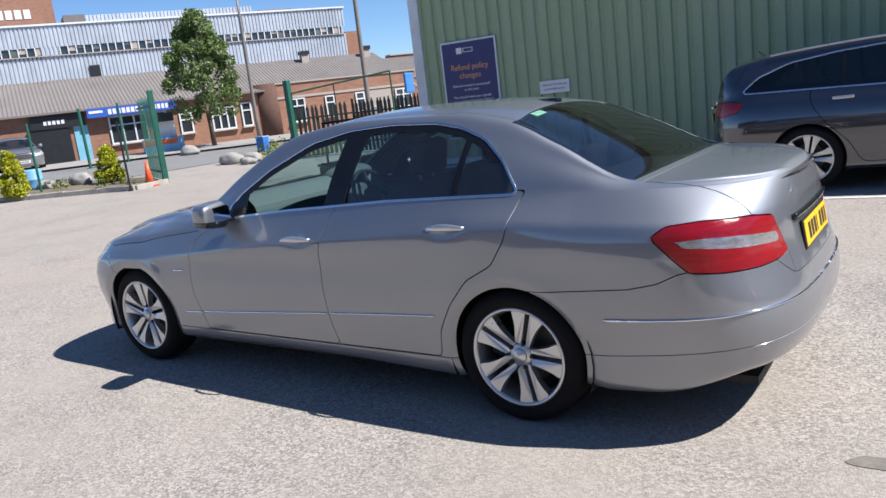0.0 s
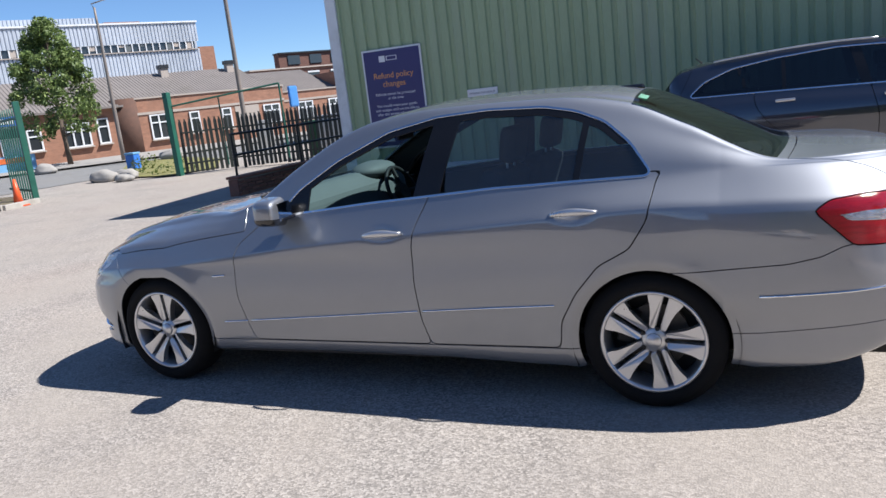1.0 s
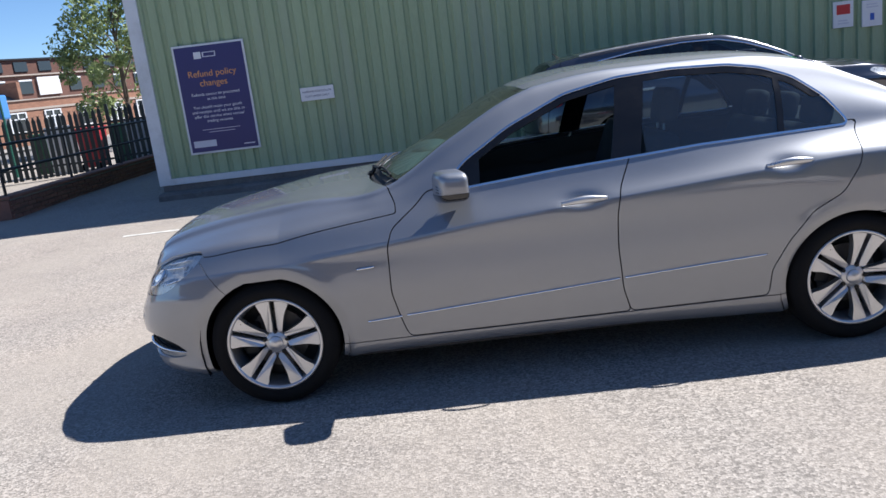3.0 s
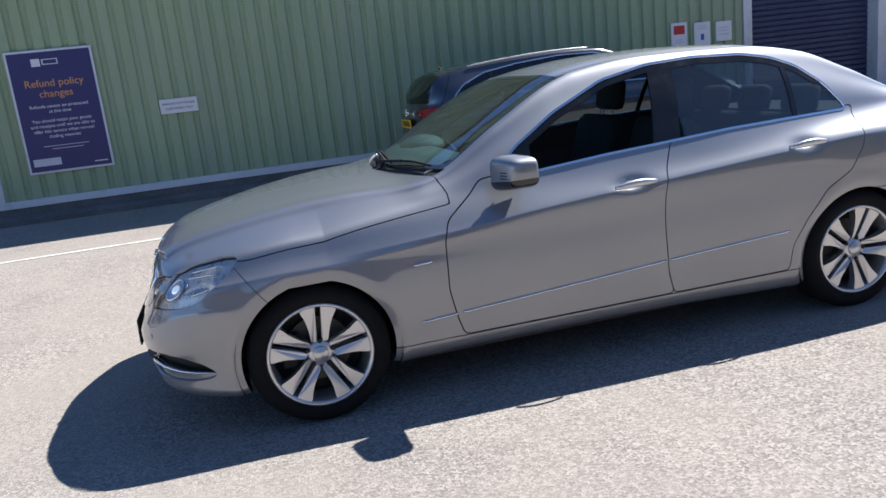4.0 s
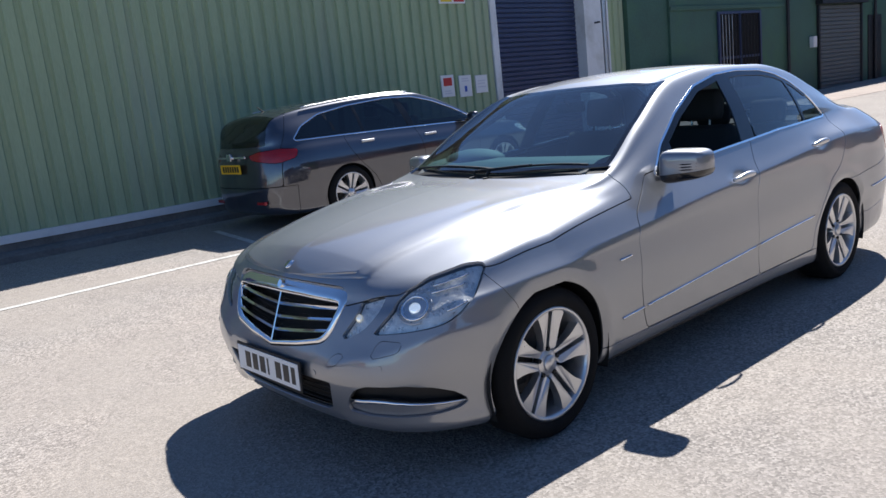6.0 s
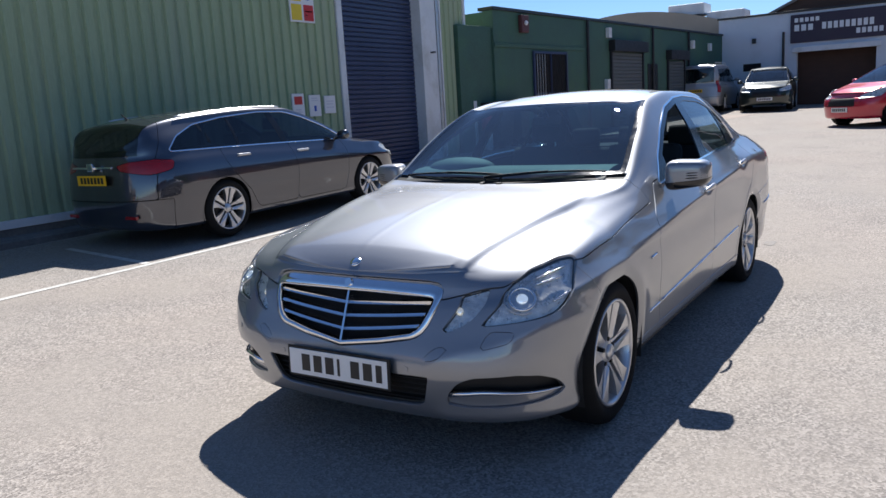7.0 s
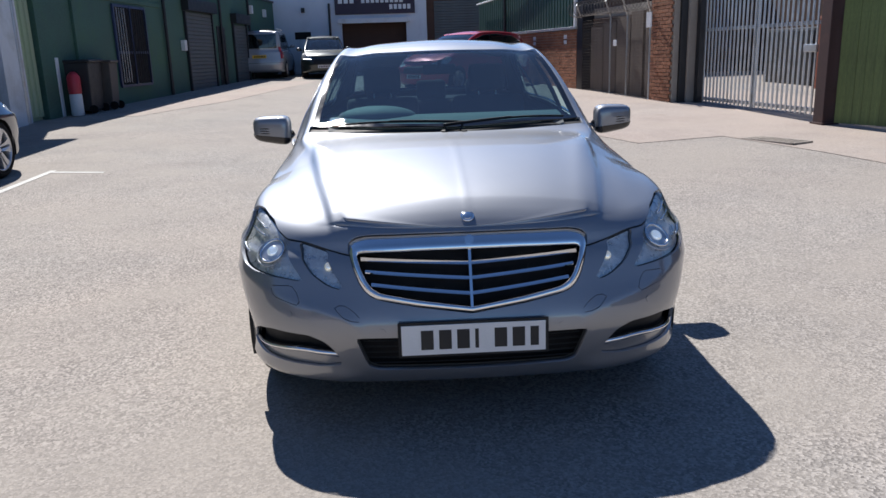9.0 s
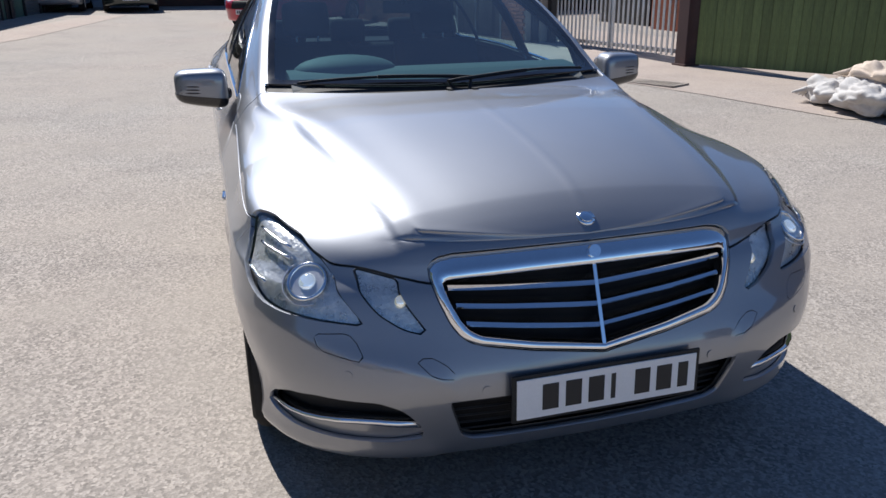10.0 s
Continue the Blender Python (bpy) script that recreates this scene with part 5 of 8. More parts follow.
for t in np.linspace(0, 1, 60):
    wv = W(x=-1.86) * (1 - t)
    i = int(np.argmin(np.abs(SK.per - wv)))
    zz = .541 + .034 * min(1, t * 2.4)
    jr = int(np.argmin(np.abs(SK.p[:SK.shoulder, i, 2] - zz)))
    pts.append(Vector((SK.p[jr, i, 0] + SK.n[jr, i, 0] * .002, SK.p[jr, i, 1] + SK.n[jr, i, 1] * .002, zz)))
tube(bm, pts + [Vector((p.x, -p.y, p.z)) for p in pts[::-1][1:]], .0055, 6)
part("bumper_strip", bm, CHROME, car, "thin bright strip round the rear bumper", True)
for sd in (1, -1):
    bm = M()
    box(bm, (-2.515, sd * .52 - .06, .318), (-2.40, sd * .52 + .06, .350), .012)
    part("exhaust_tip", bm, CHROME, car)
# aerial, sticker, wipers
bm = M()
box(bm, (-1.33, -.03, 1.41), (-1.19, .03, 1.452), .014)
part("aerial", bm, BLACK_GLOSS, car, "", True)


def glass_point(x, y, out=.012):
    k = min(1, abs(y) / float(SK.rail_y(x)))
    z = float(SK.mid_z(x) - (SK.mid_z(x) - SK.rail_z(x)) * k**2)
    return Vector((x + .4 * out, y, z + out))


for y0, y1, x0, x1 in ((.62, -.02, .77, .885), (-.60, .08, .80, .86)):
    wp = new("wiper")
    wp.parent = car
    bm = M()
    tube(bm, [glass_point(x0 + (x1 - x0) * t, y0 + (y1 - y0) * t, .014) for t in np.linspace(0, 1, 14)], .006, 6)
    part("blade", bm, BLACK_PLASTIC, wp)
    bm = M()
    tube(bm, [glass_point(x0 + (x1 - x0) * t + .02, y0 + (y1 - y0) * t, .028) for t in np.linspace(.45, 1, 8)] + [Vector((.93, y1 - .02 * np.sign(y1 - y0), 1.0))], .008, 6)
    rod(bm, (.93, y1, .99), (.935, y1, 1.018), .016, n=12)
    part("arm", bm, BLACK_PLASTIC, wp)
bm = M()
st = [glass_point(-1.36 - .04 * b_, .30 + .1 * a_, .004) for a_, b_ in ((0, 0), (1, 0), (1, 1), (0, 1))]
bm.faces.new([bm.verts.new(p) for p in st])
bmesh.ops.solidify(bm, geom=list(bm.faces), thickness=.001)
part("sticker", bm, plain("sticker_green", (0.30, 0.62, 0.45), 0.5), car, "pale green window sticker")

# cabin


def cushion(bm, lo, hi, r=.05, m=None):
    box(bm, lo, hi, r, m)


cab = [(-.18, .37), (-.18, -.37)]
for x, y in cab:
    st = new("front_seat")
    st.parent = car
    st.matrix_basis = pose(x, y, .30)
    bm = M()
    cushion(bm, (-.30, -.25, .10), (.25, .25, .28))
    part("cushion", bm, CABIN, st, "", True)
    bm = M()
    cushion(bm, (-.08, -.25, -.02), (.06, .25, .60), .05, Matrix.Translation((-.26, 0, .24)) @ Matrix.Rotation(radians(-20), 4, "Y"))
    part("backrest", bm, CABIN, st, "", True)
    bm = M()
    cushion(bm, (-.05, -.13, 0), (.045, .13, .19), .04, Matrix.Translation((-.50, 0, .83)) @ Matrix.Rotation(radians(-10), 4, "Y"))
    part("headrest", bm, CABIN, st, "", True)
    bm = M()
    for dy in (-.06, .06):
        rod(bm, (-.49, dy, .80), (-.50, dy, .90), .007, n=8)
    part("headrest_post", bm, SATIN, st)
bench = new("rear_bench")
bench.parent = car
bm = M()
cushion(bm, (-1.25, -.66, .38), (-.80, .66, .58))
part("cushion", bm, CABIN, bench, "", True)
bm = M()
cushion(bm, (-.08, -.66, 0), (.06, .66, .58), .05, Matrix.Translation((-1.24, 0, .50)) @ Matrix.Rotation(radians(-24), 4, "Y"))
part("backrest", bm, CABIN, bench, "", True)
for y in (-.40, 0, .40):
    bm = M()
    cushion(bm, (-.045, -.12, 0), (.045, .12, .16), .04, Matrix.Translation((-1.47, y, 1.035)) @ Matrix.Rotation(radians(-12), 4, "Y"))
    part("headrest", bm, CABIN, bench, "", True)
bm = M()
prof = [(.88, .96), (.80, 1.025), (.70, 1.07), (.56, 1.08), (.47, 1.0), (.45, .80), (.55, .70), (.93, .70)]
prism(bm, [tuple(p) for p in rounded(prof, .03, 3)], -.62, .62, "y")
part("dashboard", bm, DASH, car, "grey soft dashboard top")
bm = M()
for v in bmesh.ops.create_uvsphere(bm, u_segments=24, v_segments=12, radius=1)["verts"]:
    v.co = Vector((.57 + v.co.x * .13, -.37 + v.co.y * .22, 1.065 + v.co.z * .065))
part("instrument_hood", bm, DASH, car, "", True)
bm = M()
box(bm, (-1.95, -.60, 1.02), (-1.50, .60, 1.045), .01)
part("parcel_shelf", bm, CABIN, car)
sw = new("steering_wheel")
sw.parent = car
sw.matrix_basis = pose(.36, -.37, .90, 0, -68, 0)
bm = M()
tube(bm, [(.185 * math.cos(t), .185 * math.sin(t), 0) for t in np.linspace(0, 2 * math.pi, 37)[:-1]], .014, 8, True)
part("wheel_rim", bm, BLACK_PLASTIC, sw, "", True)
bm = M()
rod(bm, (0, 0, -.03), (0, 0, .015), .065, n=20)
for t in (0, math.pi, -math.pi / 2):
    rod(bm, (0, 0, 0), (.18 * math.cos(t), .18 * math.sin(t), 0), .018, .014, 8)
part("wheel_spokes", bm, BLACK_PLASTIC, sw)
bm = M()
box(bm, (.10, -.10, 1.275), (.125, .10, 1.335), .012)
rod(bm, (.13, 0, 1.32), (.165, 0, 1.352), .012)
part("rear_view_mirror", bm, BLACK_PLASTIC, car)
bm = M()
box(bm, (-1.7, -.72, .30), (.95, .72, .33))
part("cabin_floor", bm, CABIN, car)
bm = M()
box(bm, (-.75, -.12, .33), (.50, .12, .62), .03)
part("centre_console", bm, CABIN, car)


# ---- shed notices ----
def writing(name, text, size, material, m, parent, align="CENTER", gap=1.0):
    cu = bpy.data.curves.new(name, "FONT")
    cu.body, cu.size, cu.align_x, cu.extrude = text, size, align, 0.0006
    cu.space_character, cu.space_line = gap, 1.0
    me_ob = bpy.data.objects.new("t", cu)
    me = bpy.data.meshes.new_from_object(me_ob)
    bpy.data.objects.remove(me_ob)
    me.name = name
    me.materials.clear()
    me.materials.append(material)
    ob = new(name, me)
    ob.parent = parent
    ob.matrix_basis = m
    return ob


def board(name, at, w, h, base, edge, label, edge_w=0.03, facing_y=True, rz=180):
    """A flat notice on a wall that faces +y; its own x runs as one reads it."""
    b = thing(name, at, label, "sign", rz=rz)
    bm = M()
    box(bm, (-w / 2, -.012, -h / 2), (w / 2, .012, h / 2), .003)
    part("panel", bm, edge, b)
    if base is not edge:
        bm = M()
        box(bm, (-w / 2 + edge_w, -.0145, -h / 2 + edge_w), (w / 2 - edge_w, -.010, h / 2 - edge_w))
        part("face", bm, base, b)
    return b


UP = Matrix.Rotation(radians(90), 4, "X")
ORANGE = plain("print_orange", (0.72, 0.33, 0.10), 0.5)
PALE = plain("print_pale", (0.60, 0.60, 0.66), 0.5)
NAVY_POSTER = mat("navy_poster", (0.035, 0.032, 0.135), 0.4, vary=0.08, scale=2, bump=0.0)
pst = board("poster", (3.87, WALL_Y + .025, 1.54), 1.09, 1.63, NAVY_POSTER, WHITE_TRIM, "navy refund policy poster in a white frame on the shed")
for text, size, z, material in (("Refund policy", .135, .335, ORANGE), ("changes", .135, .195, ORANGE),
                                ("Refunds cannot be processed", .062, .055, BAR_WHITE), ("at this time", .062, -.015, BAR_WHITE),
                                ("You should retain your goods", .062, -.135, BAR_WHITE), ("and receipts until we are able to", .062, -.205, BAR_WHITE),
                                ("offer this service when normal", .062, -.275, BAR_WHITE), ("trading resumes", .062, -.345, BAR_WHITE)):
    writing("text", text, size, material, Matrix.Translation((0, -.0152, z)) @ UP, pst)
for x0, x1, z0, z1, material in ((-.23, -.12, .60, .70, BAR_WHITE), (-.10, .10, .615, .690, PALE), (-.47, -.12, -.715, -.615, PALE), (.30, .47, -.735, -.718, PALE), (-.3, .28, -.46, -.452, PALE), (-.2, .2, -.50, -.492, PALE)):
    bm = M()
    box(bm, (x0, -.0158, z0), (x1, -.0142, z1))
    part("bar", bm, material, pst)
bm = M()
box(bm, (-.08, -.0166, .628), (.085, -.0152, .678))
part("bar", bm, NAVY_POSTER, pst)
sm = board("parking_notice", (2.34, WALL_Y + .022, 1.43), .51, .20, BAR_WHITE, BAR_WHITE, "small white parking notice with blue writing on the shed")
writing("text", "PARKING FOR DEALER", .043, BAR_NAVY, Matrix.Translation((0, -.0132, .018)) @ UP, sm)
writing("text", "CUSTOMERS ONLY", .043, BAR_NAVY, Matrix.Translation((0, -.0132, -.05)) @ UP, sm)
PRINT_RED = plain("print_red", (0.55, 0.03, 0.03), 0.5)
PRINT_YELLOW = plain("print_yellow", (0.75, 0.55, 0.03), 0.5)
PRINT_BLUE = plain("print_blue", (0.03, 0.10, 0.45), 0.5)
for x, z, h, bars in ((-5.63, 1.64, .38, ((-.1, .1, .0, .14, PRINT_RED), (-.08, .08, -.14, -.12, PALE), (-.08, .06, -.1, -.08, PALE))),
                      (-6.06, 1.61, .38, ((-.03, .03, -.1, .0, PRINT_BLUE), (-.09, .09, .08, .1, PALE), (-.09, .07, .12, .14, PALE))),
                      (-6.47, 1.62, .32, ((-.1, .1, .05, .07, PALE), (-.1, .08, .0, .02, PALE), (-.1, .1, -.06, -.04, PALE)))):
    nt_ = board("paper_notice", (x, WALL_Y + .02, z), .30, h, BAR_WHITE, BAR_WHITE, "white printed paper notice taped to the green sheets")
    tagged(nt_, group="notices beside the shutter")
    for x0, x1, z0, z1, material in bars:
        bm = M()
        box(bm, (x0, -.0145, z0), (x1, -.0125, z1))
        part("bar", bm, material, nt_)
hz = board("hazard_sign", (-5.94, WALL_Y + .022, 3.38), .62, .66, BAR_WHITE, BAR_WHITE, "white, yellow and red safety sign high on the shed")
for x0, x1, z0, z1, material in ((-.28, -.02, .02, .30, PRINT_YELLOW), (-.28, -.02, -.30, -.03, PRINT_YELLOW), (.03, .28, -.30, -.03, PRINT_RED), (.08, .12, -.22, -.2, BAR_WHITE), (.06, .25, -.15, -.13, BAR_WHITE)):
    bm = M()
    box(bm, (x0, -.0145, z0), (x1, -.0125, z1))
    part("panel_field", bm, material, hz)
bm = M()
rod(bm, (.155, -.0145, .16), (.155, -.0125, .16), .11, n=28)
part("disc", bm, PRINT_BLUE, hz)

# ---- painted lines and worn spots on the yard ----
patch("bay_line", [(4.5, -4.57), (-4.9, -4.60), (-4.9, -4.68), (4.5, -4.65)], WHITELINE, .004, "worn white painted bay line", "marking")
patch("bay_line_end", [(-4.82, -4.60), (-4.74, -4.60), (-4.66, -3.95), (-4.74, -3.95)], WHITELINE, .004, "worn white painted bay line", "marking")
patch("bay_line_short", [(-.30, -4.68), (-.22, -4.68), (-.42, -6.4), (-.50, -6.4)], WHITELINE, .004, "worn white painted bay line", "marking")
patch("concrete_apron", [(-5.7, 3.0), (-6.1, 4.35), (-4.4, 4.95), (-2.6, 5.4), (-1.5, 9), (-8, 9), (-12, 8.5), (-21, 5.2), (-21, 2.6), (-12, 1.9), (-7.5, 2.3)], CONCRETE, .006, "paler concrete apron before the steel gates")
patch("concrete_path", [(-11.6, -6.4), (-15, -5.9), (-24, -4.4), (-24, -3.3), (-15, -4.6), (-11.4, -5.75)], CONCRETE, .006, "paler concrete strip beside the green units")
bm = M()
ring = [(-2.88 + (.10 + .02 * math.sin(3 * t)) * math.cos(t), .80 + (.06 + .012 * math.cos(2 * t)) * math.sin(t)) for t in np.linspace(0, 2 * math.pi, 25)[:-1]]
patch("oil_spot", ring, mat("oil_stain", (0.17, 0.15, 0.13), 0.7, vary=0.3, scale=9), .003, "dark oil stain on the tarmac", "stain")

# drain grating in the apron
IRON = mat("worn_cast_iron", (0.34, 0.30, 0.26), 0.8, vary=0.25, scale=8)
SILT = mat("silted_pit", (0.22, 0.19, 0.16), 0.95, vary=0.3, scale=12)
dr = thing("drain_grating", (-5.48, 4.85, G(-5.48, 4.85) + .008), "rusty cast iron drain grating set in the concrete", "drain", rz=25)
bm = M()
for s_ in ((-.42, -.2, -.40, .2), (.40, -.2, .42, .2), (-.42, -.2, .42, -.18), (-.42, .18, .42, .2)):
    box(bm, (s_[0], s_[1], -.01), (s_[2], s_[3], .012))
part("frame", bm, IRON, dr)
for k in range(14):
    bm = M()
    box(bm, (-.39 + k * .058, -.18, -.01), (-.365 + k * .058, .18, .010))
    part("bar", bm, IRON, dr)
bm = M()
box(bm, (-.40, -.18, -.03), (.40, .18, -.008))
part("pit", bm, SILT, dr)


# ---- brickwork ----
BRICK_MESH = {}


def brick_mesh(material, wide=.215, high=.065, deep=.03):
    key = (material.name, wide)
    if key not in BRICK_MESH:
        bm = M()
        box(bm, (0, -deep, 0), (wide, 0, high))
        top = [f for f in bm.faces if f.calc_center_median().y < -deep * .9]
        bmesh.ops.bevel(bm, geom=list(top[0].edges), offset=.004, segments=1, affect="EDGES")
        me = bpy.data.meshes.new("brick")
        bm.to_mesh(me)
        bm.free()
        me.materials.append(material)
        BRICK_MESH[key] = me
    return BRICK_MESH[key]


def brick_face(parent, x0, x1, z0, z1, y, material, limit=300, holes=(), course=.075):
    """Stretcher-bond bricks proud of a wall facing -y (in the parent's own axes): the first are parts, the rest one joined part."""
    rest_v, rest_f, count = [], [], 0
    row, z = 0, z0
    me = brick_mesh(material)
    while z < z1 - .04:
        x = x0 - (.1125 if row % 2 else 0)
        while x < x1 - .02:
            a, b = max(x, x0), min(x + .215, x1)
            if b - a > .05 and not any(h[0] < (a + b) / 2 < h[1] and h[2] < z + .03 < h[3] for h in holes):
                jig = random.uniform(-.003, .003)
                if count < limit and b - a > .2:
                    ob = new("brick", me)
                    ob.parent = parent
                    ob.matrix_basis = pose(a, y + jig, z)
                    count += 1
                else:
                    k = len(rest_v)
                    d = .03 - jig
                    rest_v += [(a, y, z), (b, y, z), (b, y, z + .065), (a, y, z + .065), (a, y - d, z), (b, y - d, z), (b, y - d, z + .065), (a, y - d, z + .065)]
                    rest_f += [(k + 4, k + 5, k + 6, k + 7), (k, k + 1, k + 5, k + 4), (k + 1, k + 2, k + 6, k + 5), (k + 2, k + 3, k + 7, k + 6), (k + 3, k, k + 4, k + 7)]
            x += .225
        z += course
        row += 1
    if rest_v:
        me2 = bpy.data.meshes.new("brickwork")
        me2.from_pydata(rest_v, [], rest_f)
        me2.materials.append(BRICK_ISLE if material is BRICK else material)
        ob = new("brickwork", me2)
        ob.parent = parent
        tagged(ob, kind="stuff")


BRICK_ISLE = BRICK.copy()
BRICK_ISLE.name = "brick_joined"
nt0 = BRICK_ISLE.node_tree
for nd in list(nt0.nodes):
    if nd.bl_idname == "ShaderNodeObjectInfo":
        geo = nt0.nodes.new("ShaderNodeNewGeometry")
        for ln in list(nd.outputs["Random"].links):
            nt0.links.new(geo.outputs["Random Per Island"], ln.to_socket)

# ---- dark green units at the yard's end ----
gb = thing("green_unit_row", (-12, -7.2, .40), "row of single-storey dark green painted industrial units", "building", rz=math.degrees(math.atan2(.8, -10)))
# its own x runs away from the shed; its front faces -y in its own axes


def unit_box(name, lo, hi, material, parent=gb, bev=.01, label=""):
    bm = M()
    box(bm, lo, hi, bev)
    return part(name, bm, material, parent, label)


unit_box("wall", (.45, -.0 + .0, -.4), (19.0, .3, 3.30), GREEN_RENDER)
unit_box("side_wall", (.45, .3, -.4), (.75, 8, 3.28), GREEN_RENDER)
unit_box("yard_wall", (-.95, .06, -.4), (.45, .30, 2.90), GREEN_RENDER)
unit_box("coping", (.40, -.05, 3.30), (19.1, .4, 3.38), BLACK_METAL)
unit_box("band", (.45, -.035, 2.42), (5.3, .0, 2.52), GREEN_RENDER)
unit_box("roof", (.7, .35, 3.10), (19, 8, 3.2), ROOF_GREY)
for k, (a, b) in enumerate(((2.30, 4.10),)):
    unit_box("window_recess", (a, -.02, .50), (b, .02, 2.32), DARKVOID)
    win = new("barred_window")
    win.parent = gb
    bm = M()
    for x in (a, (a + b) / 2, b):
        box(bm, (x - .035, -.06, .46), (x + .035, -.01, 2.36))
    for z in (.46, 1.25, 2.33):
        box(bm, (a, -.055, z - .03), (b, -.015, z + .03))
    part("frame", bm, SHUTTER_NAVY, win)
    for k in range(13):
        bm = M()
        x = a + .10 + k * .135
        rod(bm, (x, -.075, .55), (x, -.075, 2.28), .011, n=6)
        part("bar", bm, GALV if k < 4 else BLACK_METAL, win)
SHUT_GREY = mat("dull_grey_shutter", (0.10, 0.115, 0.12), 0.5, vary=0.2, scale=2, stretch=(1, 1, 5), dirt=(0.07, 0.075, 0.075))
for a, b, z1 in ((7.0, 9.55, 2.45), (11.75, 13.5, 2.25)):
    shutter(gb, a + .08, b - .08, .08, z1, -.01, SHUT_GREY, "closed grey roller shutter", -1, .112)
    unit_box("shutter_box", (a - .05, -.22, z1), (b + .05, .0, z1 + .34), BLACK_METAL)
    for x in (a, b - .08):
        unit_box("shutter_guide", (x, -.08, .0), (x + .08, .0, z1), BLACK_METAL)
for a, b in ((10.0, 10.85), (14.4, 15.3)):
    unit_box("door", (a, -.03, .05), (b, .01, 2.1), BLACK_METAL)
for x in (5.40, 10.35, 13.85):
    bm = M()
    rod(bm, (x, -.07, .1), (x, -.07, 3.3), .045, n=10)
    part("drainpipe", bm, BLACK_METAL, gb)
bm = M()
box(bm, (1.62, -.12, 2.80), (1.98, -.0, 3.24), .03)
part("alarm_box", bm, plain("faded_red", (0.10, 0.035, 0.035), 0.6), gb, "faded red alarm box")
bm = M()
v = bmesh.ops.create_uvsphere(bm, u_segments=16, v_segments=10, radius=.06)["verts"]
for q in v:
    q.co = q.co + Vector((1.80, -.13, 3.04))
part("lamp", bm, BAR_WHITE, gb)
for x, z in ((6.75, 2.85), (14.2, 2.7), (16.2, 2.65), (6.6, 1.3)):
    unit_box("fixture", (x, -.12, z), (x + .2, -.0, z + .30), WHITE_TRIM)
unit_box("step", (5.0, -.9, -.02), (7.4, -.55, .07), BLACK_METAL)

# bins and a red cylinder beside the shed's end
BIN = mat("black_bin_plastic", (0.02, 0.02, 0.022), 0.55, vary=0.2, scale=5)
BIN2 = mat("grey_brown_bin_plastic", (0.075, 0.065, 0.058), 0.6, vary=0.25, scale=4)


def wheelie_bin(at, material, w, d, h, rz, label):
    b = thing("wheelie_bin", at, label, "bin", "bins beside the shed", rz=rz)
    bm = M()
    vs = box(bm, (-w / 2, -d / 2, .06), (w / 2, d / 2, h - .06), .02)
    for v in bm.verts:
        k = .84 + .16 * v.co.z / h
        v.co.x *= k
        v.co.y *= k
    part("body", bm, material, b)
    bm = M()
    box(bm, (-w / 2 - .02, -d / 2 - .03, h - .06), (w / 2 + .02, d / 2 + .04, h), .025)
    part("lid", bm, material, b)
    for sx in (-1, 1):
        bm = M()
        rod(bm, (sx * w * .44, d / 2 - .02, .09), (sx * w * .38, d / 2 - .02, .09), .09, n=16)
        part("wheel", bm, RUBBER, b)


wheelie_bin((-12.35, -7.12, G(-12.35, -7.12)), BIN, .95, .6, 1.12, 4, "large black plastic wheeled bin with a closed lid")
wheelie_bin((-13.15, -7.0, G(-13.15, -7.0)), BIN2, .52, .56, 1.08, 2, "faded grey-brown plastic wheeled bin with a closed lid")
ex = thing("gas_cylinder", (-11.72, -7.05, G(-11.72, -7.05)), "red and white metal cylinder standing by the shed", "cylinder")
bm = M()
lathe(bm, [(.0, 0), (.11, .0), (.125, .03), (.125, .42), (.11, .47)], 20)
bmesh.ops.rotate(bm, verts=bm.verts, cent=(0, 0, 0), matrix=Matrix.Rotation(radians(90), 3, "X"))
part("lower_body", bm, WHITE_TRIM, ex, "", True)
bm = M()
lathe(bm, [(.125, .45), (.13, .48), (.13, .78), (.09, .86), (.04, .9), (.0, .9)], 20)
bmesh.ops.rotate(bm, verts=bm.verts, cent=(0, 0, 0), matrix=Matrix.Rotation(radians(90), 3, "X"))
part("upper_body", bm, plain("cylinder_red", (0.45, 0.03, 0.05), 0.4), ex, "", True)
post = thing("wall_post", (-11.62, -7.35, .3), "pale square steel post at the shed's corner", "post")
bm = M()
box(bm, (-.07, -.07, 0), (.07, .07, 1.25), .01)
part("post", bm, WHITE_TRIM, post)

# ---- white garage and its neighbours ----
wg = thing("white_garage", (-30, 0, .72), "white rendered garage with a dark sign board and open doorway", "building", rz=90)
# own x = world y, front faces own -y (world +x)


def wbox(name, y0, y1, z0, z1, out0, out1, material, label="", parent=wg):
    bm = M()
    box(bm, (y0, -out1, z0), (y1, -out0, z1), .008)
    return part(name, bm, material, parent, label)


wbox("wall_left", -5.9, -2.85, -.3, 3.62, -.3, 0, WHITE_RENDER)
wbox("wall_right", -.05, .85, -.3, 3.62, -.3, 0, WHITE_RENDER)
wbox("lintel", -2.85, -.05, 2.2, 3.62, -.3, 0, WHITE_RENDER)
wbox("coping", -5.95, .9, 3.62, 3.70, -.35, .06, BLACK_METAL)
wbox("roof", -5.9, .85, 3.4, 3.5, -8, -.3, ROOF_GREY)
wbox("back_wall", -5.9, .85, -.3, 3.4, -8.2, -8, DARKVOID)
wbox("shutter_box", -3.0, .1, 2.05, 2.25, .0, .25, WHITE_TRIM)
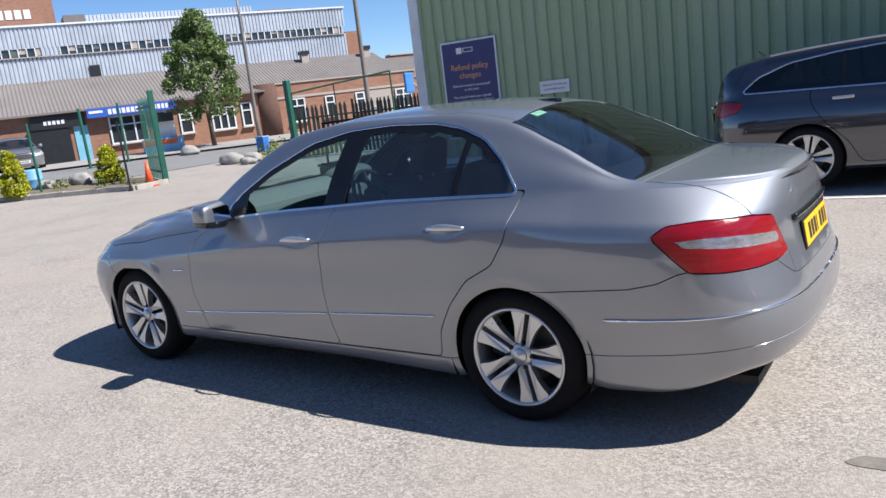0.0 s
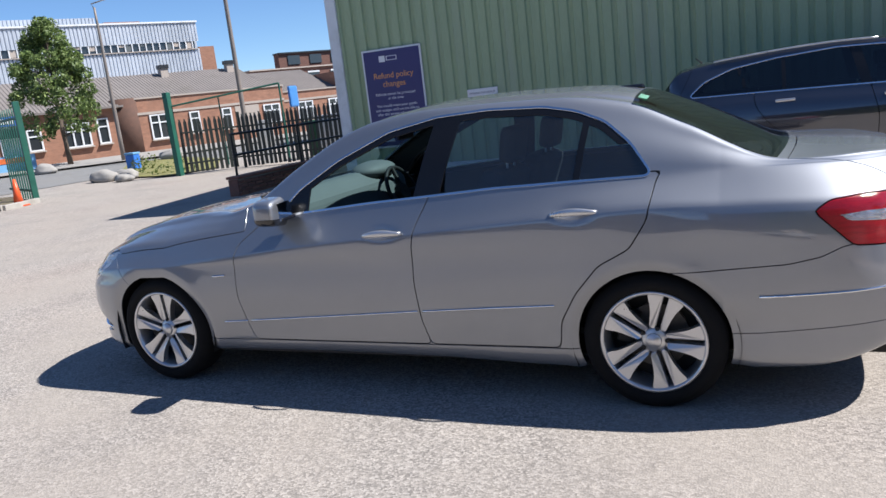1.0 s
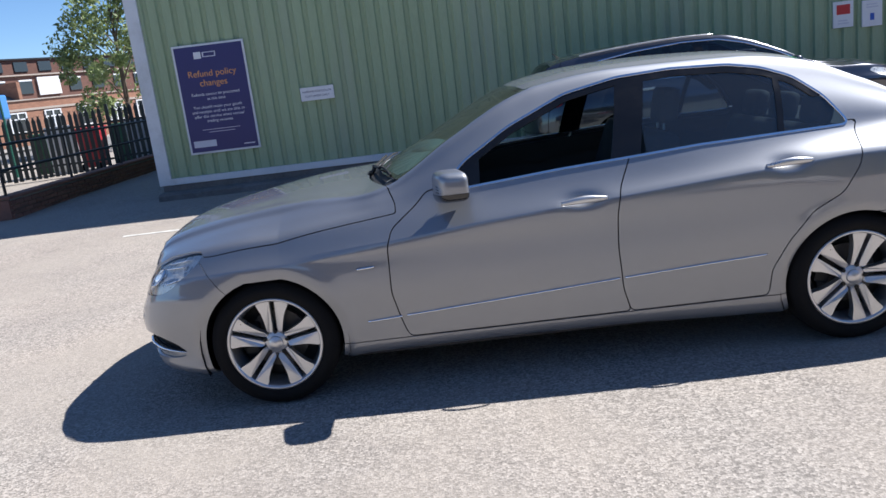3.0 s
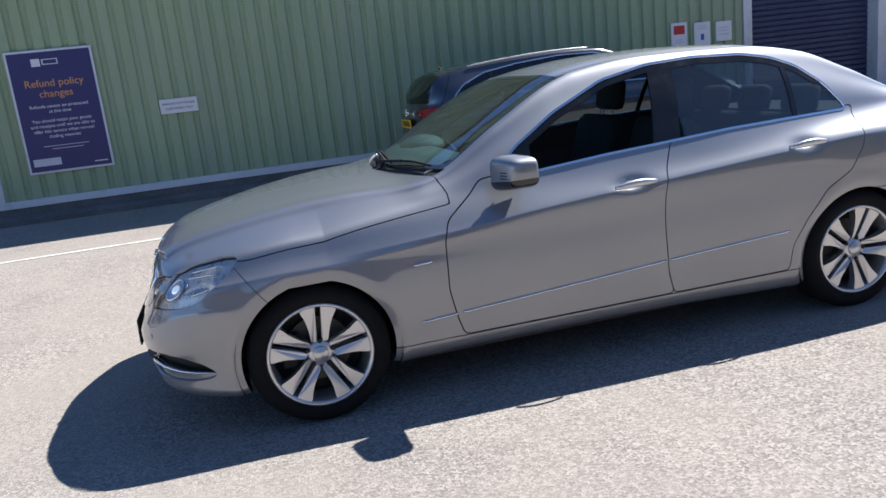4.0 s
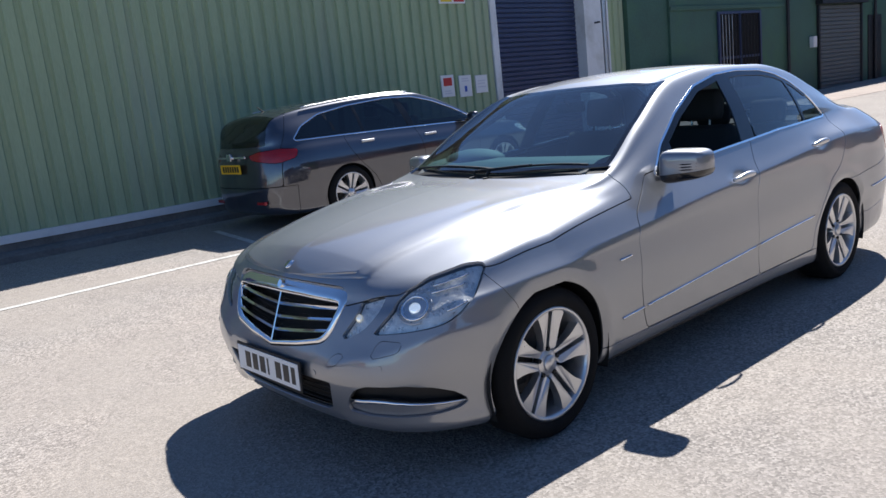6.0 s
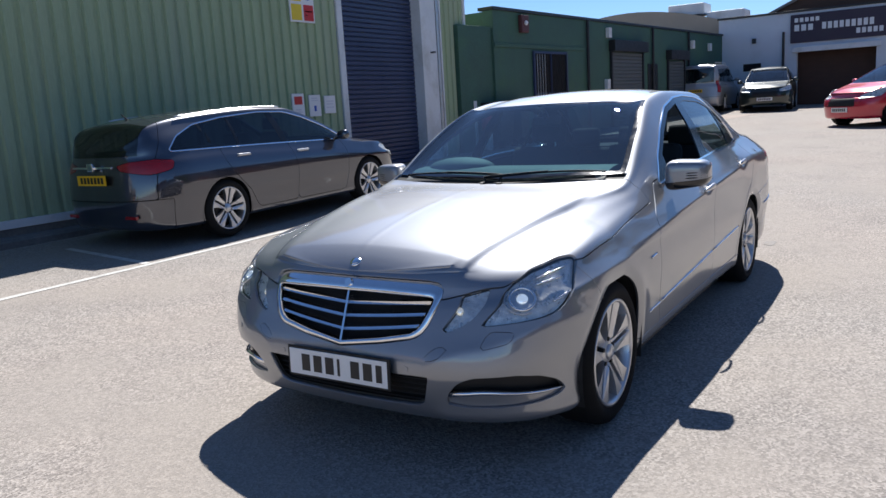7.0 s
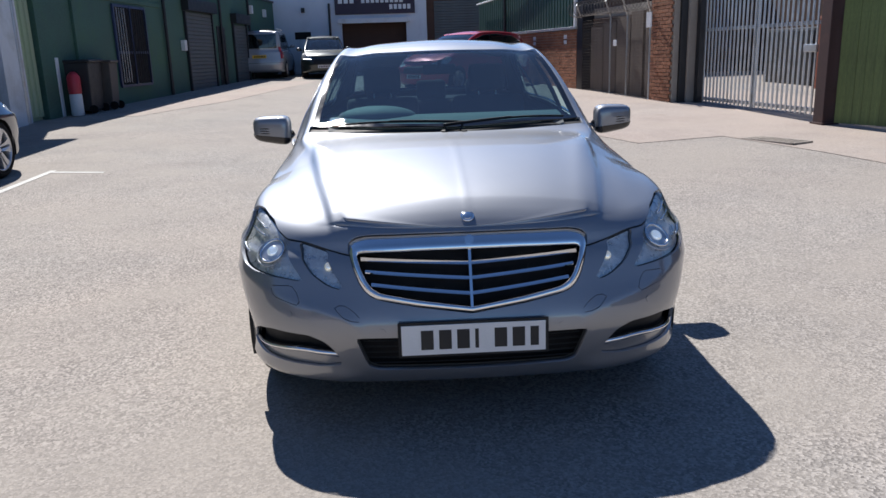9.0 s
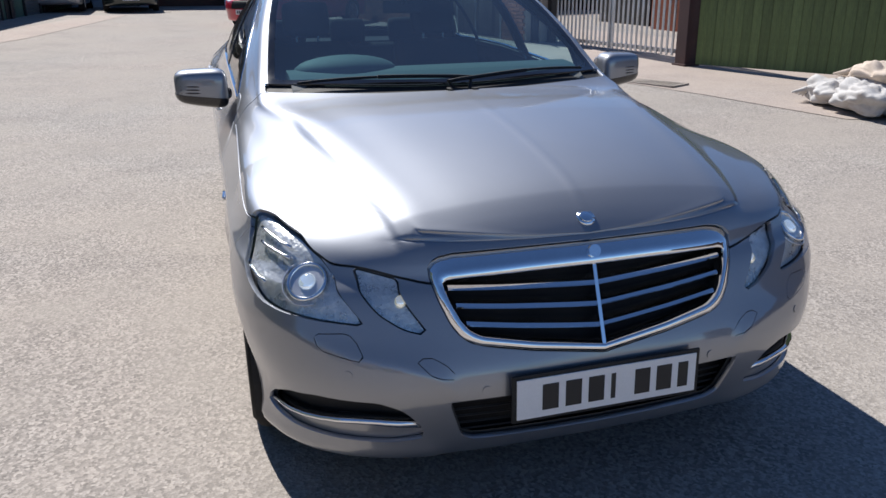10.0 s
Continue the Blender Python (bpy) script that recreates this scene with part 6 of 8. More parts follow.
wbox("sign_board", -3.1, .35, 2.42, 3.52, .02, .09, mat("aubergine_sign", (0.022, 0.012, 0.035), 0.45, vary=0.1), "dark purple sign board with pale lettering bars")
for a, b, z0, z1 in ((-2.95, -2.0, 3.22, 3.38), (-2.95, -2.2, 2.88, 3.12), (-1.95, -.1, 2.88, 3.14), (-.75, .22, 2.60, 2.80)):
    n = int((b - a) / .19)
    for k in range(n):
        x0 = a + k * (b - a) / n
        wbox("bar", x0, x0 + (b - a) / n * .70, z0, z1, .09, .10, BAR_WHITE)
wbox("window", -4.9, -4.2, 1.45, 1.75, .0, .02, DARKVOID)
wbox("lamp", -4.55, -4.40, 2.55, 2.75, .0, .14, BLACK_METAL)
bm = M()
rod(bm, (-3.35, -.09, 0), (-3.35, -.09, 2.9), .05)
part("drainpipe", bm, BLACK_METAL, wg)
gable = thing("gabled_workshop", (-30.6, 0, .72), "brown brick workshop with a low gable behind the white garage", "building", rz=90)
DARKBRICK_FAR = mat("brown_brick_far", (0.085, 0.048, 0.035), 0.9, vary=0.25, scale=2, stretch=(1, 1, 4))
bm = M()
prism(bm, [(-5.4, -.3), (9.4, -.3), (9.4, 3.35), (1.9, 3.55), (-1.25, 4.95), (-4.2, 3.6), (-5.4, 3.5)], .0, 12, "y")
part("wall", bm, DARKBRICK_FAR, gable)
bm = M()
prism(bm, [(-4.5, 3.55), (-1.25, 5.02), (2.2, 3.55), (2.2, 3.45), (-1.25, 4.88), (-4.5, 3.45)], -.12, 12, "y")
part("roof", bm, ROOF_GREY, gable)
wbox("front_wall", .85, 9.5, -.3, 3.3, .02, .22, DARKBRICK_FAR, "", gable)
shutter(gable, 1.2, 3.7, 0, 2.95, -.24, SHUT_GREY, "closed dull grey roller shutter", -1, .112)
barrel = thing("barrel_roofed_hall", (-40, -10.2, .1), "distant hall with a beige curved roof behind the units", "building")
bm = M()
arc = [(-6.5 + 13 * k / 24, 3.5 + 1.6 * math.sin(math.pi * k / 24)) for k in range(25)]
prism(bm, [(-6.5, 0)] + arc + [(6.5, 0)], -8, 9, "x")
part("hall", bm, mat("beige_roofing", (0.42, 0.35, 0.27), 0.8, vary=0.1, scale=1), barrel)
for x, y, z in ((8.0, 2.5, 4.75), (8.0, 4.2, 4.3), (3, 1, 5.0)):
    bm = M()
    box(bm, (x - .9, y - .8, z), (x + .4, y + .8, z + .5), .05)
    part("roof_vent", bm, WHITE_TRIM, barrel)

# ---- brick boundary, mesh fence, steel gate and green boards ----
rw = thing("brick_boundary", (-19, 3.6, .42), "red brick boundary wall with green ribbed sheeting above", "wall", rz=math.degrees(math.atan2(1.7, 8)))
# own x runs towards the gate; its front faces own -y


def rbox(name, x0, x1, y0, y1, z0, z1, material, label="", parent=rw, bev=.006):
    bm = M()
    box(bm, (x0, y0, z0), (x1, y1, z1), bev)
    return part(name, bm, material, parent, label)


rbox("wall", -5, 3.40, .03, .30, -.4, 1.48, MORTAR)
brick_face(rw, -5, 3.40, -.1, 1.48, .03, BRICK, 0)
for x in (.35, 2.6):
    for z in (1.12, 1.26):
        rbox("air_brick", x, x + .18, -.012, .0, z, z + .10, WHITE_RENDER)
rbox("sheet_sill", -5, 3.45, -.06, .05, 1.48, 1.55, GALV)
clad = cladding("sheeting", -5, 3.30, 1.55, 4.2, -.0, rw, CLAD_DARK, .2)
clad.rotation_euler = (0, 0, math.pi)
clad.location = (-1.7, 0.0, 0)
rbox("flashing", 3.30, 3.42, -.05, .3, 1.5, 4.2, WHITE_TRIM)
bm = M()
tube(bm, [(-4.9, -.10, 2.62), (-1.96, -.10, 2.70), (.92, -.10, 3.45), (3.4, -.10, 4.1)], .03, 6)
part("verge_trim", bm, WHITE_TRIM, rw)
bm = M()
rod(bm, (-1.98, -.09, -.1), (-1.98, -.09, 2.7), .045)
part("downpipe", bm, BLACK_METAL, rw)
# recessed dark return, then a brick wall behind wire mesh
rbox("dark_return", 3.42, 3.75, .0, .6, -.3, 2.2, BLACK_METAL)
rbox("wall", 3.75, 8.15, .33, .55, -.4, 1.95, MORTAR)
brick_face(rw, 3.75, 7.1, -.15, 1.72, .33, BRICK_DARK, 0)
brick_face(rw, 7.15, 7.98, -.15, 1.95, .06, BRICK, 300)
rbox("pier", 7.13, 8.0, .07, .40, -.3, 1.97, MORTAR)
WOODPANEL = mat("grey_weathered_boards", (0.15, 0.12, 0.10), 0.9, vary=0.35, scale=2, stretch=(6, 6, .6))
for k, (x0, x1) in enumerate(((3.85, 4.5), (4.55, 5.2), (5.25, 5.9), (5.95, 6.5), (6.62, 7.05))):
    rbox("panel", x0, x1, .20, .28, -.12, 1.5 + .09 * k, WOODPANEL)
DULLWIRE = mat("dull_wire", (0.17, 0.15, 0.135), 0.8, 0.2, vary=0.25, scale=6)
mesh_f = thing("wire_mesh_fence", (-19, 3.6, .42), "sagging chain-link fence with barbed wire on cranked brackets", "fence", rz=math.degrees(math.atan2(1.7, 8)))
bm = M()
for k in range(62):
    x = 3.6 + k * .056
    tube(bm, [(x, .02 + .03 * noise.noise((x, 0, 1)), -.15), (x + .0, .02 + .03 * noise.noise((x, 5, 1)), 1.6 + .06 * (x - 3.6))], .003, 3)
for k in range(26):
    z = -.1 + k * .07
    tube(bm, [(3.6, .02, z), (5.2, .04, z + .02), (7.05, .02, z + .06)], .003, 3)
tagged(part("wire_mesh", bm, DULLWIRE, mesh_f), kind="stuff")
for x in (3.62, 5.22, 6.05, 7.08):
    bm = M()
    tube(bm, [(x, .05, -.2), (x, .05, 1.7), (x + .25, -.22, 2.05)], .022, 8)
    part("bracket_post", bm, GALV, mesh_f)
for k in range(2):
    bm = M()
    pts = [(3.4 + t * .0165, -.08 + .19 * math.cos(t * .62 + k * 2), 1.95 + .19 * math.sin(t * .62 + k * 2) + .02 * noise.noise((t * .1, k, 0))) for t in range(0, 230)]
    tube(bm, pts, .006, 3)
    tagged(part("razor_wire", bm, DULLWIRE, mesh_f, "loose razor wire coil"), kind="stuff")
rbox("notice", 6.98, 7.2, -.0, .02, 1.38, 1.70, BAR_WHITE, "white notice", mesh_f)
rbox("notice", 5.5, 5.66, -.02, .0, 1.02, 1.16, BAR_WHITE, "small white tag", mesh_f)

gate = thing("steel_gate", (-10.95, 5.90, .24), "tall galvanised double gate of upright bars, shut", "gate", rz=math.degrees(math.atan2(.40, 3.75)))
GL = 3.80
for x0, x1 in ((0.05, GL / 2 - .02), (GL / 2 + .02, GL - .05)):
    for z in (.10, 1.45, 2.75):
        bm = M()
        box(bm, (x0, -.03, z - .03), (x1, .03, z + .03))
        part("rail", bm, GALV, gate)
for k in range(27):
    bm = M()
    x = .10 + k * (GL - .2) / 26
    box(bm, (x - .022, -.052, .03), (x + .022, -.032, 2.95), .004)
    part("upright", bm, GALV, gate)
for x in (GL / 2 - .03, GL / 2 + .03):
    bm = M()
    box(bm, (x - .025, -.03, .03), (x + .025, .03, 2.9), .004)
    part("stile", bm, GALV, gate)
bm = M()
box(bm, (GL - .35, -.10, 1.0), (GL - .02, -.05, 1.12), .01)
part("lock_box", bm, GALV, gate)
for at, w, h, material, label in (((-11.25, 5.55, .26), .20, 3.2, BLACK_METAL, "tall dark steel gate post"), ((-11.05, 5.85, .25), .14, 3.2, BLACK_METAL, "dark painted steel gate post"), ((-7.0, 6.34, .15), .24, 3.1, mat("brown_oxide_steel", (0.045, 0.022, 0.022), 0.7, vary=0.3, scale=3, dirt=(0.09, 0.04, 0.03)), "rust-brown square steel gate post")):
    p_ = thing("gate_post", at, label, "post", "posts of the steel gate", rz=8)
    bm = M()
    box(bm, (-w / 2, -w / 2, -.1), (w / 2, w / 2, h), .012)
    part("post", bm, material, p_)
    bm = M()
    box(bm, (-w / 2 - .03, -w / 2 - .03, -.06), (w / 2 + .03, w / 2 + .03, .02), .006)
    part("base", bm, material, p_)
rp = thing("rusty_panel", (-11.85, 5.62, .26), "rust-red steel panel beside the gate", "panel", rz=20)
bm = M()
box(bm, (-.55, -.02, -.05), (.52, .02, 2.35), .006)
part("sheet", bm, RUST, rp)
for z in (.5, 1.4):
    bm = M()
    rod(bm, (.45, -.05, z), (.62, -.05, z), .025, n=8)
    part("hinge", bm, BLACK_METAL, rp)
# added dark wall and boxes stand in for the shaded yard behind the gate
yard = thing("shaded_yard_backdrop", (-13, 13.2, .2), "added dark brick backdrop for the shaded yard behind the steel gate", "building", rz=8)
bm = M()
box(bm, (-9, 0, -.2), (12, .3, 4.6))
box(bm, (-9, -7, -.2), (-8.8, 0, 3.2))
part("wall", bm, DARKBRICK_FAR, yard)
for x0, x1, y0, h, material in ((-3.6, -1.5, -3.2, 1.55, BIN), (-.9, .9, -3.6, 1.8, RUST), (1.4, 3.6, -3.0, 1.5, SHUTTER_NAVY)):
    bm = M()
    box(bm, (x0, y0, 0), (x1, y0 + 2.0, h), .08)
    part("stand_in_box", bm, material, yard)

bf = thing("green_board_fence", (-6.82, 6.40, .14), "tall fence of close green-stained boards", "fence", rz=24)
for k in range(36):
    bm = M()
    hgt = 3.0 + random.uniform(-.03, .03)
    box(bm, (0, -.012, .03), (.142, .012, hgt), .003)
    ob = part("board", bm, WOOD_GREEN, bf)
    ob.matrix_basis = pose(k * .145, random.uniform(-.006, .006), 0, 0, 0, random.uniform(-.6, .6))
for z in (.5, 1.5, 2.5):
    bm = M()
    box(bm, (0, .02, z), (5.3, .07, z + .09))
    part("rail", bm, WOOD_GREEN, bf)
for x, z in ((2.62, 1.55), (2.62, 1.85)):
    bm = M()
    box(bm, (x - .05, -.035, z), (x + .03, -.012, z + .14), .008)
    part("bolt", bm, BLACK_METAL, bf)

# white sacks
SACK = mat("white_woven_sack", (0.50, 0.485, 0.47), 0.8, vary=0.12, scale=5, grain=120, bump=0.4, depth=.01, dirt=(0.36, 0.32, 0.28))
SACK2 = mat("buff_woven_sack", (0.55, 0.46, 0.38), 0.85, vary=0.15, scale=5, grain=120, bump=0.4, depth=.01)
for at, size, material, sd_, rz, label in (((-3.25, 5.85, .18), (.36, .26, .17), SACK, 1, 20, "full white woven sack slumped on the ground"), ((-2.75, 5.75, .20), (.46, .30, .20), SACK, 2, -15, "full white woven sack slumped on the ground"),
                                           ((-2.35, 6.1, .19), (.40, .28, .18), SACK, 3, 40, "full white woven sack slumped on the ground"), ((-2.75, 5.95, .43), (.42, .28, .13), SACK2, 4, 5, "buff woven sack lying on the white ones")):
    sk = thing("sack", (at[0], at[1], G(at[0], at[1])), label, "sack", "heap of sacks", rz=rz)
    bm = M()
    vs = blob(bm, (0, 0, at[2]), size, sd_, .45, 5, 1.3)
    for v in bm.verts:
        v.co += Vector(v.co).normalized() * (.05 * noise.noise(v.co * 6 + Vector((sd_, 0, 0))) - .032 * max(0, 1 - 3.2 * abs(noise.noise(Vector((v.co.x * 5, v.co.y * 9, v.co.z * 7)) + Vector((sd_, 4, 0))))) + .014 * abs(noise.noise(v.co * 17 + Vector((sd_, 9, 0)))))
        v.co.z = max(v.co.z, at[2] - size[2] * .82)
    part("sack_body", bm, material, sk, "", True)
    bm = M()
    for k in range(4):
        a = .5 * k - .7
        tube(bm, [(-size[0] * .9, 0, at[2]), (-size[0] * 1.12, .05 * a, at[2] - .02), (-size[0] * 1.35, .16 * a, at[2] - .05 - .02 * k)], [.05, .03, .012], 6)
    part("tied_neck", bm, material, sk, "", True)


# ---- other vehicles ----
def add(keys, d):
    return [(x, v + d) for x, v in keys]


def other_car(name, at, rz, spec, label, group=""):
    """A parked car from a few design curves: body, doors, glass, lamps, plates, mirrors and wheels."""
    s = spec
    xf, xr, w, wb = s["nose"], s["tail"], s["w"], s["wb"] / 2
    belt, drop = s["belt"], s.get("drop", .0)
    flat = lambda v: [(-4, v), (4, v)]
    rows = [
        dict(w=flat(w - .17), xf=xf - .22, xr=xr + .18, z=flat(.21)),
        dict(w=flat(w - .05), xf=xf - .07, xr=xr + .05, z=[(-4, .30), (-wb, .22), (wb, .22), (4, .22)]),
        dict(w=flat(w - .03), xf=xf - .02, xr=xr + .01, z=flat(.36)),
        dict(w=flat(w - .012), xf=xf, xr=xr, z=flat(.50)),
        dict(w=flat(w - .002), xf=xf - .03, xr=xr + .01, z=flat(.64)),
        dict(w=flat(w - .008), xf=xf - .08, xr=xr + .03, z=[(-4, .80), (0, .80), (xf, .70), (4, .70)]),
        dict(w=flat(w - .045), xf=xf - .13, xr=xr + .05, z=add(belt, -.085)),
        dict(w=flat(w - .095), xf=xf - .16, xr=xr + .07, z=belt),
    ]
    for r in rows:
        r["nf"], r["nr"], r["bow"] = s.get("nf", 3.6), s.get("nr", 5.0), (.08, .04)
    sk = Skin(rows, (-wb - .25, wb), (1.1, 1.2), s["rail_y"], s["rail_z"], s["mid_z"], step=.045, end_n=s.get("end_n", 26), bulge=.02)
    v = thing(name, at, label, "car" if "van" not in name else "van", group, rz=rz)
    paint = s["paint"]
    nt_ = sk.start()
    side_ = col(8, 24, 1)
    R = s.get("wheel", .33)
    for hx in (wb, -wb):
        nt_.cut(where(disc(hx, R, R + .03), col(2, .95, 1), side_), "arch")
    glass = where(inside_of(rounded(s["dlo"], .04, 4), 0, 2), side_)
    nt_.cut(glass, "trim", "", .013)
    nt_.cut(glass, "dlo", "trim")
    for k, (x, tilt, wd) in enumerate(s["posts"]):
        nt_.cut(lambda a, x=x, t=tilt, q=wd: np.abs(a[:, 0] - x - t * (a[:, 2] - 1.0)) - q, "post%d" % k, "dlo")
    c0, h0 = s["screen"]
    scr = lambda a: np.maximum(np.maximum(a[:, 0] - c0 + .10 * (a[:, 1] / .75) ** 2, h0 - .05 * (a[:, 1] / .6) ** 2 - a[:, 0]), np.maximum(a[:, 1] - sk.rail_y(a[:, 0]) + .02, 1 - a[:, 8]))
    nt_.cut(scr, "screen")
    z0, z1, yw = s["back"]
    bk = lambda a: np.maximum(np.maximum(z0 - a[:, 2], a[:, 2] - z1), np.maximum(a[:, 1] - yw, a[:, 0] - s["back_x"]))
    nt_.cut(bk, "back")
    tl = [(sk.way(x=x) if kind == "x" else sk.way(y=x, nose=False), z) for kind, x, z in s["tail_lamp"]]
    nt_.region(where(inside_of(rounded(tl, .02, 3), 7, 2), col(0, 0, 1)), "tail_lamp", .006)
    hl = [(sk.way(x=x) if kind == "x" else sk.way(y=x), z) for kind, x, z in s["lamp"]]
    nt_.region(where(inside_of(rounded(hl, .03, 3), 7, 2), col(0, 0, -1)), "headlamp", .006)
    nt_.region(where(inside_of([(-.1, s["grille"][0]), (s["grille"][2], s["grille"][0]), (s["grille"][2] - .05, s["grille"][1]), (-.1, s["grille"][1])], 1, 2), col(0, .5, -1)), "grille", .004)
    for k, line in enumerate(s["doors"]):
        nt_.region(where(inside_of(rounded(line, .06, 4), 0, 2), side_), "door%d" % k, .007)
    nt_.region(lambda a: np.maximum(a[:, 2] - .56, a[:, 0] - xr - .38), "rear_bumper", .006)
    nt_.region(lambda a: np.maximum(a[:, 2] - .60, xf - .42 - a[:, 0]), "front_bumper", .005)
    nt_.region(lambda a: np.maximum(np.maximum(a[:, 1] - w + .13, a[:, 0] - xr - .30 - .5 * np.clip(a[:, 2] - 1.0, 0, 1)), .565 - a[:, 2]), "tailgate", .006)
    bonnet_ = lambda a: np.maximum(np.maximum(-a[:, 6] + .004, c0 + .03 - .1 * (a[:, 1] / .75) ** 2 - a[:, 0]), .2 - a[:, 0])
    nt_.region(bonnet_, "bonnet", .006)
    nt_.mesh(("",), "body", paint, v)
    for tag in ("bonnet", "front_bumper", "rear_bumper", "tailgate"):
        nt_.mesh((tag,), tag, paint, v)
    nt_.mesh(("screen",), "windscreen", s.get("glass", GLASS_TINT), v, flange=0, offset=-.003)
    nt_.mesh(("back",), "rear_window", s.get("dark_glass", GLASS_DARK), v, flange=0, offset=-.003)
    nt_.mesh(("grille",), "grille", BLACK_PLASTIC, v, flange=.02, offset=-.012)
    for half in ("left", "right"):
        for k in range(len(s["doors"])):
            d = nt_.mesh(("door%d" % k,), "door", paint, v, half)
        nt_.mesh(("trim",), "window_trim", s.get("trim", CHROME), v, half, .012, .003)
        for k in range(len(s["posts"])):
            nt_.mesh(("post%d" % k,), "window_post", BLACK_SATIN, v, half, .01)
        nt_.mesh(("dlo",), "side_window", s.get("dark_glass", GLASS_DARK), v, half, 0, -.004)
        nt_.mesh(("tail_lamp",), "tail_lamp", RED_LENS, v, half, .014, .002)
        nt_.mesh(("headlamp",), "headlight", LAMP_BOWL, v, half, .014, .001)
    shell = sk.start()
    for fn in (glass, scr, bk):
        shell.cut(fn, "x", "", .03)
    for hx in (wb, -wb):
        shell.cut(where(disc(hx, R, R + .05), col(2, .95, 1), side_), "x")
    shell.mesh(("",), "inner_shell", DARKVOID, v, flange=0, offset=-.02)
    for hx in (wb, -wb):
        for sd in (1, -1):
            make_wheel("wheel", v, (hx, sd * (w - .115), R), sd, R, s.get("rim", .23), .21, s.get("spokes", 5), s.get("twin", True), turn=12 * sd)
            bm = M()
            ins = [bm.verts.new((hx + (R + .05) * math.cos(t), sd * (w - .30), R + (R + .05) * math.sin(t))) for t in np.linspace(-.3, math.pi + .3, 20)]
            outs = [bm.verts.new((q.co.x, sd * (w - .03), q.co.z)) for q in ins]
            for i in range(19):
                bm.faces.new((ins[i], ins[i + 1], outs[i + 1], outs[i]))
            bm.faces.new(ins)
            part("wheel_housing", bm, BLACK_PLASTIC, v)
    bm = M()
    box(bm, (xr + .25, -w + .28, .20), (xf - .25, w - .28, .24))
    box(bm, (-wb + .38, -w + .06, .21), (wb - .38, w - .06, .25))
    box(bm, (-wb, -w + .2, .45), (wb - .3, w - .2, .80), .05)      # seats and floor as one dark mass low in the cabin
    part("underside", bm, BLACK_PLASTIC, v)
    for x, y in ((s.get("seat", .0), .36), (s.get("seat", .0), -.36)):
        bm = M()
        box(bm, (x - .06, y - .22, .75), (x + .06, y + .22, 1.16), .05)
        box(bm, (x - .10, y - .12, 1.18), (x - .01, y + .12, 1.34), .035)
        part("front_seat", bm, CABIN, v)
    for x, z, material, sgn in ((xf - .005, s.get("plate_f", .42), PLATE_WHITE, 1), (xr - .012, s.get("plate_r", .85), PLATE_YELLOW, -1)):
        pl = new("number_plate")
        pl.parent = v
        pl.matrix_basis = pose(x, 0, z)
        bm = M()
        box(bm, (-.004, -.26, -.056), (.004, .26, .056), .002)
        part("plate", bm, material, pl)
        for k in range(7):
            bm = M()
            y = -.22 + k * .063
            box(bm, (sgn * .0045 - .001, y, -.035), (sgn * .0045 + .001, y + .042, .035))
            part("bar", bm, PLATE_INK, pl)
    mx, mz = s["mirror"]
    for sd in (1, -1):
        mir = new("door_mirror")
        mir.parent = v
        bm = M()
        for q in bmesh.ops.create_uvsphere(bm, u_segments=18, v_segments=12, radius=1)["verts"]:
            x, y, z = (math.copysign(abs(c_) ** .78, c_) for c_ in q.co)
            q.co = Vector((mx + x * .06, sd * (w + .045 + y * .095), mz + z * .068))
        part("housing", bm, s.get("mirror_paint", paint), mir, "", True)
        bm = M()
        rod(bm, (mx, sd * (w - .10), mz - .05), (mx, sd * (w + .02), mz - .03), .02, n=8)
        part("arm", bm, BLACK_PLASTIC, mir)
        for hx, hz in s["handles"]:
            bm = M()
            box(bm, (hx - .10, sd * (w - .035) - .012, hz - .014), (hx + .10, sd * (w - .035) + .022, hz + .014), .010)
            part("handle", bm, s.get("handle_mat", paint), v)
    return v, sk


GLASS_DARK = glass_mat("privacy_glass", (0.22, 0.24, 0.27))
SLATE = paint_mat("slate_grey_paint", (0.030, 0.034, 0.052), 0.7, 0.28, flake=.02, ior=1.9)
REDPAINT = paint_mat("red_paint", (0.48, 0.006, 0.03), 0.25, 0.35)
VANGREY = paint_mat("pale_grey_paint", (0.33, 0.33, 0.34), 0.55, 0.38)
DULLPAINT = paint_mat("dull_silver_paint", (0.20, 0.20, 0.21), 0.4, 0.35)

